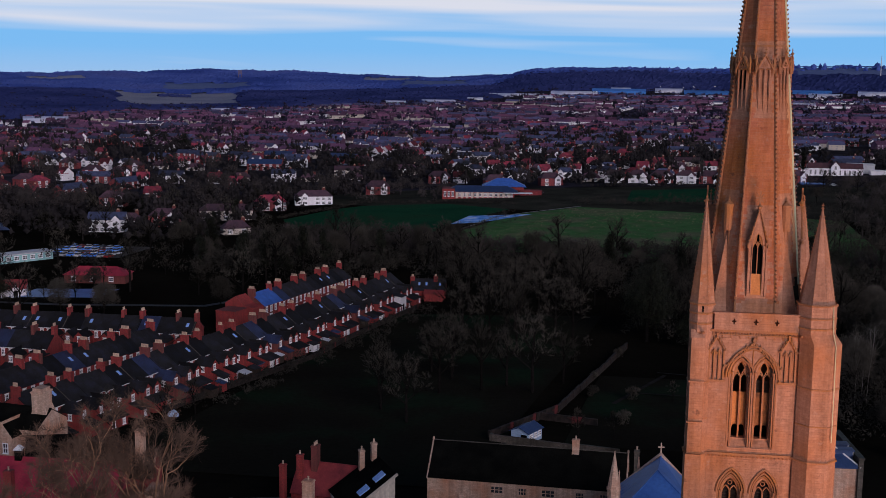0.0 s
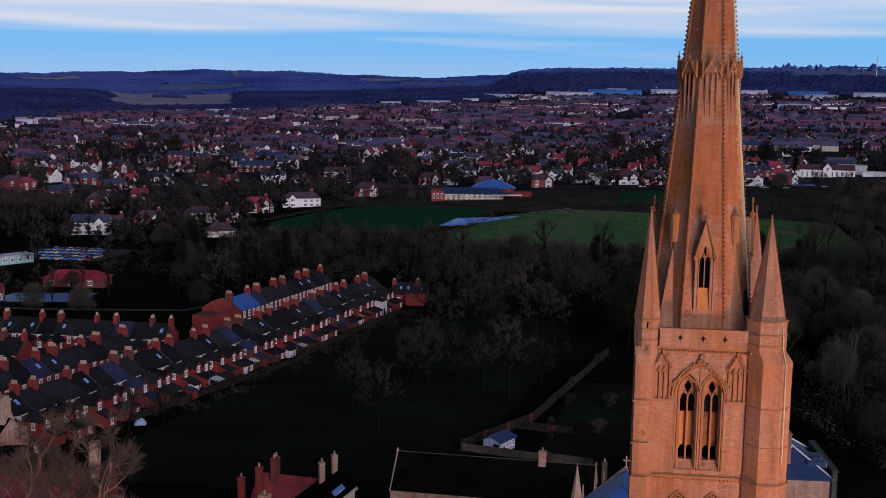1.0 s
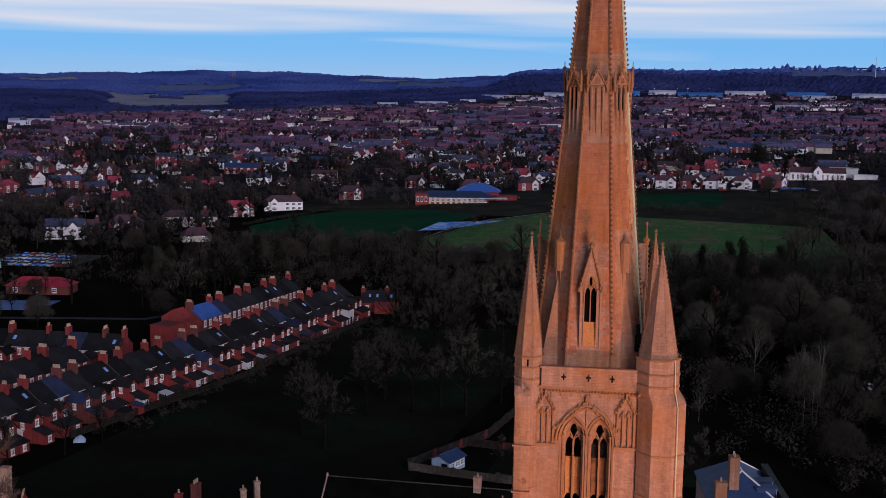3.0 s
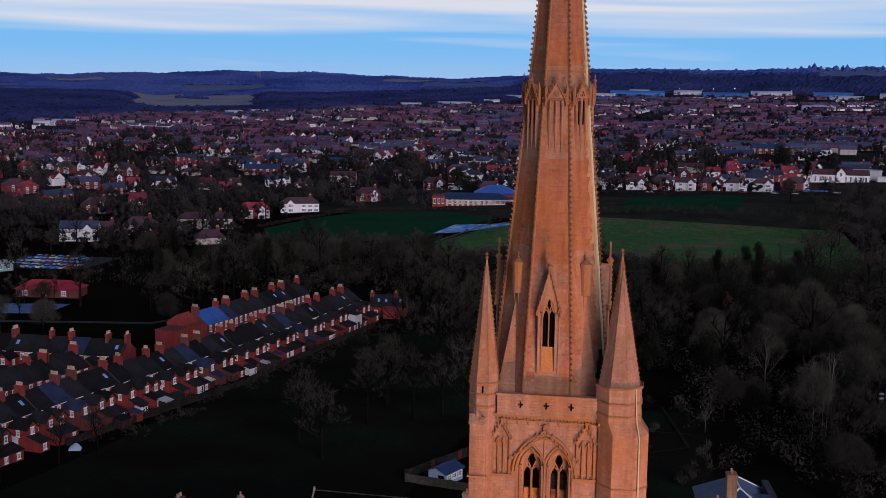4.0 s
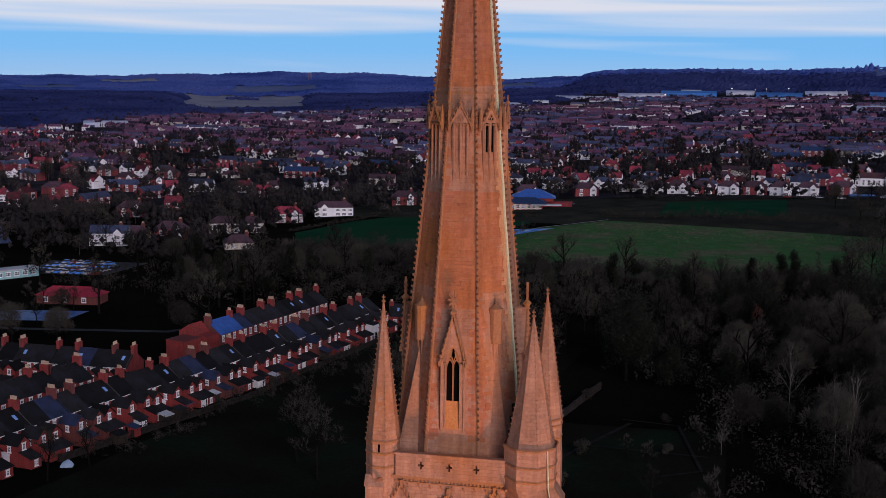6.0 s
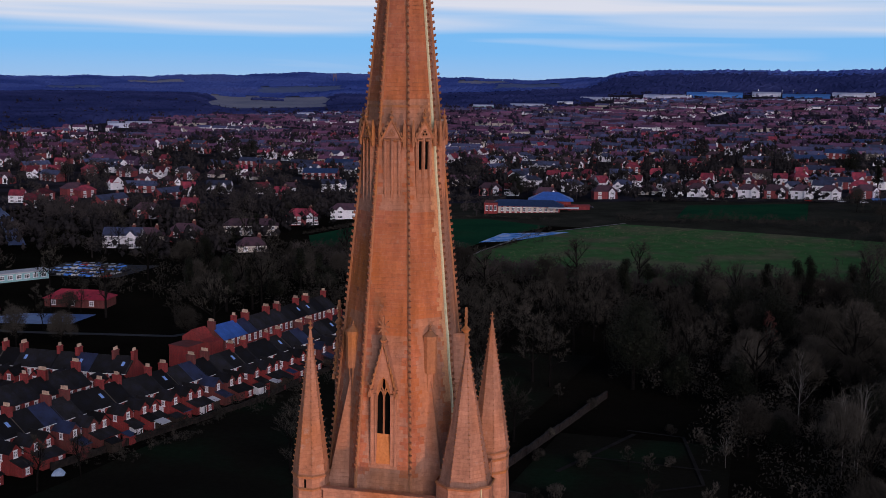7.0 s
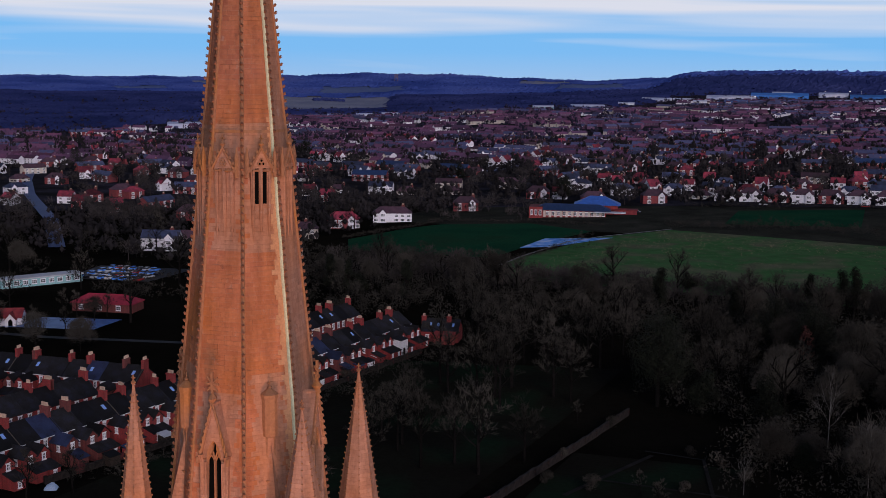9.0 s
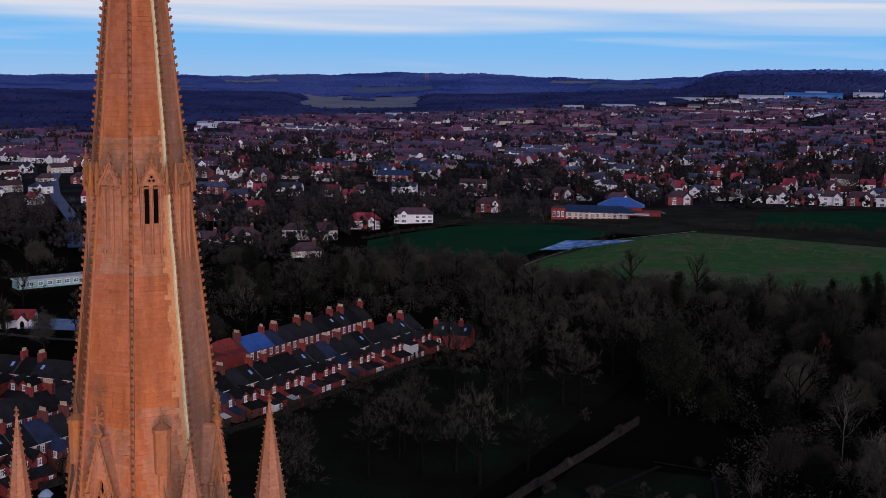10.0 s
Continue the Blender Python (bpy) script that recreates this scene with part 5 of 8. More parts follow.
def hall():
    """The long stone schoolroom beside the churchyard."""
    t = thing("stone_school_hall", "long old stone school hall with a dark stone-tiled roof", "school building", pose(-21.4, 66.0, -0.3, 0, 0, -2.5))
    L, W, eave, ridge = 28.0, 9.0, 7.4, 11.2
    part("wall", gable_walls(L, W, eave, ridge), PALE, t, "coursed rubble stone wall")
    part("roof", gable_roof(L - 0.4, W, eave, ridge, 0.25), STONE_TILE, t, "dark mossy stone-tiled roof")
    for x in (-L / 2, L / 2):
        cop = Shape()
        for k in (-1, 1):
            cop.slab((x - 0.1 * k, -k * (W / 2 + 0.3), eave - 0.1), (x + 0.1 * k, -k * (W / 2 + 0.3), eave - 0.1), (x + 0.1 * k, 0, ridge + 0.35), (x - 0.1 * k, 0, ridge + 0.35), 0.2)
        cop.frustum(x, 0, ridge + 0.3, 0.2, ridge + 0.7, 0.12, 6)
        part("coping", cop, PALE, t, "pale stone gable coping")
    part("ridge_tile", Shape().tube((-L / 2, 0, ridge + 0.24), (L / 2, 0, ridge + 0.24), 0.1, 0.1, 5), GREY_STONE, t)
    for x, w in ((-4.0, 1.9), (-0.4, 1.3), (3.2, 2.0), (7.6, 1.3), (11.0, 1.4)):
        window_part(t, x, -W / 2 - 0.02, 5.6, w, 1.2, 0, panes=3, frame_mat=PALE)
    for x in (-12.2, -8.5, -4.0, 0.5, 5.0, 9.5):
        window_part(t, x, -W / 2 - 0.02, 1.4, 1.6, 1.6, 0, panes=3, frame_mat=PALE)
    for x in (-9, 2, 12):
        part("buttress", Shape().box(x - 0.35, x + 0.35, -W / 2 - 0.7, -W / 2, -1, 4.5).slab((x - 0.35, -W / 2 - 0.7, 4.5), (x + 0.35, -W / 2 - 0.7, 4.5), (x + 0.35, -W / 2, 5.3), (x - 0.35, -W / 2, 5.3), 0.1), PALE, t)
    stack(t, 6.6, -0.2, 10.4, 13.0, 1.0, 0.8, 1, PALE)
    stack(t, 15.2, -1.2, 0.0, 12.4, 0.7, 0.7, 1, GREY_STONE)


def old_house():
    """Slate-roofed house with many chimneys and roof windows."""
    t = thing("old_town_house", "dark slate-roofed old house with tall chimneys and roof windows", "house", pose(-40.4, 54.9, -0.2, 0, 0, -60))
    # one long slope falls from a high back wall; the gable is boarded
    L, W, eave, ridge = 8.8, 6.4, 6.9, 11.1
    rise = (ridge - eave) / W
    part("wall", Shape().prism([(-W, -1), (0, -1), (0, ridge), (-W, eave)], -L / 2, L / 2).move(pose(0, 0, 0, 0, 0, 90) @ Matrix.Diagonal((1, -1, 1, 1))), CREAM, t, "pale rendered wall with a boarded gable")
    part("roof", Shape().slab((-L / 2, -W - 0.3, eave - 0.3 * rise + 0.15), (L / 2, -W - 0.3, eave - 0.3 * rise + 0.15), (L / 2, 0.2, ridge + 0.2), (-L / 2, 0.2, ridge + 0.2), 0.18), STONE_TILE, t)
    part("bargeboard", Shape().slab((L / 2, -W - 0.4, eave - 0.25), (L / 2 + 0.14, -W - 0.4, eave - 0.25), (L / 2 + 0.14, 0.25, ridge + 0.3), (L / 2, 0.25, ridge + 0.3), 0.35), CREAM, t)
    for i in range(9):
        y = -0.35 - 0.7 * i
        part("gable_board", Shape().box(L / 2, L / 2 + 0.07, y - 0.2, y + 0.2, 3.0, ridge + y * rise - 0.35), CREAM, t)
    for x, u in ((2.1, 0.24), (2.4, 0.60)):
        a, b = -W * (u + 0.11), -W * (u - 0.11)
        light = Shape().slab((x - 0.75, a, ridge + a * rise + 0.25), (x + 0.75, a, ridge + a * rise + 0.25), (x + 0.75, b, ridge + b * rise + 0.32), (x - 0.75, b, ridge + b * rise + 0.32), 0.16)
        part("roof_window", light, SKYLIGHT, t, "roof window with the sky's pale blue painted on")
    stack(t, -3.4, -0.4, 9, 13.3, 0.7, 0.7, 1, PALE)
    stack(t, -3.3, -2.2, 8, 12.5, 0.7, 0.7, 1, PALE)
    u = thing("brick_cottage", "low brick cottage with a red tiled roof and tall chimneys", "house", pose(-48.5, 58.5, -0.2, 0, 0, -8))
    part("wall", gable_walls(10, 6, 6.0, 9.4), BRICK, u)
    part("roof", gable_roof(10, 6, 6.0, 9.4, 0.3), TILE_RED, u, "red tiled roof")
    stack(u, -2.4, -0.4, 8, 12.2, 0.9, 1.2, 3, BRICK_B)
    stack(u, -4.3, -1.5, 6, 11.0, 0.8, 0.8, 1, BRICK)
    stack(u, -6.0, -3.5, 0, 10.0, 0.8, 0.8, 1, BRICK)
    stack(u, 1.6, -12.5, 0, 11.6, 1.3, 1.2, 1, PALE)
    v = thing("slate_outhouse", "low outbuilding with a dark slate roof", "house", pose(-47.0, 47.5, -0.2, 0, 0, 20))
    part("wall", gable_walls(9, 6, 4.5, 7.4), BRICK_B, v)
    part("roof", gable_roof(9, 6, 4.5, 7.4, 0.3), STONE_TILE, v)


def stone_house():
    t = thing("stone_house", "gabled pale stone house with a tall chimney", "house", pose(-106.2, 78.0, -0.8, 0, 0, -8))
    part("wall", gable_walls(13, 8, 7.4, 9.8), PALE, t)
    part("roof", gable_roof(12.6, 8, 7.4, 9.8, 0.2), STONE_TILE, t)
    part("cross_wing", Shape().prism([(-2.1, -1), (2.1, -1), (2.1, 6.6), (0, 9.2), (-2.1, 6.6)], -6.5, 0).move(pose(1.4, 0, 0)), PALE, t)
    wing = gable_roof(6.2, 4.2, 6.5, 9.0, 0.1).move(pose(1.4, -3.3, 0, 0, 0, 90))
    part("roof", wing, STONE_TILE, t)
    st = Shape().prism([(3.2, -1), (7.0, -1), (7.0, 8.4), (6.4, 9.0), (5.6, 10.6), (5.6, 12.6), (3.6, 12.6), (3.6, 9.4), (3.2, 9.0)], -1.3, 1.3)
    st.box(3.45, 5.75, -1.45, 1.45, 12.6, 12.85).box(3.7, 5.5, -1.1, 1.1, 12.85, 13.4)
    part("chimney", st, PALE, t, "broad pale stone chimney")
    for x in (0.5, 2.3):
        window_part(t, x, -6.55, 4.0, 1.0, 1.7, 0)
    for x in (-4.5, -2.2, 5.1):
        window_part(t, x, -4.03, 4.4, 1.0, 1.7, 0)
    r = thing("red_roofed_building", "long building with a broad crimson tiled roof", "house", pose(-88.5, 53.0, -0.3, 0, 0, 2))
    part("wall", gable_walls(25, 13, 4.2, 9.6), BRICK_B, r)
    part("roof", gable_roof(25, 13, 4.2, 9.6, 0.4), CRIMSON_TILE, r, "broad crimson tiled roof")
    stack(r, -3.0, -5.0, 5, 9.6, 1.1, 1.1, 1, BRICK)
    cowl = part("roof_vent", Shape().box(-4.4, -3.4, -0.5, 0.5, 9.2, 10.9), VOID, r, "black louvred roof vent with a white cap")
    part("cap", Shape().frustum(-3.9, 0, 10.9, 0.95, 11.5, 0.25, 4, 45), FRAME, cowl)
    g = thing("brick_gable_cottage", "narrow red brick cottage with a tall pale chimney", "house", pose(-74.6, 54.6, -0.3, 0, 0, 6))
    part("wall", gable_walls(3.4, 5.0, 8.2, 11.2), BRICK, g)
    part("roof", gable_roof(3.2, 5.0, 8.2, 11.2, 0.25), STONE_TILE, g)
    part("coping", Shape().slab((1.62, -2.7, 8.1), (1.85, -2.7, 8.1), (1.85, 0, 11.45), (1.62, 0, 11.45), 0.15), PALE, g)
    stack(g, -0.2, -1.0, 8, 14.6, 1.2, 1.1, 0, PALE)
    part("lean_to", Shape().box(1.8, 4.0, -6, -2.5, -1, 7.4).box(1.7, 4.1, -6.1, -2.4, 7.4, 7.6), PALE, g)
    w = thing("stone_outhouse", "low stone outhouse under a black tiled roof", "house", pose(-97.0, 71.0, -0.8, 0, 0, 18))
    part("wall", gable_walls(7, 7, 3.4, 7.4), BRICK_B, w)
    part("roof", gable_roof(7, 7, 3.4, 7.4, 0.3), STONE_TILE, w)


def east_house():
    t = thing("slate_hipped_house", "stone house with a blue slate hipped roof and tall chimneys", "house", pose(20.0, 77.5, -0.9, 0, 0, 4))
    part("wall", Shape().box(-4.6, 4.6, -6.5, 6.5, -1, 10.0), PALE, t)
    part("roof", hip_roof(13, 9.2, 10.0, 13.4).move(pose(0, 0, 0, 0, 0, 90)), SLATE_BLUE, t, "blue slate hipped roof with pale ridges")
    rolls = Shape()
    for p, q in (((-4.95, -6.85, 10.05), (0, -2.6, 13.45)), ((4.95, -6.85, 10.05), (0, -2.6, 13.45)), ((0, -2.6, 13.45), (0, 2.6, 13.45)), ((4.95, 6.85, 10.05), (0, 2.6, 13.45))):
        rolls.tube(p, q, 0.12, 0.12, 5)
    part("ridge_roll", rolls, FRAME, t)
    stack(t, -1.4, -4.2, 9, 16.0, 1.3, 1.5, 2, STONE)
    stack(t, -3.4, -6.4, 7, 13.2, 1.5, 1.2, 1, STONE)
    for y in (-4.4, -1.6):
        part("dormer", Shape().box(1.6, 4.2, y - 0.7, y + 0.7, 10.2, 11.9).box(1.4, 4.4, y - 0.85, y + 0.85, 11.9, 12.05), SLATE_BLUE, t)
        sash(t, 4.23, y, 10.5, 1.0, 1.2, 90)
    part("parapet", Shape().box(4.6, 5.3, -6.9, 6.6, -1, 11.2).box(4.5, 5.4, -7.0, 6.7, 11.2, 11.5), GREY_STONE, t, "grey stone parapet wall")
    w = thing("grey_stone_wing", "grey stone range with a slate roof", "house", pose(10.0, 72.5, -0.8, 0, 0, -3))
    part("wall", gable_walls(15, 6, 6.0, 8.6), PALE, w)
    part("roof", gable_roof(15, 6, 6.0, 8.6, 0.3), STONE_TILE, w)


def summerhouse():
    x, y = -24.8, 110.5
    t = thing("summerhouse", "small pale blue timber summerhouse with a dark felt roof", "shed", pose(x, y, height(x, y), 0, 0, 64))
    part("wall", gable_walls(5.0, 3.6, 2.1, 2.9), PAINT_BLUE, t)
    part("roof", gable_roof(5.2, 3.6, 2.15, 2.95, 0.35, 0.1), SLATE_BLUE, t, "dark blue felted roof")
    part("door", Shape().box(-2.56, -2.5, -1.5, -0.3, 0, 1.7), VOID, t, "dark open doorway")
    for i in range(3):
        window_part(t, -1.5 + i * 1.5, -1.85, 0.8, 1.1, 1.0, 0)


def garden_wall(points, h, mat, label, thick=0.35, piers=0.0):
    t = thing("garden_wall", label, "wall")
    for (x0, y0), (x1, y1) in zip(points, points[1:]):
        n = max(1, int(math.hypot(x1 - x0, y1 - y0) / 6.0))
        for i in range(n):
            ax, ay = x0 + (x1 - x0) * i / n, y0 + (y1 - y0) * i / n
            bx, by = x0 + (x1 - x0) * (i + 1) / n, y0 + (y1 - y0) * (i + 1) / n
            l, a = math.hypot(bx - ax, by - ay), math.degrees(math.atan2(by - ay, bx - ax))
            z = min(height(ax, ay), height(bx, by))
            hh = h + random.uniform(-0.12, 0.12)
            s = Shape().box(0, l, -thick / 2, thick / 2, -0.5, hh).box(0, l, -thick / 2 - 0.06, thick / 2 + 0.06, hh, hh + 0.12).box(-0.3, 0.3, -thick / 2 - 0.12, thick / 2 + 0.12, -0.5, hh + 0.25)
            part("wall_panel", s, mat, t, at=pose(ax, ay, z, 0, 0, a))


hall()
old_house()
stone_house()
east_house()
summerhouse()
garden_wall([(-31.5, 110), (-20, 130), (-8.5, 184), (-5.5, 196.1)], 1.5, OLD_BRICK, "long weathered red brick garden wall")
garden_wall([(-23, 124.5), (-12, 122)], 1.3, OLD_BRICK, "low red brick garden wall behind the summerhouse")
garden_wall([(-31, 108), (-8, 103)], 1.3, GREY_STONE, "grey rubble stone garden wall")
garden_wall([(-37.0, 62), (-33.5, 58)], 3.0, GREY_STONE, "grey stone yard wall")
garden_wall([(-96, 115), (-90.5, 132), (-80, 168), (-77, 190), (-66, 236)], 1.2, OLD_BRICK, "red brick wall along the back of the terrace gardens")
garden_wall([(-72, 60), (-50, 66)], 1.6, GREY_STONE, "grey stone boundary wall")
for x, y, aim in FLOODS:
    t = thing("floodlight", "black floodlight on the grass aimed at the tower", "lamp", pose(x, y, 0.0), "floodlights round the tower")
    d = (Vector(aim) - Vector((x, y, 1.2))).normalized()
    part("bracket", Shape().box(-0.35, -0.3, -0.05, 0.05, 0, 1.0).box(0.3, 0.35, -0.05, 0.05, 0, 1.0).box(-0.4, 0.4, -0.2, 0.2, -0.1, 0.05), LOUVRE, t)
    part("housing", Shape().tube(Vector((0, 0, 1.0)) - d * 0.6, Vector((0, 0, 1.0)) - d * 0.15, 0.2, 0.3, 10), VOID, t)
# ---- brick terraces ----
CHIMNEY = {}


def brick_stack(parent, x, y, z, h, pots, along, mat=None):
    """A party-wall chimney with its row of pots."""
    key = (h, pots, along, (mat or BRICK).name)
    if key not in CHIMNEY:
        w, d = (0.75 + 0.28 * pots, 0.7)
        s = Shape().box(-w / 2, w / 2, -d / 2, d / 2, -1.2, h - 0.3).box(-w / 2 - 0.07, w / 2 + 0.07, -d / 2 - 0.07, d / 2 + 0.07, h - 0.3, h - 0.12).box(-w / 2, w / 2, -d / 2, d / 2, h - 0.12, h)
        p = pot_row(h, pots)
        CHIMNEY[key] = (s.mesh("chimney", mat or BRICK), p.mesh("chimney_cap", POT))
    ob = part("chimney", CHIMNEY[key][0], None, parent, at=pose(x, y, z, 0, 0, 90 if along else 0))
    part("chimney_cap", CHIMNEY[key][1], None, ob)
    return ob


def terrace_house(at, variant, roof_mat, label, wall_mat, yard_seen):
    """One house of a row: ridge along x, yard and back wing on the -y side; windows only on the side that is ever in view."""
    t = thing("terraced_house", label, "house", at, "houses in the brick terraces")
    F, D, eave, ridge = 4.75, 8.2, 5.2, 8.1
    part("wall", gable_walls(F - 0.02, D, eave, ridge, -1.5), wall_mat, t)
    part("roof", gable_roof(F - 0.06, D, eave, ridge, 0.28, 0.14), roof_mat, t, "slate roof")
    sgn = 1 if variant % 2 else -1
    rise = (ridge - eave) / (D / 2)
    seam = sgn * (F / 2 - 0.16)
    part("flashing", Shape().slab((seam - 0.1, -4.3, ridge - 4.3 * rise + 0.22), (seam + 0.1, -4.3, ridge - 4.3 * rise + 0.22), (seam + 0.1, -0.1, ridge + 0.16), (seam - 0.1, -0.1, ridge + 0.16), 0.08), GREY_STONE if variant % 5 == 1 else SLATE, t, "mortar line at the party wall")
    brick_stack(t, sgn * 2.2, 0.0, 7.9, 1.75, 3 + variant % 3, True, wall_mat)
    if yard_seen:
        wing = [(-1.45, -1.5), (1.45, -1.5), (1.45, 4.1), (0, 5.5), (-1.45, 4.1)]
        part("back_wing", Shape().prism(wing, -8.4, -3.5).move(pose(sgn * 0.9, 0, 0)), wall_mat, t)
        part("back_wing_roof", gable_roof(5.3, 2.9, 4.1, 5.5, 0.28, 0.12).move(pose(sgn * 0.9, -5.9, 0, 0, 0, 90)), roof_mat, t)
        # wash house with a lean-to roof against the wing's end
        part("wash_house", Shape().prism([(-11.2, -1.5), (-8.4, -1.5), (-8.4, 2.7), (-11.2, 1.9)], -1.25, 1.25).move(Matrix(((0, 1, 0, sgn * 0.9), (1, 0, 0, 0), (0, 0, 1, 0), (0, 0, 0, 1)))), wall_mat, t)
        part("wash_house_roof", Shape().slab((sgn * 0.9 - 1.4, -11.5, 1.95), (sgn * 0.9 + 1.4, -11.5, 1.95), (sgn * 0.9 + 1.4, -8.4, 2.9), (sgn * 0.9 - 1.4, -8.4, 2.9), 0.1), roof_mat, t)
        sash(t, sgn * 0.9, -8.43, 3.0, 0.85, 1.2, 0)
        sash(t, -sgn * 1.5, -4.13, 3.3, 0.85, 1.4, 0)
        sash(t, sgn * 0.9 - sgn * 1.48, -6.4, 2.6, 0.8, 1.1, -90 * sgn)
        if variant % 2:
            sash(t, -sgn * 1.5, -4.13, 0.6, 0.95, 1.4, 0)
        if variant % 3 == 0:
            sash(t, sgn * 0.9, -11.23, 0.5, 0.8, 1.0, 0)
        if variant % 4 == 2:
            brick_stack(t, sgn * 0.9, -8.0, 5.2, 0.9, 1, False, wall_mat)
        if variant % 5 == 3:
            part("lean_to", Shape().slab((-2.2, -6.6, 2.2), (0.2, -6.6, 2.2), (0.2, -4.1, 2.9), (-2.2, -4.1, 2.9), 0.1).box(-2.1, 0.1, -6.4, -4.1, -1, 2.2), FRAME if variant % 2 else roof_mat, t)
        part("gutter", Shape().box(-F / 2, F / 2, -4.48, -4.38, eave - 0.16, eave - 0.06), FRAME, t, "white painted eaves gutter")
    else:
        for x in (-1.2, 1.2):
            sash(t, x, 4.13, 3.2, 0.95, 1.5, 180)
        sash(t, -1.1, 4.13, 0.7, 1.2, 1.7, 180)
        part("door", Shape().box(0.8, 1.7, 4.08, 4.16, 0, 2.1), LOUVRE if variant % 3 else FRAME, t)
        part("back_wing", Shape().prism([(-1.4, -1.5), (1.4, -1.5), (1.4, 4.1), (0, 5.5), (-1.4, 4.1)], -8.4, -3.5).move(pose(sgn * 0.9, 0, 0)), wall_mat, t)
    side = -1 if yard_seen else 1
    if variant % 3 == 1:
        a, b = side * 2.5, side * 1.5
        c = 0.5 if variant % 2 else -0.7
        pts = [(c - 0.35, a, ridge - abs(a) * rise + 0.2), (c + 0.35, a, ridge - abs(a) * rise + 0.2), (c + 0.35, b, ridge - abs(b) * rise + 0.2), (c - 0.35, b, ridge - abs(b) * rise + 0.2)]
        part("skylight", Shape().slab(*(pts if side < 0 else pts[::-1]), 0.07), SKYLIGHT, t, "skylight with the sky's blue painted on")
    return t


def row(x0, y0, x1, y1, flip, label, blue_first=False):
    """A terrace whose ridge runs between two points."""
    l = math.hypot(x1 - x0, y1 - y0)
    n = round(l / 4.75)
    a = math.degrees(math.atan2(y1 - y0, x1 - x0)) + (180 if flip else 0)
    for i in range(n):
        u = (i + 0.5) / n
        x, y = x0 + (x1 - x0) * u, y0 + (y1 - y0) * u
        key = (i * 7 + int(abs(x0)) + i * i // 3) % 6
        tone = 2 if blue_first and i < 2 else 1 if (i * 5 + int(abs(y0))) % 9 == 0 else 0
        k = (key, tone, flip)
        m = pose(x, y, height(x, y) + random.uniform(-0.08, 0.08), 0, 0, a)
        if k in TERRACE:
            tagged(copy_thing(TERRACE[k], m), label)
        else:
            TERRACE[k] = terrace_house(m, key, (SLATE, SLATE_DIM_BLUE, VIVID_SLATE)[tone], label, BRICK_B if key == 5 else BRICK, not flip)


TERRACE = {}
row(-114.2, 91.6, -76.9, 249.2, False, "red brick terraced house with a slate roof and back wing")
row(-131.0, 91.0, -115.5, 156.0, True, "red brick terraced house facing a narrow street")
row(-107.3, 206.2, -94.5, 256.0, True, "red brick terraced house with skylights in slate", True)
row(-166.0, 171.0, -109.5, 170.5, False, "red brick terraced house with low back wings")
row(-206.0, 147.0, -134.0, 146.0, False, "red brick terraced house seen over its chimneys")
# the brick side range at the head of the shorter row
t = thing("brick_side_range", "low red brick range with a parapet at a terrace end", "house", pose(-108.6, 203.4, height(-108, 203), 0, 0, 75.5))
part("wall", Shape().prism([(-4.6, -1.5), (4.2, -1.5), (4.2, 6.4), (1.0, 8.4), (-1.6, 6.0), (-4.6, 5.6)], -2.6, 2.6).move(pose(0, 0, 0, 0, 0, 90)), BRICK, t)
part("side_wing", Shape().box(-9.0, -2.5, -3.0, 3.0, -1.5, 5.4).box(-9.1, -2.5, -3.1, 3.1, 5.4, 5.6), BRICK, t, "lower red brick wing")

# yards, sheds and fences behind the long terrace
for i in range(22):
    u = i / 21
    x, y = -95 + 21 * u + random.uniform(-1.5, 1.5), 128 + 104 * u
    z = height(x, y)
    shed = thing("garden_shed", "small timber garden shed in a back yard", "shed", pose(x + 2.5, y, z, 0, 0, 76 + random.uniform(-8, 8)), "sheds behind the terrace")
    w = random.uniform(1.6, 2.6)
    part("wall", Shape().box(-w / 2, w / 2, -0.9, 0.9, -0.3, 1.8), (LOUVRE, BRICK, FRAME, LOUVRE)[i % 4], shed)
    part("roof", Shape().slab((-w / 2 - 0.15, -1.1, 1.8), (w / 2 + 0.15, -1.1, 1.8), (w / 2 + 0.15, 1.1, 2.3), (-w / 2 - 0.15, 1.1, 2.3), 0.1), (SLATE, SLATE_BLUE, SLATE, METAL_WHITE)[i % 4], shed)
    if i % 2 == 0:
        fence = thing("yard_fence", "weathered board fence between back yards", "fence", pose(x - 4, y + 2, z, 0, 0, -14), "fences behind the terrace")
        for j in range(10):
            part("board", Shape().box(j * 0.8, j * 0.8 + 0.74, -0.03, 0.03, -0.3, 1.5 + 0.1 * math.sin(j)), LOUVRE, fence)

# the low house past the terrace's end, and a whitewashed yard building before it
t = thing("end_house", "low red brick house with roof lights at the terrace end", "house", pose(-65.6, 254.0, height(-65, 254), 0, 0, 5))
part("wall", gable_walls(10.5, 7, 3.0, 5.8, -1.5), BRICK, t)
part("roof", gable_roof(10.5, 7, 3.0, 5.8, 0.3, 0.15), SLATE, t)
part("porch", Shape().box(-1.0, 4.6, -6.2, -3.5, -1.5, 2.4).slab((-1.2, -6.5, 2.3), (4.8, -6.5, 2.3), (4.8, -3.4, 3.2), (-1.2, -3.4, 3.2), 0.12), BRICK, t, "brick lean-to before the house")
for k in (-3.4, -0.6):
    sash(t, k, -3.53, 0.6, 1.0, 1.3, 0)
brick_stack(t, -5.0, -0.4, 5.0, 1.7, 2, False)
brick_stack(t, 2.2, -0.6, 5.2, 1.7, 2, False)
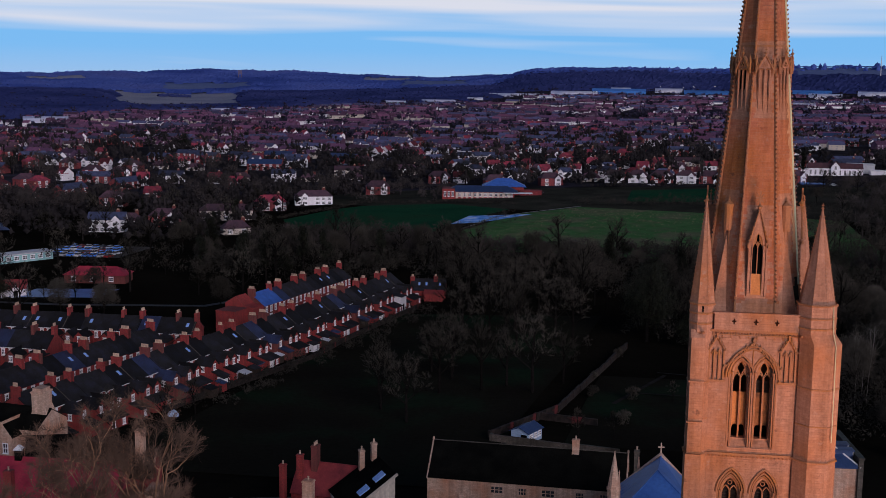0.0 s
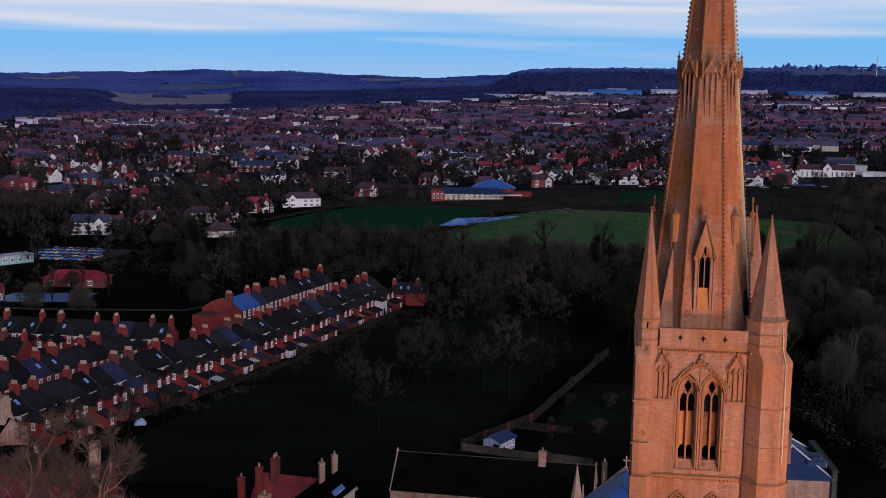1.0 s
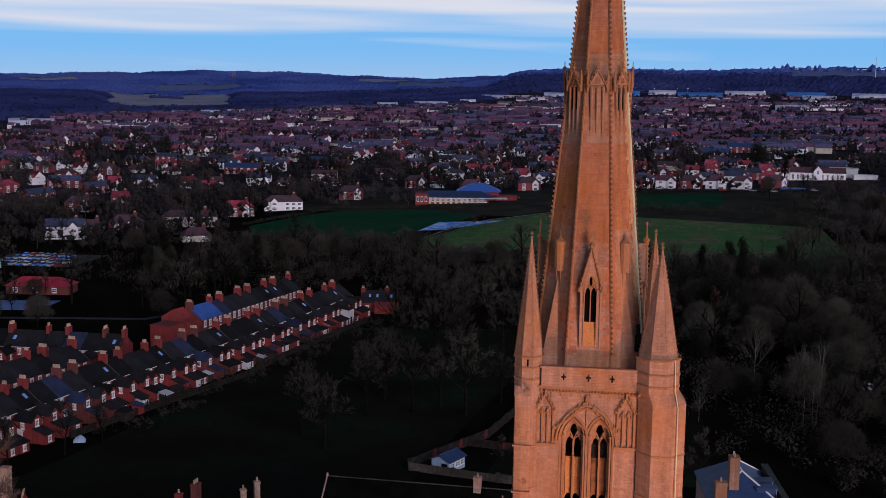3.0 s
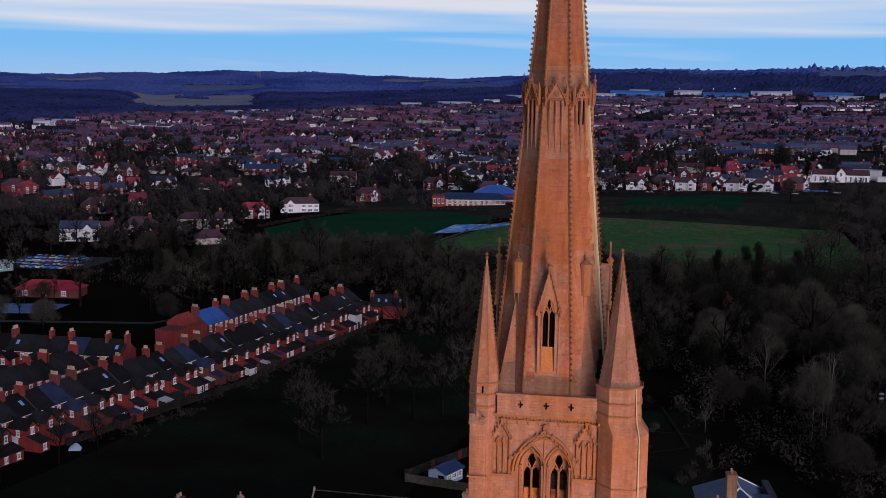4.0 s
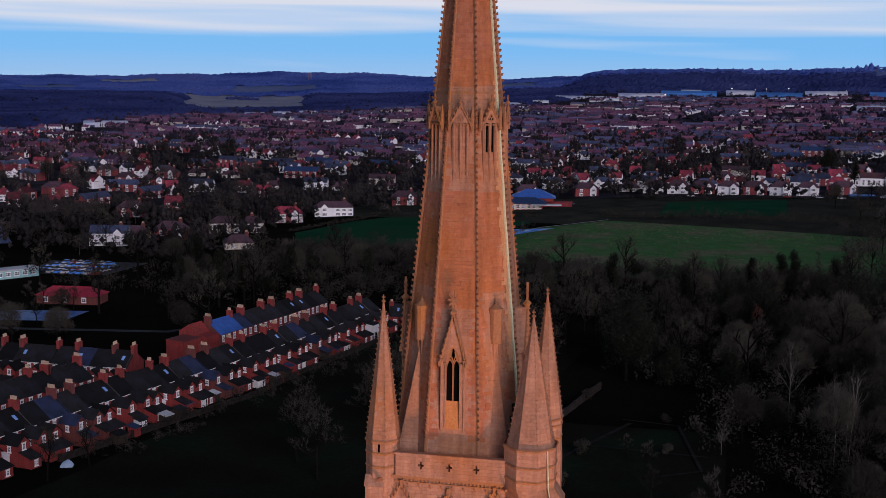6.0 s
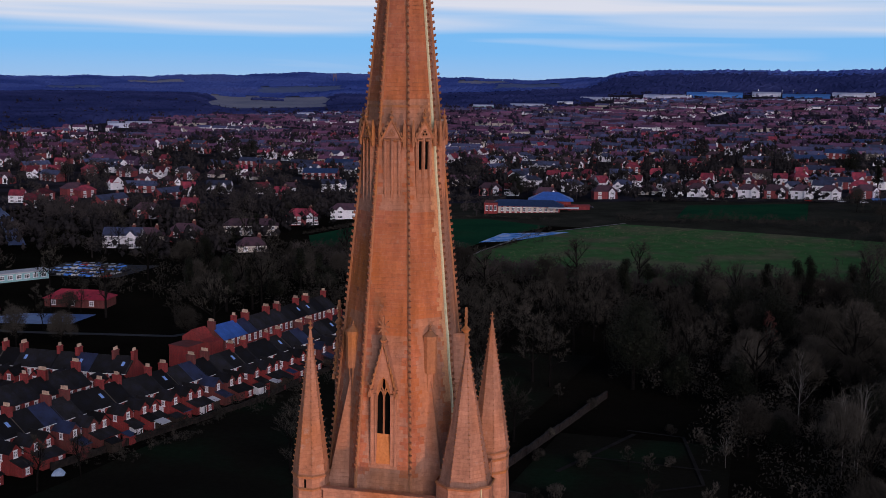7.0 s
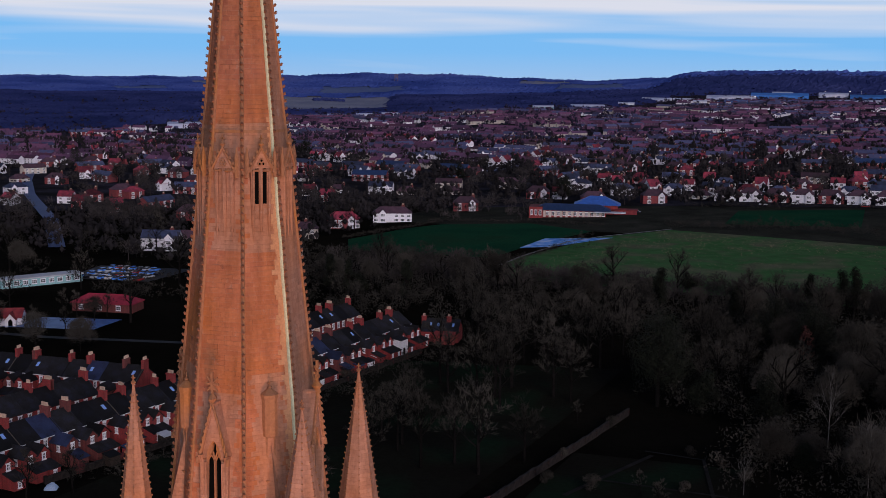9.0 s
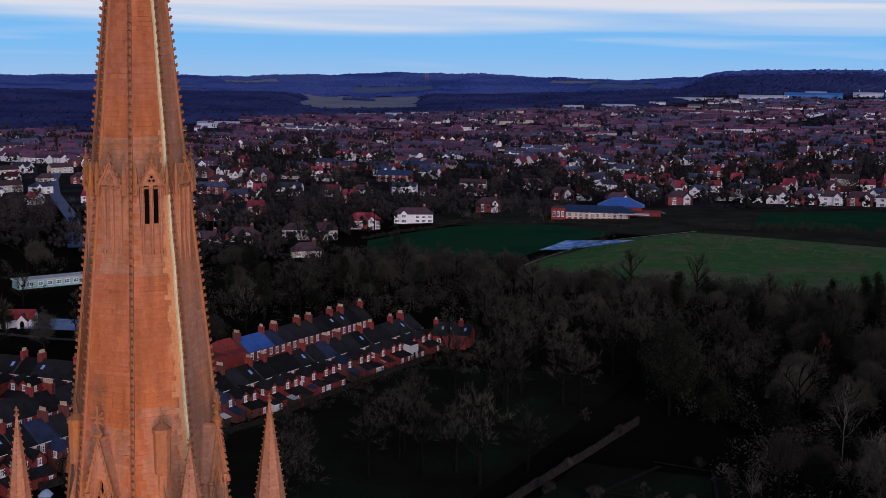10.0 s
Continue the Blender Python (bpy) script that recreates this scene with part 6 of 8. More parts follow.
for k in (-2.8, -0.6, 3.6):
    part("skylight", Shape().slab((k - 0.3, -2.2, 4.32), (k + 0.3, -2.2, 4.32), (k + 0.3, -1.3, 5.04), (k - 0.3, -1.3, 5.04), 0.08), SKYLIGHT, t)
t = thing("white_yard_building", "small whitewashed building against a back wing", "outbuilding", pose(-71.0, 233.2, height(-71, 233), 0, 0, 76.7))
part("wall", Shape().box(-1.8, 1.8, -1.4, 1.6, -0.5, 4.2), RENDERED, t)
part("roof", Shape().slab((-2.0, -1.6, 4.2), (2.0, -1.6, 4.2), (2.0, 1.7, 4.7), (-2.0, 1.7, 4.7), 0.12), SLATE, t)
part("doorway", Shape().box(-0.5, 0.4, -1.43, -1.38, 0, 2.0), VOID, t)

# pale sheets over yard clutter
for x, y, a, l in ((-93.5, 113.0, 20, 1.1), (-83.9, 183.4, 60, 1.2)):
    sheet = thing("tarpaulin", "crumpled pale tarpaulin over a heap in a back yard", "tarpaulin", pose(x, y, height(x, y), 0, 0, a), "sheets in the yards")
    s = Shape()
    n = 7
    for i in range(n):
        for j in range(n):
            u, v = i / (n - 1) * 2 - 1, j / (n - 1) * 2 - 1
            s.v.append((u * l, v * 0.9, max(-0.1, (1.1 - 0.9 * u * u) * (1 - v ** 4) + random.uniform(-0.14, 0.14))))
    for i in range(n - 1):
        for j in range(n - 1):
            s.f.append((i * n + j, (i + 1) * n + j, (i + 1) * n + j + 1, i * n + j + 1))
    part("cover", s, PAINT_BLUE, sheet)
# ---- the town beyond the fields ----
KINDS = {}


def build_house(kind, at):
    L, W, eave, ridge, hip, wall_mat, roof_mat, front, label = KINDS_SPEC[kind]
    t = thing("suburban_house", label, "house", at, "houses of the town")
    if hip:
        part("wall", Shape().box(-L / 2, L / 2, -W / 2, W / 2, -2, eave), wall_mat, t)
        part("roof", hip_roof(L, W, eave, ridge), roof_mat, t)
    else:
        part("wall", gable_walls(L, W, eave, ridge, -2), wall_mat, t)
        part("roof", gable_roof(L, W, eave, ridge, 0.35, 0.2), roof_mat, t)
    out = W / 2
    if front:
        bay = Shape().prism([(-1.9, -2), (1.9, -2), (1.9, eave), (0, eave + 2.0), (-1.9, eave)], -W / 2 - 1.0, 0)
        part("gabled_bay", bay.move(pose(front * L / 4, 0, 0)), RENDERED if wall_mat is not CREAM else CREAM, t)
        part("bay_roof", gable_roof(W / 2 + 1.2, 3.8, eave, eave + 2.0, 0.25, 0.15).move(pose(front * L / 4, -W / 4 - 0.5, 0, 0, 0, 90)), roof_mat, t)
        sash(t, front * L / 4, -W / 2 - 1.03, 3.2, 2.2, 1.4, 0, 3)
        sash(t, front * L / 4, -W / 2 - 1.03, 0.6, 2.4, 1.5, 0, 3)
        spots = (-front * L / 4,) if L < 15 else (-front * L * 0.42, -front * L * 0.26, -front * L * 0.1, front * L * 0.43)
    else:
        n = 2 if L < 15 else round(L / 5)
        spots = [L * ((i + 0.5) / n - 0.5) for i in range(n)]
    for x in spots:
        sash(t, x, -out - 0.03, eave - 2.0, 1.9, 1.4, 0, 3)
        sash(t, x, -out - 0.03, 0.6, 2.1, 1.5, 0, 3)
    brick_stack(t, L * 0.28, 0.3, ridge - 0.6, 1.7, 3, False, BRICK_B)
    return t


KINDS_SPEC = [
    (9, 7.5, 5.0, 8.0, False, TOWN_BRICK, TOWN_TILE, 0, "red brick house with a red tiled roof"),
    (14, 7.5, 5.0, 8.2, True, TOWN_BRICK, TOWN_BROWN, 1, "pair of brick houses with a hipped brown roof"),
    (13, 7.5, 5.0, 7.8, True, RENDERED, TOWN_SLATE, -1, "white rendered house pair under a dark hipped roof"),
    (9, 7.0, 4.8, 7.6, False, RENDERED, TOWN_TILE, 0, "white rendered house with a red tiled roof"),
    (12, 7.0, 2.9, 6.0, True, CREAM, TOWN_BROWN, 0, "cream bungalow with a brown hipped roof"),
    (22, 7.5, 5.1, 7.8, False, TOWN_BRICK, TOWN_SLATE, 0, "short dark brick terrace under slate"),
    (8, 8.5, 5.2, 9.0, False, RENDERED, TOWN_TILE, 1, "white gabled house with a steep red roof"),
    (18, 7.5, 5.0, 7.6, False, CREAM, TOWN_BROWN, 0, "row of pale rendered houses with brown roofs"),
    (11, 8.0, 5.0, 8.0, True, TOWN_BRICK, TOWN_TILE, 0, "square brick house with a hipped red roof"),
    (26, 9.0, 5.4, 8.4, False, TOWN_BRICK, SLATE_BLUE, 0, "long brick building with a blue slate roof"),
    (16, 8.0, 5.6, 8.4, False, RENDERED, TOWN_SLATE, 1, "long white house with a dark roof"),
    (20, 8.0, 4.9, 7.9, True, RENDERED, TOWN_BROWN, -1, "wide white house pair under a brown hipped roof"),
    (25, 8.0, 5.0, 7.8, True, CREAM, TOWN_BROWN, 0, "wide pale house row under a brown hipped roof"),
    (16, 8.0, 4.9, 8.2, True, TOWN_BRICK, TOWN_TILE, 1, "red brick house pair under a hipped red roof"),
    (12, 8.0, 5.2, 8.3, True, RENDERED, TOWN_BROWN, 1, "white rendered house pair under a hipped brown roof"),
]
PLACED = []


def house(kind, x, y, turn=0.0):
    m = pose(x, y, height(x, y) - 0.1, 0, 0, turn)
    PLACED.append((x, y, KINDS_SPEC[kind][0] / 2 + 4))
    if kind in KINDS:
        return copy_thing(KINDS[kind], m)
    KINDS[kind] = build_house(kind, m)
    return KINDS[kind]


# houses that can be told apart round the fields
house(11, -170, 513, 20)
house(13, -185, 482, 22)
house(12, -193, 436, 20)
house(1, -212, 407, 10)
house(4, -228, 404, 10)
house(6, -306, 606, 20)
house(10, -296, 629, 10)
house(3, -268, 634, 5)
house(0, -244, 605, 8)
house(9, -270, 752, 6)
house(10, -230, 664, 10)
house(3, -341, 770, 25)
house(6, -370, 628, -30)
house(5, -343, 615, 8)
house(1, -274, 490, 14)
house(0, -266, 524, 10)
house(10, -305, 970, 10)
for i in range(5):
    house(6, -218 + 3.5 * i, 925 + 26 * i, 62)
house(8, -214, 1122, 20)
house(6, -228, 1287, 10)
house(6, -165, 1146, 30)
house(10, -112, 840, 8)
house(10, -127, 846, 8)
house(6, -121, 1506, 0)
house(6, -110, 1506, 0)
house(6, -55, 680, 35)
house(8, -46, 830, 10)
house(1, -120, 642, 10)
house(3, -106, 640, 6)
house(2, -40, 666, 4)
house(4, -23, 646, 0)
for i, kind in enumerate((14, 14, 1, 14, 1, 14, 14)):
    house(kind, -8 + 14.5 * i, 636 - 3.4 * i, -1 - i)
house(7, 44, 756, 0)
house(5, 86, 782, -4)
house(2, 77, 963, 0)
house(9, 119, 972, -10)
house(8, -7, 1163, 0)
house(9, 38, 1213, 5)
house(4, -95, 994, 5)
house(4, -171, 384, 30)
house(10, -228, 381, 15)
house(1, -146, 570, 15)


WEST_ROAD = [(-270.0, 367.0), (-337.0, 458.0), (-432.0, 570.0), (-495.0, 653.0), (-629.0, 850.0), (-758.0, 1039.0)]


def road_west(x, y):
    """Whether a place lies on the western road or the verge that the eye looks over."""
    cx = float(np.interp(y, [b for a, b in WEST_ROAD], [a for a, b in WEST_ROAD]))
    return WEST_ROAD[0][1] - 20 < y < WEST_ROAD[-1][1] and -13 < x - cx < 18


def clear(x, y, r, keep=1.0):
    return all((x - a) ** 2 + (y - b) ** 2 > (r + c) ** 2 * keep for a, b, c in PLACED)


for i in range(10):
    x, y = -104 + 23 * i, 704 + 9 * math.sin(i * 2.0)
    if clear(x, y, 5):
        house((2, 6, 1, 3)[i % 4], x, y, -6 + 4 * math.sin(i))
for i in range(9):
    x, y = -96 + 24 * i, 752 + 8 * math.sin(i * 1.7)
    if clear(x, y, 5):
        house((3, 8, 10, 6)[i % 4], x, y, 6 * math.sin(i))

for i in range(13):
    x, y = -72 + 19 * i, 668 - 0.12 * (i * 19) + 7 * math.sin(i * 2.3)
    if clear(x, y, 4) and not 100 < x < 172:
        house((2, 3, 2, 10, 8)[i % 5], x, y, -5 + 4 * math.sin(i * 1.3))

# the streets by the western road
for i in range(26):
    x, y = random.uniform(-560, -330), random.uniform(500, 820)
    kind = (0, 1, 3, 6, 8, 10, 2, 5)[i % 8]
    if clear(x, y, KINDS_SPEC[kind][0] / 2) and not road_west(x, y):
        house(kind, x, y, random.uniform(-30, 40))

# streets of houses in between
count = 0
for _ in range(4000):
    if count > 235:
        break
    dist = 560 + 900 * random.random() ** 0.8
    az = random.uniform(-41, 15)
    x, y = (dist + 60) * math.sin(radians(az)), -70 + (dist + 60) * math.cos(radians(az))
    if -165 < x < 95 and y < 600 or 85 < x < 170 and y < 720:
        continue
    turn = 12 * math.sin(x * 0.006 + 1) + 25 * math.sin(y * 0.004) + random.uniform(-6, 6)
    if int(x / 130 + y / 170) % 3 == 0:
        turn += 60
    kind = random.choices(range(11), (5, 16, 7, 4, 8, 11, 5, 5, 8, 1, 2))[0]
    k = 0
    for i in range(random.randint(2, 6)):
        dx = i * (KINDS_SPEC[kind][0] + 3.5)
        hx, hy = x + dx * math.cos(radians(turn)), y + dx * math.sin(radians(turn))
        if clear(hx, hy, KINDS_SPEC[kind][0] / 2):
            house(kind, hx, hy, turn)
            count += 1


def woods_from(az):
    """How far out the town gives way to woods on a bearing."""
    return float(np.interp(az, (-46, -33, -29, -24, -18, -8, -6, -4.7), (1560, 1600, 1800, 2050, 2240, 2400, 2520, 2730)))


def far_roofs():
    """The far roofs of the town in rows, past counting."""
    made = {}
    rows = 0
    for _ in range(9000):
        if rows > 560:
            break
        dist = 1020 + 1640 * random.random() ** 0.85
        az = random.uniform(-42, 16)
        if dist > min(2620, woods_from(az) - 40):
            continue
        x, y = dist * math.sin(radians(az)), -70 + dist * math.cos(radians(az))
        if -165 < x < 95 and y < 610 or 80 < x < 175 and y < 730:
            continue
        L, W, e = random.choice((9, 12, 14, 22, 30)), random.uniform(7, 8.5), random.uniform(4.4, 5.4)
        turn = 20 * math.sin(x * 0.004) + random.uniform(-8, 8)
        if random.random() < 0.25:
            turn += 70
        walls = random.choices(("brick", "white", "dark", "cream"), (2.2, 1.8, 5.5, 1.4))[0]
        roofs = random.choices(("red", "brown", "slate"), (2.2, 5.5, 4.5))[0]
        any_made = False
        for k in range(random.randint(2, 7)):
            d = k * (L + random.uniform(1.5, 5))
            hx, hy = x + d * math.cos(radians(turn)), y + d * math.sin(radians(turn))
            if not clear(hx, hy, L / 2 - 1):
                continue
            any_made = True
            PLACED.append((hx, hy, L / 2))
            m = pose(hx, hy, height(hx, hy), 0, 0, turn + random.uniform(-2, 2))
            made.setdefault(walls, Shape()).merge(gable_walls(L, W, e, e + 2.8, -3), m)
            made.setdefault(roofs, Shape()).merge(gable_roof(L, W, e, e + 2.8, 0.3, 0.2), m)
            wins, stacks = made.setdefault("window", Shape()), made.setdefault("stack", Shape())
            n = max(2, int(L / 4))
            for i in range(n):
                cx = -L / 2 + L * (i + 0.5) / n
                wins.merge(Shape().box(cx - 0.6, cx + 0.6, -W / 2 - 0.06, -W / 2 + 0.02, 3.0, 4.1), m)
                if dist < 1500:
                    wins.merge(Shape().box(cx - 0.6, cx + 0.6, -W / 2 - 0.06, -W / 2 + 0.02, 0.8, 2.0), m)
                if i % 2 == 0:
                    stacks.merge(Shape().box(cx + 1.4, cx + 2.3, -0.4, 0.4, e + 2.0, e + 4.0), m)
        rows += any_made
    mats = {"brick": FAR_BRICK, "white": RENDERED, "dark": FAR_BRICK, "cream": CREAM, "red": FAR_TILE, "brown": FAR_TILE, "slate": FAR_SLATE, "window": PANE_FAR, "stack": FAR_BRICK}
    town = tagged(new("far_town"), "far streets of red and brown roofed houses in haze-tinted colours", "houses", kind="stuff")
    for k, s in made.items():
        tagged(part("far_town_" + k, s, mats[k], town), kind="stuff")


far_roofs()


def primary_school():
    """Low brick school with blue hipped roofs beside the sports field."""
    t = thing("brick_school", "low red brick school with blue hipped roofs", "school building", pose(-80, 548, height(-80, 548), 0, 0, 8))
    part("wall", Shape().box(-22, 16, -6, 6, -2, 3.6).box(-24, -17, -8, 5, -2, 5.2), BRICK, t)
    part("roof", hip_roof(40, 13, 3.6, 6.4).move(pose(-2, 0, 0)), SLATE_BLUE, t, "dull blue slate hipped roof")
    part("upper_wall", Shape().box(0, 22, 6, 18, -2, 5.6), BRICK, t)
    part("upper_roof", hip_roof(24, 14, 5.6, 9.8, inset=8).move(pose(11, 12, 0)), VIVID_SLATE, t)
    part("canopy", Shape().box(10, 26, -9, -3, 3.0, 3.3), METAL_WHITE, t)
    part("side_wing", Shape().box(20, 32, 4, 10, -2, 3.4).box(19.6, 32.4, 3.6, 10.4, 3.4, 3.7), TILE_RED, t)
    for i in range(11):
        part("white_pier", Shape().box(-16.6 + i * 2.9, -15.4 + i * 2.9, -6.1, -5.9, -0.2, 3.2), CREAM, t)
        sash(t, -14.5 + i * 2.9, -6.03, 0.9, 1.4, 1.9, 0)
    for i in range(3):
        sash(t, -22.6 + i * 2.2, -8.03, 1.0, 1.3, 2.6, 0)


def white_school():
    """Long white school building on the rise."""
    x, y = 132, 676
    t = thing("white_school", "long white school building with a central gable", "school building", pose(x, y, height(x, y) - 0.4, 0, 0, -4))
    part("wall", gable_walls(34, 9, 5.4, 8.2, -2), RENDERED, t)
    part("roof", gable_roof(34, 9, 5.4, 8.2, 0.4, 0.2), TILE_BROWN, t)
    part("porch", Shape().prism([(-2.6, -2), (2.6, -2), (2.6, 6.6), (0, 9.6), (-2.6, 6.6)], -6, 0), RENDERED, t, "white gabled porch")
    part("porch_roof", gable_roof(6.4, 5.2, 6.6, 9.6, 0.3, 0.2).move(pose(0, -3.0, 0, 0, 0, 90)), TILE_BROWN, t)
    sash(t, 0, -6.05, 4.4, 1.4, 2.4, 0)
    for i in range(11):
        if abs(i - 5) > 0:
            sash(t, -15 + i * 3, -4.53, 1.0, 1.3, 3.2, 0)
    part("west_wing", Shape().box(-26, -17, -4, 4, -2, 4.0).box(-26.4, -17, -4.4, 4.4, 4.0, 4.4), RENDERED, t)
    for i in range(3):
        sash(t, -24.4 + i * 2.8, -4.03, 1.0, 1.4, 2.2, 0)
    part("east_wing", Shape().box(22, 36, -3, 5, -2, 4.0).box(21.6, 36.4, -3.4, 5.4, 4.0, 4.5), RENDERED, t)
    part("flat_block", Shape().box(10, 26, 10, 22, -2, 7.0).box(9.6, 26.4, 9.6, 22.4, 7.0, 7.5), METAL_WHITE, t)
    c = thing("bandstand_canopy", "small white flat-topped shelter on posts", "shelter", pose(97, 621, height(97, 621)))
    part("roof", Shape().frustum(0, 0, 4.0, 4.6, 4.3, 4.6, 12).frustum(0, 0, 4.3, 4.6, 4.9, 2.5, 12), FRAME, c)
    for a in range(0, 360, 60):
        part("post", Shape().frustum(4.0 * math.cos(radians(a)), 4.0 * math.sin(radians(a)), -0.5, 0.12, 4.0, 0.12, 6), FRAME, c)
    b = thing("blue_sports_court", "low blue-surfaced sports court", "court", pose(108, 614, height(108, 614)))
    part("surface", Shape().box(-7, 7, -5, 5, -1.5, 0.6), METAL_BLUE, b)


def park_buildings():
    p = thing("park_pavilion", "low brick pavilion with a broad red roof", "pavilion", pose(-176, 259, height(-176, 259), 0, 0, 6))
    part("wall", Shape().box(-10, 10, -4, 4, -1, 2.8), BRICK_B, p)
    part("roof", hip_roof(20, 8.5, 2.8, 5.0), CRIMSON_TILE, p, "faded red sheet roof")
    for i in range(3):
        sash(p, -7 + 6.2 * i, -4.03, 0.7, 1.5, 1.4, 0)
    b = thing("white_boathouse", "white gabled kiosk with a bright red roof", "kiosk", pose(-192, 230, height(-192, 230), 0, 0, 25))
    part("wall", gable_walls(11, 6, 2.6, 4.6), RENDERED, b)
    part("roof", gable_roof(11, 6, 2.6, 4.6, 0.4, 0.2), TILE_RED, b)
    for k in (-2.6, 2.6):
        part("gabled_porch", Shape().prism([(-1.5, -1), (1.5, -1), (1.5, 2.3), (0, 4.0), (-1.5, 2.3)], -4.4, 0).move(pose(k, 0, 0)), RENDERED, b)
        part("porch_roof", gable_roof(4.6, 3.0, 2.3, 4.0, 0.3, 0.15).move(pose(k, -2.4, 0, 0, 0, 90)), TILE_RED, b)
        part("doorway", Shape().prism([(-0.6, 0), (0.6, 0), (0.6, 1.7), (0, 2.4), (-0.6, 1.7)], -4.45, -4.38).move(pose(k, 0, 0)), VOID, b)
    w = thing("flat_roofed_clubhouse", "long pale turquoise flat-roofed clubhouse", "clubhouse", pose(-223, 290, height(-223, 290), 0, 0, 55))
    part("wall", Shape().box(-14, 14, -3, 3, -1, 2.8), AQUA, w)
    part("roof", Shape().box(-14.4, 14.4, -3.5, 3.5, 2.8, 3.2), METAL_WHITE, w)
    for i in range(9):
        sash(w, -12 + 3 * i, -3.03, 0.9, 1.8, 1.4, 0, 3)


def car(at, mat):
    t = thing("parked_car", "parked car on an asphalt car park", "car", at, "cars in the car park")
    b = Shape().prism([(-2.1, 0.3), (2.1, 0.3), (2.15, 0.75), (1.3, 0.92), (-2.0, 0.95), (-2.15, 0.7)], -0.85, 0.85)
    part("body", b, mat, t)
    part("cabin", Shape().prism([(-1.75, 0.92), (1.1, 0.92), (0.45, 1.45), (-1.2, 1.47)], -0.72, 0.72), GLASS, t)
    part("roof_panel", Shape().prism([(-1.2, 1.44), (0.45, 1.42), (0.4, 1.5), (-1.15, 1.52)], -0.7, 0.7), mat, t)
    for x in (-1.35, 1.3):
        for y in (-0.8, 0.8):
            part("wheel", Shape().frustum(0, 0, -0.1, 0.32, 0.1, 0.32, 12).move(pose(x, y, 0.32, 90)), TYRE, t)
    return t


primary_school()
white_school()
park_buildings()
CARS = [car(pose(-216 + 3.0 * i, 312, height(-216 + 3.0 * i, 312) + 0.2, 0, 0, 80), m) for i, m in enumerate(CAR_MATS)]
for i in range(34):
    x, y = -217 + (i % 9) * 2.9, 306 + (i // 9) * 7.0
    copy_thing(CARS[(i * 3) % 5 if i % 3 else 0], pose(x, y, height(x, y) + 0.2, 0, 0, 80 + random.uniform(-4, 4)))
for x, y, k, a in ((95, 596, 2, 0), (84, 600, 1, 0), (31, 617, 2, 0), (67, 604, 4, 0), (14, 612, 2, 10), (118, 600, 1, 5), (88, 135, 2, 20), (93, 133, 1, 20), (-66, 560, 2, 0), (-60, 562, 1, 0), (-50, 566, 3, 0)):
    copy_thing(CARS[k], pose(x, y, height(x, y) + 0.05, 0, 0, a))


def sheds(az, r, w, d, h, mat, label, turn=0.0):
    x, y = r * math.sin(radians(az)), -70 + r * math.cos(radians(az))
    t = thing("warehouse", label, "warehouse", pose(x, y, height(x, y) - 1, 0, 0, turn), "far industrial sheds")
    part("wall", Shape().box(-w / 2, w / 2, -d / 2, d / 2, -6, h), mat, t)
    part("roof", gable_roof(w, d, h, h + d * 0.09, 0.5, 0.5), FAR_CLAD if mat is not METAL_BLUE else METAL_BLUE, t)
    for i in range(int(w / 30)):
        part("bay_door", Shape().box(-w / 2 + 30 * i + 9, -w / 2 + 30 * i + 15, -d / 2 - 0.1, -d / 2, 0, h * 0.6), FAR_SLATE, t)


for s_az, s_r, s_w, s_d, s_h, s_mat, s_label in (
        (0.1, 2690, 122, 50, 8, METAL_BLUE, "far blue warehouse below the wooded hill"),
        (0.2, 2775, 46, 40, 5, METAL_WHITE, "tall white factory bay above a blue warehouse"),
        (-2.1, 2640, 105, 40, 6, FAR_CLAD, "long low pale factory below the hill"),
        (-2.0, 2500, 60, 30, 6, METAL_BLUE, "low blue-sided shed among far roofs"),
        (-3.5, 2460, 28, 20, 9, METAL_WHITE, "small bright white factory among far roofs"),
        (-4.9, 2640, 126, 26, 5, FAR_CLAD, "long low pale factory below the hill"),
        (-7.0, 2520, 34, 24, 8, METAL_WHITE, "small bright white factory among far roofs"),
        (-8.8, 2460, 74, 40, 6, FAR_CLAD, "long low pale factory below the hill"),
        (-11.0, 2400, 44, 26, 7, AQUA, "low green-sided factory among far roofs"),
        (2.5, 2720, 62, 40, 7, FAR_CLAD, "pale clad factory below the hill"),
        (4.3, 2690, 100, 40, 6, METAL_BLUE, "low blue-sided warehouse below the hill"),
        (3.6, 2560, 90, 30, 5, FAR_CLAD, "long low pale factory below the hill"),
        (6.4, 2730, 90, 40, 6, FAR_CLAD, "pale clad factory below the hill"),
        (9.2, 2720, 84, 40, 7, METAL_BLUE, "far blue-sided warehouse by white sheds"),
        (9.8, 2640, 70, 40, 6, FAR_CLAD, "pale clad factory below the hill"),
        (12.2, 2700, 90, 40, 6, FAR_CLAD, "pale clad factory below the hill"),
        (8.6, 2250, 60, 30, 7, FAR_CLAD, "pale flat-roofed college block"),
        (-19.6, 2110, 34, 22, 7, METAL_WHITE, "small bright white factory among far roofs"),
        (-18.4, 2120, 30, 22, 7, METAL_WHITE, "small bright white factory among far roofs"),
        (-20.9, 2090, 40, 22, 6, FAR_CLAD, "long low pale factory below the woods"),
        (-27.9, 1700, 60, 26, 7, FAR_CLAD, "long low pale factory among far roofs")):
    sheds(s_az, s_r, s_w, s_d, s_h, s_mat, s_label, -s_az)


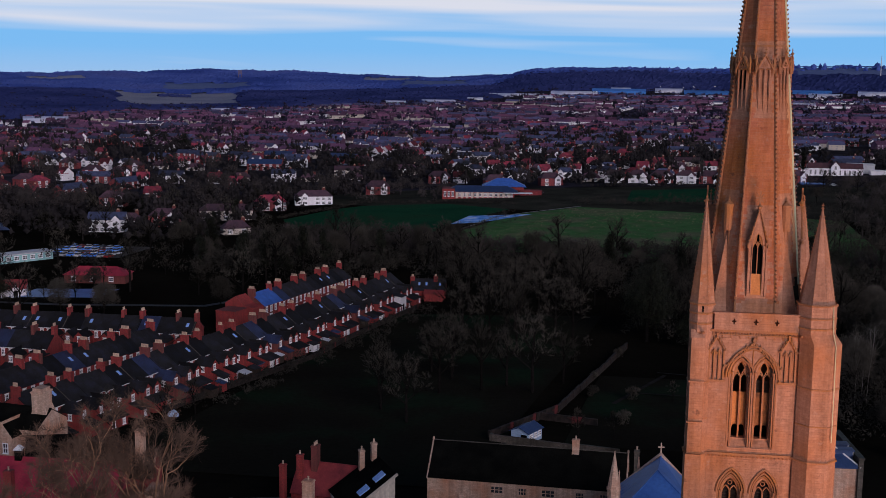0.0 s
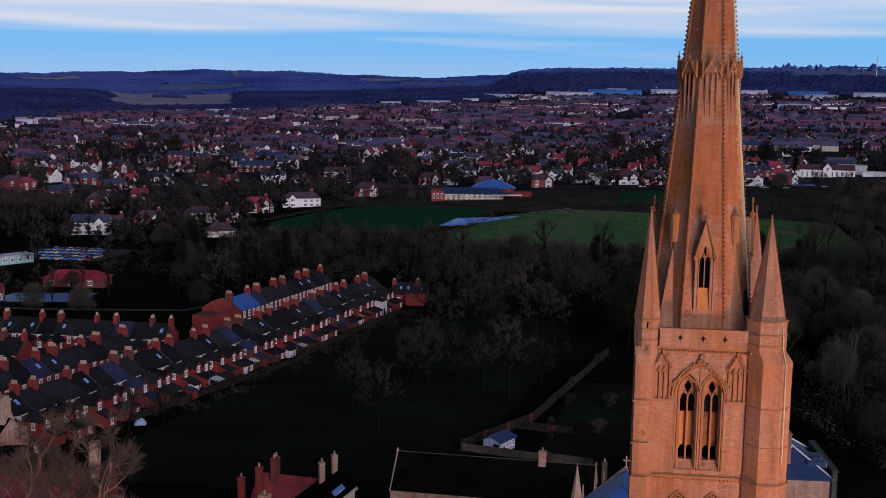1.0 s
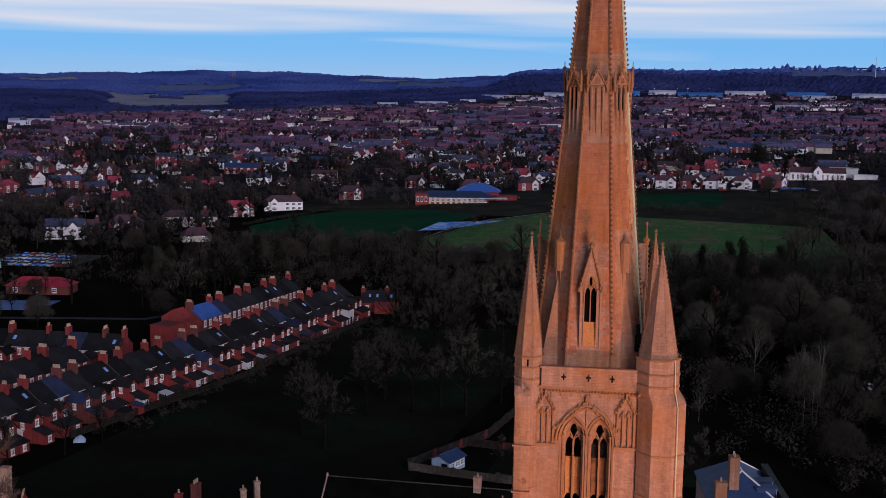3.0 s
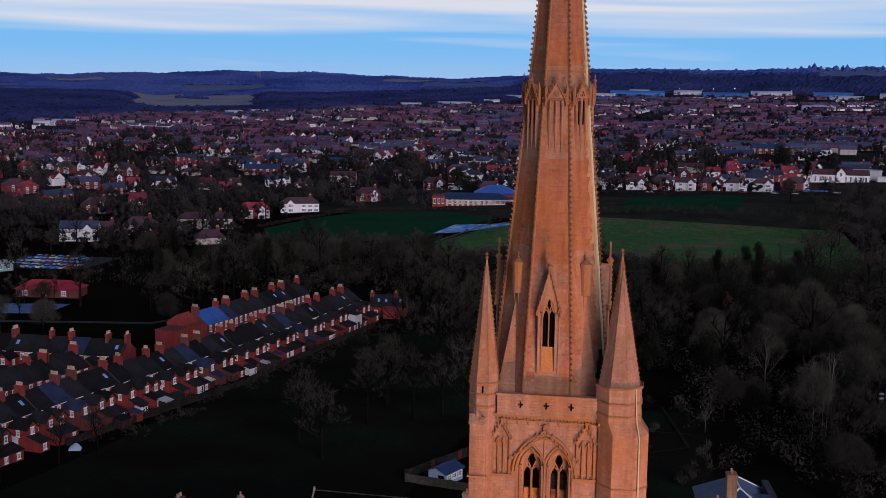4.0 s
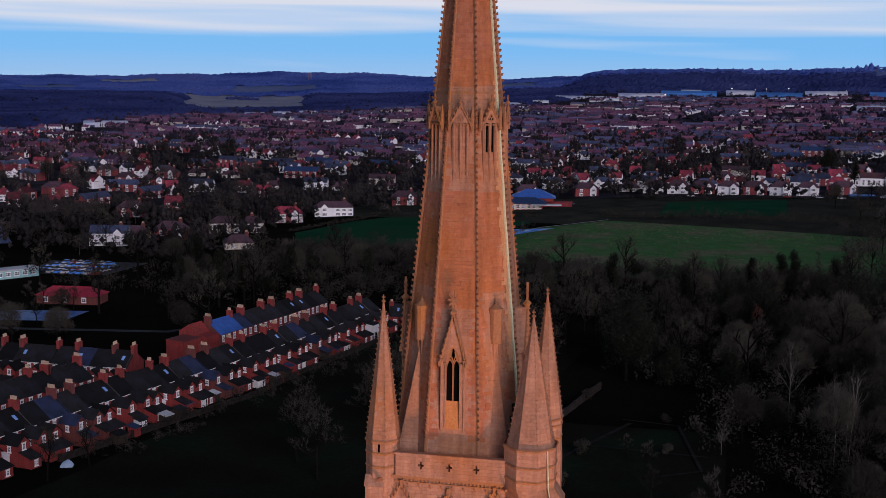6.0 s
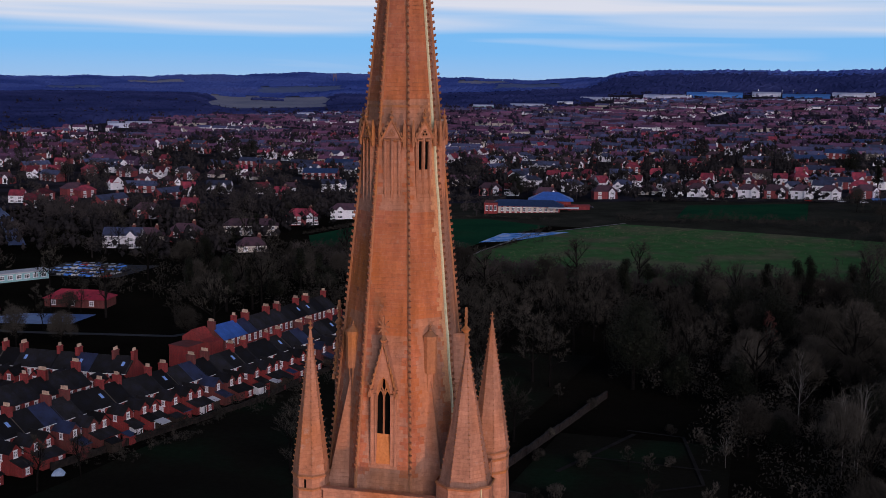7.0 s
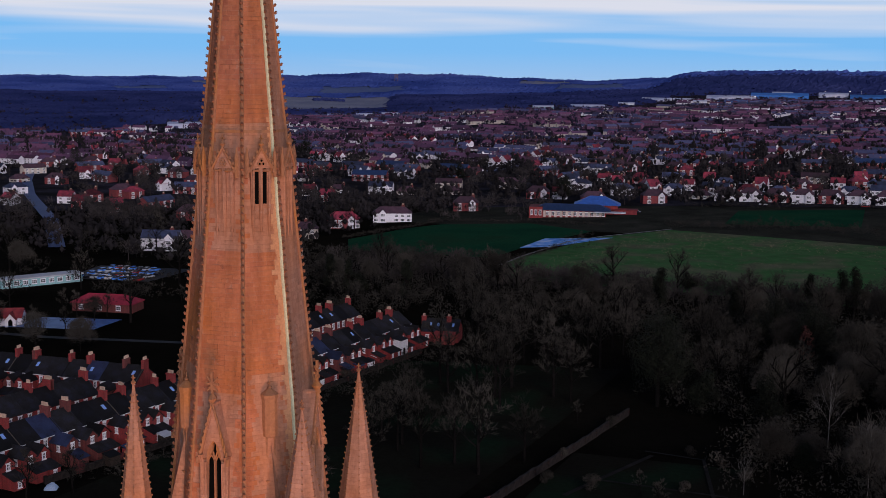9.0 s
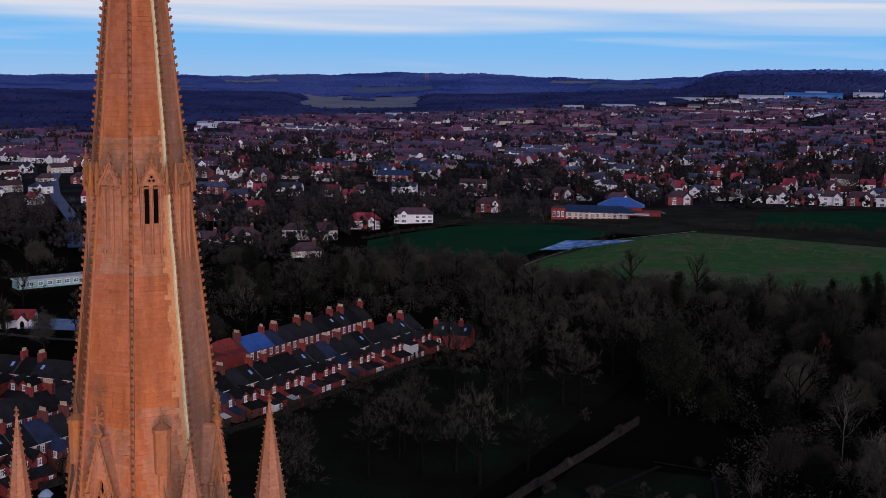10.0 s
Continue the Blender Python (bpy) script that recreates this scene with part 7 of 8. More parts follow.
def hill_tower():
    az, r = -18.45, 3760
    x, y = r * math.sin(radians(az)), -70 + r * math.cos(radians(az))
    t = thing("hilltop_arch", "tall brick arch tower on a wooded hill", "tower", pose(x, y, height(x, y), 0, 0, 18))
    part("wall", Shape().prism([(-6, -5), (-3, -5), *[(x, z + 8) for x, z in arch(0, 3.0, 6, 3.2)], (3, -5), (6, -5), (6, 27), (-6, 27)], -4, 4).box(-6.6, 6.6, -4.6, 4.6, 27, 28.6), HILL_BRICK, t, "weathered brown brick arch with haze blue in its colour")
    m = thing("radio_mast", "thin lattice radio mast on the ridge", "mast", pose(640, 2890, height(640, 2890)))
    part("pole", Shape().frustum(0, 0, 0, 1.4, 58, 0.5, 6), METAL_WHITE, m)


hill_tower()
for az, r in ((2.1, 2760), (3.2, 2760), (3.7, 2770), (4.7, 2790), (7.3, 2720), (-1.0, 2600)):
    x, y = r * math.sin(radians(az)), -70 + r * math.cos(radians(az))
    t = thing("yard_floodlight", "tall lit floodlight in a factory yard", "lamp", pose(x, y, height(x, y)), "factory yard lights")
    part("pole", Shape().frustum(0, 0, -2, 0.25, 11, 0.15, 6), METAL_WHITE, t)
    part("lamp_head", Shape().box(-0.7, 0.7, -0.6, 0.2, 10.8, 11.6), LAMPGLOW, t)
copy_thing(CARS[1], pose(61.4, 186.3, height(61.4, 186.3) + 0.1, 0, 0, 35))
# ---- trees ----
def ribbon(s, p, q, w):
    d = (q - p).normalized()
    side = d.orthogonal().normalized()
    side.rotate(Matrix.Rotation(random.uniform(0, 6.28), 3, d))
    side *= w / 2
    s.add([p - side, p + side, q + side * 0.3, q - side * 0.3], [(0, 1, 2, 3)])


def bare_tree(h, spread, limbs=7, subs=5, thin=1.0, twigs=8, start=0.28, lift=0.75, curl=0.13, droop=0.22):
    """Trunk and limbs in one shape, the twigs in another."""
    wood, fine = Shape(), Shape()
    top = Vector((random.uniform(-0.6, 0.6), random.uniform(-0.6, 0.6), h * 0.62))
    r = h * 0.019 * thin
    mid = Vector((top.x * 0.3 + random.uniform(-0.2, 0.2), top.y * 0.3, h * 0.3))
    wood.tube((0, 0, -0.6), mid, r * 1.25, r, 7)
    wood.tube(mid, top, r, r * 0.5, 7)

    def grow(p, d, l, rad, level):
        bend = Vector((random.gauss(0, curl), random.gauss(0, curl), 0.10))
        m = p + d * l * 0.5
        d2 = (d + bend).normalized()
        q = m + d2 * l * 0.5
        if level < 3:
            wood.tube(p, m, rad, rad * 0.8, 4 if level < 2 else 3)
            wood.tube(m, q, rad * 0.8, rad * 0.5, 4 if level < 2 else 3)
        else:
            ribbon(wood, p, q, rad * 1.4)
        if level >= 3:
            for _ in range(twigs):
                u = random.uniform(0.2, 1.0)
                a = p.lerp(q, u)
                dd = (d2 + Vector((random.gauss(0, 0.6), random.gauss(0, 0.6), random.gauss(0.15, 0.45)))).normalized()
                ribbon(fine, a, a + dd * h * random.uniform(0.03, 0.08), 0.065)
            return
        for i in range(subs - (level == 2)):
            u = random.uniform(0.35, 1.0)
            a = p.lerp(m, u * 2) if u < 0.5 else m.lerp(q, u * 2 - 1)
            dd = (d2 * 0.8 + Vector((random.gauss(0, 0.55), random.gauss(0, 0.55), random.gauss(droop, 0.3)))).normalized()
            grow(a, dd, l * random.uniform(0.45, 0.65), rad * 0.5, level + 1)

    for i in range(limbs):
        u = start + (0.62 - start) * i / (limbs - 1)
        a = Vector((top.x * u, top.y * u, h * u))
        ang = i * 2.4 + random.uniform(-0.5, 0.5)
        out = spread * (1.0 - 0.5 * i / limbs)
        d = Vector((math.cos(ang) * out, math.sin(ang) * out, lift + 0.5 * i / limbs)).normalized()
        grow(a, d, h * random.uniform(0.24, 0.34), r * 0.55, 1)
    grow(top, Vector((0, 0, 1)), h * 0.24, r * 0.45, 1)
    return wood, fine


def veteran_tree(h, stems):
    """A wide old tree: wandering limbs that fork again and again into a haze of twigs."""
    wood, fine = Shape(), Shape()

    def limb(p, d, l, rad, level):
        n = 6
        for i in range(n):
            d = (d + Vector((random.gauss(0, 0.24), random.gauss(0, 0.24), random.gauss(0.05, 0.16)))).normalized()
            q = p + d * (l / n)
            r2 = rad * 0.93
            wood.tube(p, q, rad, r2, 6 if level < 1 else 3)
            p, rad = q, r2
            if level < 4 and i > (1 if level else 0):
                for _ in range(1 if level < 2 or random.random() < 0.7 else 0):
                    side = Vector((random.gauss(0, 1), random.gauss(0, 1), random.gauss(0.15, 0.5))).normalized()
                    limb(p, (d * 0.75 + side * 0.75).normalized(), l * random.uniform(0.42, 0.62), rad * 0.58, level + 1)
            if level >= 3:
                for _ in range(7):
                    dd = (d + Vector((random.gauss(0, 0.7), random.gauss(0, 0.7), random.gauss(0.2, 0.45)))).normalized()
                    e = p + dd * random.uniform(0.4, 1.1)
                    ribbon(fine, p, e, 0.03)

    wood.tube((0, 0, -0.6), (0, 0, h * 0.2), h * 0.026, h * 0.022, 8)
    for i in range(stems):
        a = math.tau * i / stems + random.uniform(-0.3, 0.3)
        out = random.uniform(0.55, 1.15)
        limb(Vector((0, 0, h * random.uniform(0.16, 0.21))), Vector((math.cos(a) * out, math.sin(a) * out, 1.0)).normalized(), h * random.uniform(0.42, 0.52), h * 0.0135, 0)
    return wood, fine


def leafy(h, w, n=2600, size=0.34, lumps=14):
    """An evergreen crown of small leaves in uneven lumps."""
    wood, fine = Shape(), Shape()
    wood.tube((0, 0, -0.5), (0, 0, h * 0.7), h * 0.025, h * 0.012, 7)
    balls = []
    for i in range(lumps):
        u = random.random()
        a = random.uniform(0, 6.28)
        rr = w * 0.62 * math.sqrt(random.random()) * (1.1 - u * 0.6)
        c = Vector((math.cos(a) * rr, math.sin(a) * rr, h * (0.3 + 0.55 * u)))
        balls.append((c, w * random.uniform(0.28, 0.45)))
        wood.tube((0, 0, h * 0.3), c, h * 0.010, h * 0.004, 4)
    for _ in range(n):
        c, r = random.choice(balls)
        v = Vector((random.gauss(0, 1), random.gauss(0, 1), random.gauss(0, 0.9))).normalized()
        p = c + v * r * random.uniform(0.75, 1.08)
        s1 = v.orthogonal().normalized()
        s1.rotate(Matrix.Rotation(random.uniform(0, 6.28), 3, v))
        s2 = v.cross(s1) + v * random.uniform(-0.8, 0.8)
        k = size * random.uniform(0.6, 1.3)
        fine.add([p - s1 * k, p + s2 * k * 0.5, p + s1 * k, p - s2 * k * 0.5], [(0, 1, 2, 3)])
    return wood, fine


def hazy_tree(h, w, n, lumps=20):
    """A winter crown of countless fine twigs, soft and rounded from afar."""
    wood, fine = Shape(), Shape()
    wood.tube((0, 0, -0.6), (0, 0, h * 0.35), h * 0.02, h * 0.016, 7)
    balls = []
    for i in range(lumps):
        a, u = i * 2.4 + random.uniform(-0.4, 0.4), (i + 0.5) / lumps
        rr = w * 0.72 * math.sqrt(1 - u * 0.85) * random.uniform(0.35, 1.15)
        c = Vector((math.cos(a) * rr, math.sin(a) * rr, h * (0.42 + 0.42 * u)))
        balls.append((c, w * random.uniform(0.22, 0.40)))
        knee = Vector((c.x * 0.35, c.y * 0.35, h * 0.36 + (c.z - h * 0.36) * 0.4))
        wood.tube((0, 0, h * 0.3), knee, h * 0.010, h * 0.007, 4)
        wood.tube(knee, c, h * 0.007, h * 0.003, 4)
    for _ in range(n):
        c, r = random.choice(balls)
        v = Vector((random.gauss(0, 1), random.gauss(0, 1), random.gauss(0.35, 0.8))).normalized()
        p = c + v * r * random.uniform(0.35, 0.95)
        d = (v + Vector((random.gauss(0, 0.5), random.gauss(0, 0.5), random.gauss(0.4, 0.4)))).normalized()
        ribbon(fine, p, p + d * random.uniform(0.5, 1.2), 0.05)
    return wood, fine


TREES = {}


def tree_kind(key, maker, wood_mat, fine_mat, label, crown):
    wood, fine = maker
    TREES[key] = (wood.mesh("trunk", wood_mat), fine.mesh(crown, fine_mat), label, crown)


random.seed(11)
for i in range(5):
    tree_kind("bare%d" % i, bare_tree(15 + i, 0.75 + 0.12 * i, 7, 5, 1.0, 8), BARK, TWIG, "bare winter tree with fine dark twigs", "crown")
tree_kind("slim", bare_tree(16, 0.38, 7, 4, 0.7, 7, 0.35), BARK, TWIG, "slim bare tree in a winter wood", "crown")
tree_kind("birch", bare_tree(17, 0.25, 6, 3, 0.24, 4, 0.45), BARK_BIRCH, TWIG, "slender white-barked birch without leaves", "crown")
tree_kind("pale", bare_tree(14, 0.7, 7, 5, 0.36, 4), BARK_BIRCH, TWIG, "pale-limbed bare tree among dark woods", "crown")
tree_kind("great", veteran_tree(24, 7), BARK_WARM, TWIG_WARM, "great bare churchyard tree with floodlight orange painted into its limbs", "crown")
tree_kind("fir", leafy(19, 3.6, 4200, 0.20, 40), BARK, LEAF, "tall dark evergreen in the park", "crown")
tree_kind("cypress", leafy(15, 2.4, 1500, 0.26, 36), BARK, LEAF, "narrow dark cypress among bare trees", "crown")
tree_kind("oak", leafy(20, 9.5, 11000, 0.20, 30), BARK, LEAF, "broad dark evergreen oak", "crown")
tree_kind("holly", leafy(11, 5.0, 4200, 0.18, 14), BARK, LEAF, "rounded dark evergreen tree", "crown")
tree_kind("russet", leafy(13, 2.6, 800, 0.22, 24), BARK, RUSSET, "slim tree still holding russet leaves", "crown")
tree_kind("shrub", leafy(4.5, 3.6, 900, 0.24, 9), BARK, TWIG, "bare brown shrub beside a field", "crown")
for i in range(3):
    tree_kind("haze%d" % i, hazy_tree(11 + 2.5 * i, 5.4 + 0.9 * i, 8000), BARK, (TWIG_SOFT, TWIG_SOFT, TWIG)[i], "rounded winter tree with a haze of grey-brown twigs", "crown")
tree_kind("small", bare_tree(9, 0.8, 6, 4, 0.9, 9), BARK, TWIG, "small bare garden tree", "crown")


def tree(key, x, y, k=1.0, sink=0.0):
    trunk, crown, label, cname = TREES[key]
    at = pose(x, y, height(x, y) - sink, 0, 0, random.uniform(0, 360)) @ Matrix.Diagonal((k, k, k * random.uniform(0.92, 1.1), 1))
    t = thing("tree" if key != "shrub" else "shrub", label, "tree" if key != "shrub" else "shrub", at, "trees round the fields")
    part("trunk", trunk, None, t)
    part(cname, crown, None, t)
    return t


def wood(n, x0, x1, y0, y1, keys, lo=0.8, hi=1.2, gap=3.5, avoid=()):
    done = []
    for _ in range(n * 12):
        if len(done) >= n:
            break
        x, y = random.uniform(x0, x1), random.uniform(y0, y1)
        if any(a < x < b and c < y < d for a, b, c, d in avoid):
            continue
        if all((x - a) ** 2 + (y - b) ** 2 > gap * gap for a, b in done) and clear(x, y, 0.0, 0.5):
            done.append((x, y))
            tree(random.choice(keys), x, y, random.uniform(lo, hi))


BARE = ["bare%d" % i for i in range(5)]
tree("great", -61.5, 15.0, 1.15)
tree("great", -56.5, 24.0, 0.55)
tree("small", -92.0, 104.0, 1.0)
tree("small", -88.5, 112.0, 0.9)
tree("bare1", -96.0, 92.0, 0.6)
for x, y, k in ((-37, 145, 0.95), (-26, 145, 1.0), (-32, 150, 0.85), (-45, 158, 0.9), (-20, 156, 0.8), (-33, 190, 1.0), (-24, 205, 1.0), (-41, 200, 0.9), (-30, 228, 1.05), (-18, 236, 1.0)):
    tree(random.choice(BARE), x, y, k)
for x, y in ((40.8, 149.6), (43.8, 152.6)):
    tree("birch", x, y, random.uniform(0.9, 1.1))
tree("pale", 35.7, 186.3, 1.0)
tree("pale", 44, 158, 0.85)
for x, y in ((-184, 247), (-170, 249), (-177, 244), (-176, 222), (-167, 224), (-190, 219)):
    tree("small", x, y, 0.9)
tree("pale", 20.6, 150.0, 0.5)
tree("oak", -0.3, 205.1, 1.05)
tree("oak", 60, 205, 0.8)
tree("oak", 48, 168, 0.75)
tree("holly", 24, 190, 1.1)
tree("holly", 10, 200, 1.0)
tree("russet", 31.9, 246.6, 1.15)
for x, y in ((34, 322), (44, 329), (47, 318), (61, 327), (-10, 300), (-128, 262), (-122, 268), (-152, 300)):
    tree("fir", x, y, random.uniform(0.75, 1.05))
for x, y in ((13, 285), (-118, 300), (-110, 296), (-146, 274), (-150, 282), (66, 340), (-88, 290)):
    tree("cypress", x, y, random.uniform(0.9, 1.2))
MIX = BARE + ["slim", "slim", "holly", "small"]
wood(26, 22, 120, 112, 330, MIX + ["oak", "holly"], 0.7, 1.15, 7)
wood(16, 2, 24, 205, 330, MIX, 0.7, 1.0, 5)
wood(24, -150, 20, 268, 352, MIX + ["holly"], 0.6, 1.0, 5)
wood(18, -60, -6, 200, 275, BARE + ["slim"], 0.7, 1.0, 6)
wood(18, -250, -116, 186, 330, BARE + ["small", "holly"], 0.6, 1.0, 6, ((-235, -186, 222, 250), (-228, -184, 300, 340), (-190, -160, 250, 268), (-240, -205, 270, 310)))
wood(8, -60, -44, 115, 185, BARE, 0.5, 0.9, 8)
wood(10, -260, -160, 335, 480, BARE + ["holly", "small", "fir"], 0.6, 0.95, 6, ((-165, -60, 400, 530),))
wood(12, 72, 190, 340, 560, BARE + ["slim", "holly"], 0.6, 0.9, 7)
wood(14, 15, 130, 100, 125, ["small", "shrub", "holly"], 0.7, 1.1, 5)
wood(16, -16, 22, 108, 190, ["shrub", "small"], 0.4, 0.8, 6)


HAZE = ["haze0", "haze1", "haze2"]
wood(26, 40, 130, 112, 335, HAZE, 0.7, 1.15, 8)
wood(17, 24, 66, 150, 262, HAZE, 0.75, 1.1, 8)
wood(26, -150, 60, 276, 340, HAZE, 0.55, 0.95, 7)
wood(9, -245, -116, 190, 330, HAZE, 0.6, 1.0, 8, ((-235, -186, 222, 250), (-228, -184, 300, 340), (-190, -160, 250, 268), (-240, -205, 270, 310)))
wood(10, 75, 185, 345, 560, HAZE, 0.6, 0.95, 8)


OCTA = np.array(((1, 0, 0), (0, 1, 0), (-1, 0, 0), (0, -1, 0), (0, 0, 1), (0, 0, -1)), dtype=float)
OCTA_FACES = np.array(((0, 1, 4), (1, 2, 4), (2, 3, 4), (3, 0, 4), (1, 0, 5), (2, 1, 5), (3, 2, 5), (0, 3, 5)))


def crowd(name, label, category, spots, mat, per=150, size=0.55, core=True):
    """Trees or bushes past counting, as one object: spots are x, y, width, height."""
    rnd = np.random.default_rng(3)
    blocks, cores = [], []
    for x, y, w, h in spots:
        z = height(x, y)
        lumps = rnd.normal(0, 1, (7, 3)) * (w * 0.3, w * 0.3, h * 0.16) + (x, y, z + h * 0.58)
        n = int(per * max(0.5, w * h / 60))
        v = rnd.normal(0, 1, (n, 3))
        v /= np.linalg.norm(v, axis=1, keepdims=True)
        c = lumps[rnd.integers(0, 7, n)] + v * (w * 0.24, w * 0.24, h * 0.24) * rnd.uniform(0.5, 1.1, (n, 1))
        c[:, 2] = np.maximum(c[:, 2], z + 0.1)
        a = rnd.normal(0, 1, (n, 3))
        a -= v * (a * v).sum(1, keepdims=True) * 0.6
        a /= np.linalg.norm(a, axis=1, keepdims=True)
        b = np.cross(v, a)
        k = size * rnd.uniform(0.5, 1.4, (n, 1)) * min(1.6, 0.5 + h / 12)
        if not core:
            lumps = lumps[:0]
        # solid boughs inside each clump
        hub = lumps[:5, None, :] + OCTA[None] * rnd.uniform(0.10, 0.22, (len(lumps[:5]), 6, 1)) * (w, w, h)
        hub[:, :, 2] = np.maximum(hub[:, :, 2], z)
        cores.append(hub[:, OCTA_FACES].reshape(-1, 3))
        blocks.append(np.stack((c - a * k, c + b * k * 0.45, c + a * k, c - b * k * 0.45), 1).reshape(-1, 3))
    co = np.concatenate(blocks + cores).astype(np.float32)
    nq, nt = sum(len(q) for q in blocks), sum(len(q) for q in cores)
    me = bpy.data.meshes.new(name)
    me.vertices.add(len(co))
    me.vertices.foreach_set("co", co.ravel())
    me.loops.add(len(co))
    me.loops.foreach_set("vertex_index", np.arange(len(co), dtype=np.int32))
    me.polygons.add(nq // 4 + nt // 3)
    me.polygons.foreach_set("loop_start", np.concatenate((np.arange(0, nq, 4), np.arange(nq, nq + nt, 3))).astype(np.int32))
    me.update(calc_edges=True)
    me.materials.append(mat)
    tagged(new(name, me), label, category, kind="stuff")


hedge = [(-164 + 80 * i / 50, 397 - 4 * math.sin(i * 0.27), 4.5, random.uniform(2.5, 4.5)) for i in range(51)]
hedge += [(-150 + 90 * i / 45, 516 - 22 * max(0.0, i / 45 - 0.6) + random.uniform(-1, 1), 3.0, random.uniform(1.5, 2.6)) for i in range(46)]
hedge += [(-168 + 24 * i / 40, 440 + 72 * i / 40, 3.0, random.uniform(1.5, 2.6)) for i in range(41)]
hedge += [(-28 + 150 * i / 80, 504 - 30 * (i / 80) ** 1.5 + random.uniform(-4, 4), 6, random.uniform(3, 7)) for i in range(81)]
hedge += [(-86 + 20 * i / 25, 364 + 66 * i / 25, 3.5, random.uniform(2, 3.5)) for i in range(26)]
hedge += [(97 + random.uniform(-12, 5), 330 + 128 * i / 40, random.uniform(5, 9), random.uniform(4, 9)) for i in range(41)]
hedge += [(-62 + random.uniform(-5, 8), 440 + random.uniform(-12, 18), 5, random.uniform(3, 6)) for i in range(7)]
hedge += [(-24 + 130 * i / 45, 592 + random.uniform(-3, 3), 4.5, random.uniform(2.5, 5)) for i in range(46)]
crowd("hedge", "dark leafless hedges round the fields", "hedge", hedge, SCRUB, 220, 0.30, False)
scrub = [(random.uniform(-150, 90), random.uniform(262, 372), random.uniform(5, 11), random.uniform(5, 11)) for _ in range(340)]
scrub += [(random.uniform(18, 130), random.uniform(118, 330), random.uniform(5, 11), random.uniform(4, 10)) for _ in range(290)]
scrub += [(random.uniform(-4, 20), random.uniform(196, 330), random.uniform(5, 9), random.uniform(4, 9)) for _ in range(40)]
scrub += [(random.uniform(-250, -118), random.uniform(266, 390), random.uniform(4, 9), random.uniform(4, 9)) for _ in range(60)]
scrub += [(random.uniform(75, 190), random.uniform(335, 560), random.uniform(5, 11), random.uniform(5, 11)) for _ in range(110)]
scrub = [p for p in scrub if not (-228 < p[0] < -184 and 298 < p[1] < 342 or -86 < p[0] < 60 and p[1] > 350)]
scrub += [(-92 + 27 * i / 60 + random.uniform(0, 7), 118 + 118 * i / 60, random.uniform(2, 5), random.uniform(1.5, 5)) for i in range(61)]
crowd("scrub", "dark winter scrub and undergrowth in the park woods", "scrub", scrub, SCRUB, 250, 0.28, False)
tufts = []
for _ in range(3600):
    x = random.uniform(-84, 92)
    y = random.uniform(352, 494)
    if x > -84 + (y - 358) * 0.4 and y < 492 - max(0.0, x + 26) * 0.33 and (random.random() < 0.25 or y > 440 or x < -40):
        tufts.append((x, y, random.uniform(0.8, 2.4), random.uniform(0.35, 0.9)))
rushes = [(x + random.uniform(-3, 3), y + random.uniform(-3, 3), w * 1.4, h) for x, y, w, h in tufts[::4]]
crowd("rushes", "dark rush clumps in a rough meadow", "grass", rushes, RUSH, 14, 0.25, False)
edge_scrub = []
for i in range(90):
    x = random.uniform(-90, 98)
    edge_scrub.append((x, 356 - 22 * (x + 84) / 180 + random.gauss(0, 6), random.uniform(5, 10), random.uniform(2.5, 6.5)))
crowd("grass_tufts", "pale dead grass tufts in a rough meadow", "grass", tufts, TUSSOCK, 16, 0.32, False)
town = []
for x, y, r in PLACED:
    # trees and tall hedges in the front gardens
    d = math.hypot(x, y + 70)
    if d > 1500 or y < 370 or -130 < x < 110 and y < 700:
        continue
    for _ in range(random.choices((0, 1, 2, 3), (4, 4, 3, 1))[0]):
        off = random.uniform(6, 13)
        if road_west(x, y - 10):
            continue
        town.append((x - x / d * off + random.uniform(-r, r), y - (y + 70) / d * off + random.uniform(-2, 2), random.uniform(4, 8), random.uniform(3, 7.5)))
for _ in range(14000):
    dist, az = 560 + 900 * random.random() ** 0.9, random.uniform(-43, 16)
    x, y = dist * math.sin(radians(az)), -70 + dist * math.cos(radians(az))
    if (-165 < x < 95 and y < 598) or (80 < x < 175 and y < 690) or len(town) > 2700:
        continue
    if road_west(x, y) or x < -300 and y < 850 and random.random() < 0.5:
        continue
    if clear(x, y, -1.0) and math.sin(x * 0.013 + 2) + math.sin(y * 0.011 + x * 0.004) + random.uniform(-1, 1) > -0.9:
        town.append((x, y, random.uniform(5, 11), random.uniform(6, 13)))
for _ in range(420):
    # belts of trees round the sports field and along the near streets
    x, y = random.uniform(-330, -150), random.uniform(345, 620)
    if clear(x, y, 0.0) and not (-172 < x < -60 and 398 < y < 515) and not (x > -165 and y < 400):
        town.append((x, y, random.uniform(5, 10), random.uniform(5, 12)))
crowd("town_trees", "dark garden trees and shrubs among the town houses", "trees", town, TOWN_TWIG, 52, 0.5)
wood(12, -480, 230, 600, 980, BARE + ["holly", "fir", "oak"], 0.7, 1.1, 10)
wood(8, -300, -160, 350, 600, BARE + ["holly", "oak"], 0.6, 1.0, 8, ((-172, -60, 398, 515),))


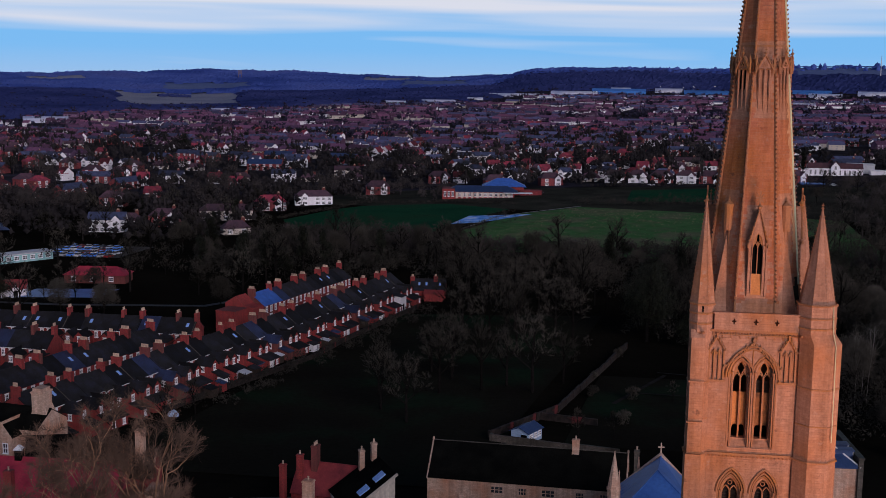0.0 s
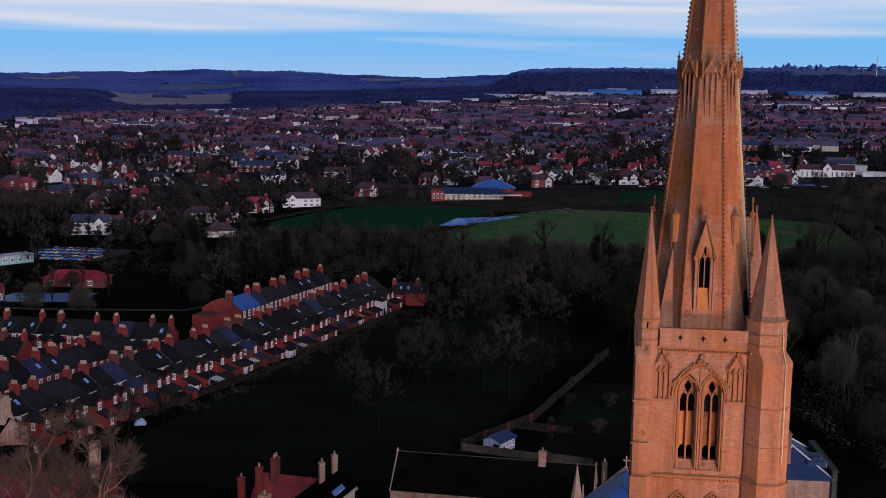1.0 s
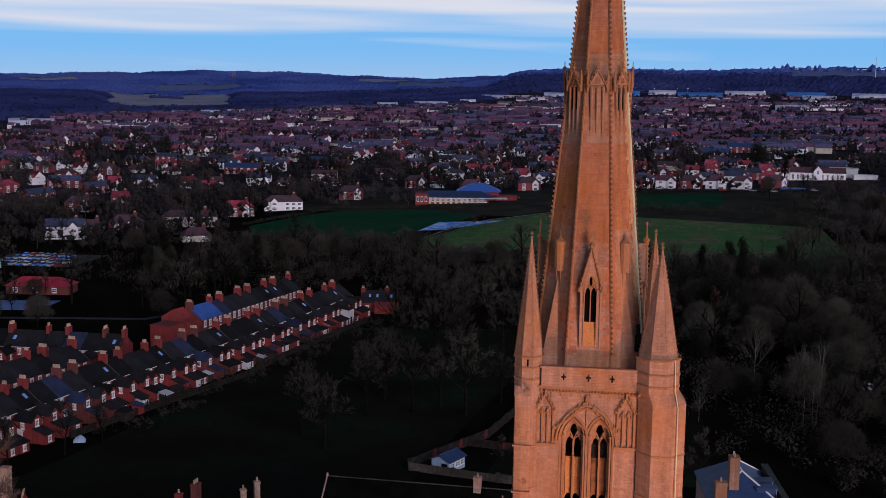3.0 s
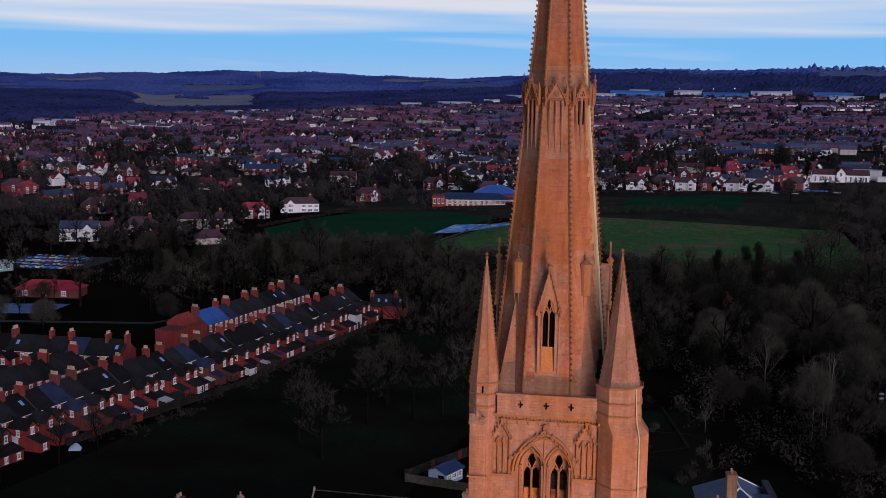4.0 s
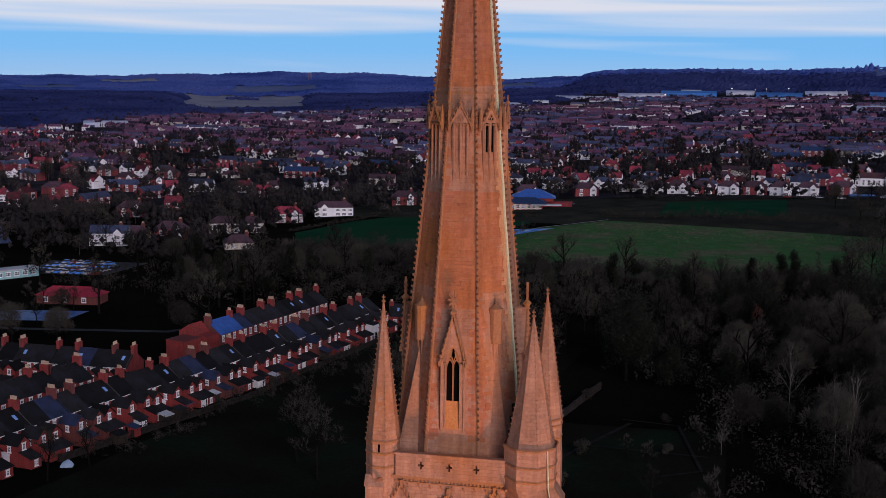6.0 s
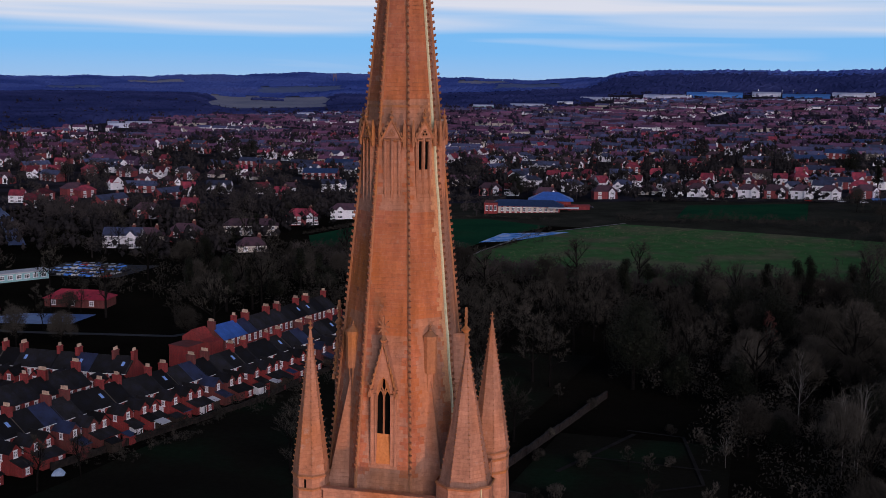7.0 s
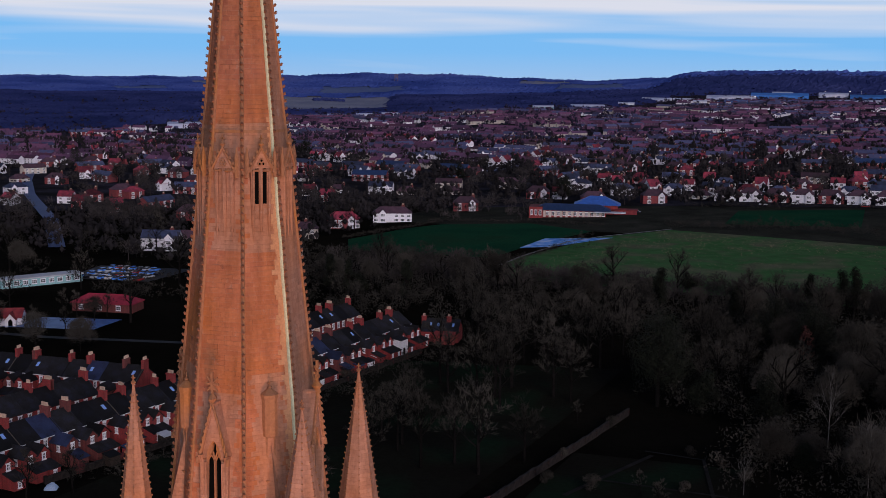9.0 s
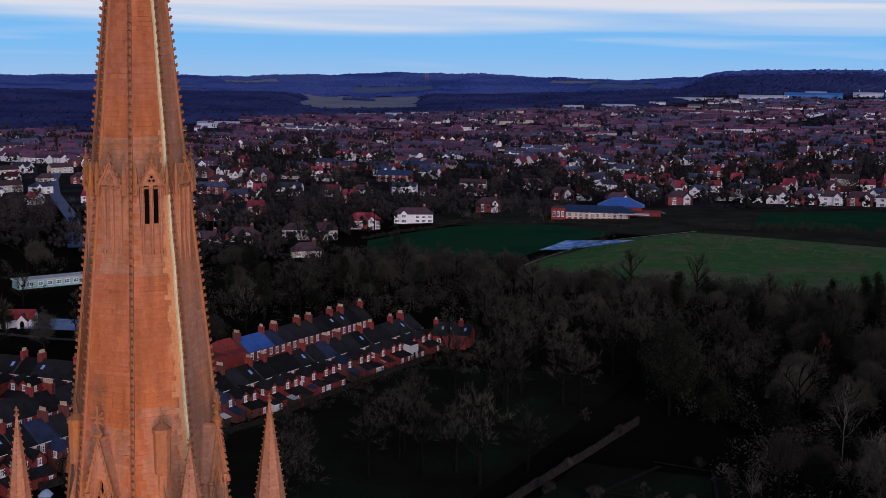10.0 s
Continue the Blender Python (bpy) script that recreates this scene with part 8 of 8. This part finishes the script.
def tree_belt(name, label, spots, mat, quads=520, width=0.2):
    """Rounded winter trees past counting, each a crown of fine upright twigs: spots are x, y, width, height."""
    rnd = np.random.default_rng(12)
    blocks = []
    for x, y, w, h in spots:
        z = height(x, y)
        n = int(quads * w * h / 90)
        lumps = rnd.normal(0, 1, (6, 3)) * (w * 0.26, w * 0.26, h * 0.14) + (x, y, z + h * 0.56)
        v = rnd.normal(0, 1, (n, 3)) + (0, 0, 0.3)
        v /= np.linalg.norm(v, axis=1, keepdims=True)
        p = lumps[rnd.integers(0, 6, n)] + v * (w * 0.27, w * 0.27, h * 0.26) * rnd.uniform(0.3, 1.0, (n, 1))
        p[:, 2] = np.maximum(p[:, 2], z + 0.1)
        d = v + rnd.normal(0, 0.45, (n, 3)) + (0, 0, 0.35)
        d /= np.linalg.norm(d, axis=1, keepdims=True)
        a = np.cross(d, rnd.normal(0, 1, (n, 3)))
        a *= width / 2 / np.linalg.norm(a, axis=1, keepdims=True)
        q = p + d * rnd.uniform(0.6, 1.5, (n, 1))
        blocks.append(np.stack((p - a, p + a, q + a * 0.3, q - a * 0.3), 1).reshape(-1, 3))
        # trunk
        t = np.array(((-0.2, 0, 0), (0.2, 0, 0), (0.1, 0, h * 0.5), (-0.1, 0, h * 0.5), (0, -0.2, 0), (0, 0.2, 0), (0, 0.1, h * 0.5), (0, -0.1, h * 0.5)))
        blocks.append(t + (x, y, z - 0.3))
    co = np.concatenate(blocks).astype(np.float32)
    me = bpy.data.meshes.new(name)
    me.vertices.add(len(co))
    me.vertices.foreach_set("co", co.ravel())
    me.loops.add(len(co))
    me.loops.foreach_set("vertex_index", np.arange(len(co), dtype=np.int32))
    me.polygons.add(len(co) // 4)
    me.polygons.foreach_set("loop_start", np.arange(0, len(co), 4, dtype=np.int32))
    me.update(calc_edges=True)
    me.materials.append(mat)
    tagged(new(name, me), label, "trees", kind="stuff")


belt = list(edge_scrub)
for _ in range(900):
    x, y = random.uniform(-150, 92), random.uniform(330, 372)
    if len(belt) < 160 and not (-86 < x < 96 and y > 352 - 0.06 * x):
        belt.append((x, y, random.uniform(6, 10), random.uniform(5, 9)))
for _ in range(2000):
    # the wooded slopes either side of the meadow, and the park edge
    x, y = random.choice((random.uniform(-280, -118), random.uniform(96, 200), random.uniform(96, 200))), random.uniform(335, 600)
    if len(belt) < 270 and clear(x, y, 1.0) and not (-175 < x < -60 and 395 < y < 520) and not (-232 < x < -182 and y < 345):
        belt.append((x, y, random.uniform(6, 11), random.uniform(7, 12)))
for _ in range(2000):
    # tree clumps between the nearer streets
    dist, az = random.uniform(560, 1000), random.uniform(-36, 14)
    x, y = dist * math.sin(radians(az)), -70 + dist * math.cos(radians(az))
    if len(belt) < 350 and clear(x, y, 2.0) and not road_west(x, y) and not (-165 < x < 100 and y < 600) and not (80 < x < 175 and y < 700):
        belt.append((x, y, random.uniform(7, 13), random.uniform(9, 15)))
for _ in range(200):
    # hedgerow trees before the houses north of the sports field
    x, y = random.uniform(-178, -96), random.uniform(522, 610)
    if len(belt) < 380 and clear(x, y, 0.0):
        belt.append((x, y, random.uniform(4, 7), random.uniform(3.5, 7)))
for _ in range(400):
    x, y = random.uniform(-430, -285), random.uniform(325, 500)
    if len(belt) < 450 and clear(x, y, 1.0) and not road_west(x, y):
        belt.append((x, y, random.uniform(8, 13), random.uniform(8, 13)))
tree_belt("winter_trees", "soft grey-brown winter trees between fields and streets", belt, TOWN_SOFT)


def far_woods():
    """Far woods on the hills and between the far streets, past counting."""
    ridge, copse = Shape(), Shape()
    rnd = random.Random(5)

    def crown(s, x, y, w, h, lift=0.0):
        z = height(x, y) - 1 + lift
        n = 6
        k = len(s.v)
        for level, rr in ((0.0, 0.7), (0.45, 1.0), (0.8, 0.7)):
            for i in range(n):
                a = math.tau * i / n + level
                q = rr * w * rnd.uniform(0.7, 1.2)
                s.v.append((x + q * math.cos(a), y + q * math.sin(a), z + h * level * rnd.uniform(0.85, 1.15)))
        s.v.append((x, y, z + h * rnd.uniform(0.9, 1.2)))
        for b in (0, n):
            for i in range(n):
                s.f.append((k + b + i, k + b + (i + 1) % n, k + b + n + (i + 1) % n, k + b + n + i))
        for i in range(n):
            s.f.append((k + 2 * n + i, k + 2 * n + (i + 1) % n, k + 3 * n))

    def at(az, r):
        return r * math.sin(radians(az)), -70 + r * math.cos(radians(az))

    for _ in range(1500):
        az = rnd.uniform(-44, 17)
        far = 4005 - 800 * step(-6.2, -4.6, az)
        x, y = at(az, far + rnd.uniform(-60, 20))
        if -14 < az < -6 and rnd.random() < 0.6:
            continue
        if az > -3 and rnd.random() < 0.55:
            continue
        crown(ridge, x, y, rnd.uniform(4, 9), rnd.uniform(7, 12) * (1.5 if az > -1 and rnd.random() < 0.35 else 1.0))
    for _ in range(46):
        # a copse in the stubble
        crown(copse, *at(rnd.uniform(-22.4, -20.9), rnd.uniform(3060, 3090)), rnd.uniform(4, 8), rnd.uniform(6, 9), 4.0)
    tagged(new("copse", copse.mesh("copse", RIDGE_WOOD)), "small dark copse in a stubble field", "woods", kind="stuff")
    tagged(new("far_woods", ridge.mesh("far_woods", WOOD_FAR)), "dark leafless trees along the far hill crests, tinted haze blue", "woods", kind="stuff")


far_woods()


def canopy(name, near, mat, label):
    """The unbroken winter woods on the hills, seen as one rough roof of crowns."""
    rnd = np.random.default_rng(8)
    s = Shape()
    azs = [-46 + 0.10 * i for i in range(630)]
    rs = [1560 + 20 * i for i in range(125)]
    keep = {}
    for i, az in enumerate(azs):
        right = step(-6.2, -4.6, az)
        first = woods_from(az)
        for j, r in enumerate(rs):
            if r < first or r > 4030 - 810 * right or (r > 3120) == near and abs(r - 3120) > 20:
                continue
            x, y = r * math.sin(radians(az)), -70 + r * math.cos(radians(az))
            gap = max(min(az - (a0 + 0.5 + 0.15 * math.sin(r * 0.011)), a1 - 0.5 + 0.12 * math.sin(r * 0.017 + 1) - az, (r - r0 - 75 - 8 * math.sin(az * 5)) / 90, (r1 - 75 + 8 * math.sin(az * 3.3) - r) / 90) for a0, a1, r0, r1 in HILL_FIELDS)
            if gap > 0:
                continue
            tall = step(0.0, 0.5, -gap)
            keep[i, j] = len(s.v)
            bank = math.sin(x * 0.011 + math.sin(y * 0.007)) * math.sin(y * 0.013)
            s.v.append((x + rnd.uniform(-4, 4), y + rnd.uniform(-6, 6), height(x, y) - 1 + 5.2 * step(0, 70, r - first) + tall * step(0, 90, r - first) * (3.0 + 3.4 * rnd.random() + 2.2 * bank)))
    for (i, j), k in keep.items():
        q = [keep.get((i + 1, j)), keep.get((i + 1, j + 1)), keep.get((i, j + 1))]
        if None not in q:
            s.f.append((k, q[0], q[1], q[2]))
    tagged(new(name, s.mesh(name, mat)), label, "woods", kind="stuff")


canopy("hill_woods", False, WOOD_FAR, "dark leafless woods covering the far hillsides, tinted haze blue")
canopy("low_woods", True, RIDGE_WOOD, "dark woods on the low ridges under the hills, tinted haze blue")
far_spots = []
for _ in range(3600):
    dist, az = random.uniform(1300, 2650), random.uniform(-43, 16)
    x, y = dist * math.sin(radians(az)), -70 + dist * math.cos(radians(az))
    if clear(x, y, -2.5):
        far_spots.append((x, y, random.uniform(6, 12), random.uniform(6, 12)))
for _ in range(420):
    dist, az = random.uniform(2380, 2840), random.uniform(-9, 16)
    far_spots.insert(0, (dist * math.sin(radians(az)), -70 + dist * math.cos(radians(az)), random.uniform(8, 16), random.uniform(5, 9)))
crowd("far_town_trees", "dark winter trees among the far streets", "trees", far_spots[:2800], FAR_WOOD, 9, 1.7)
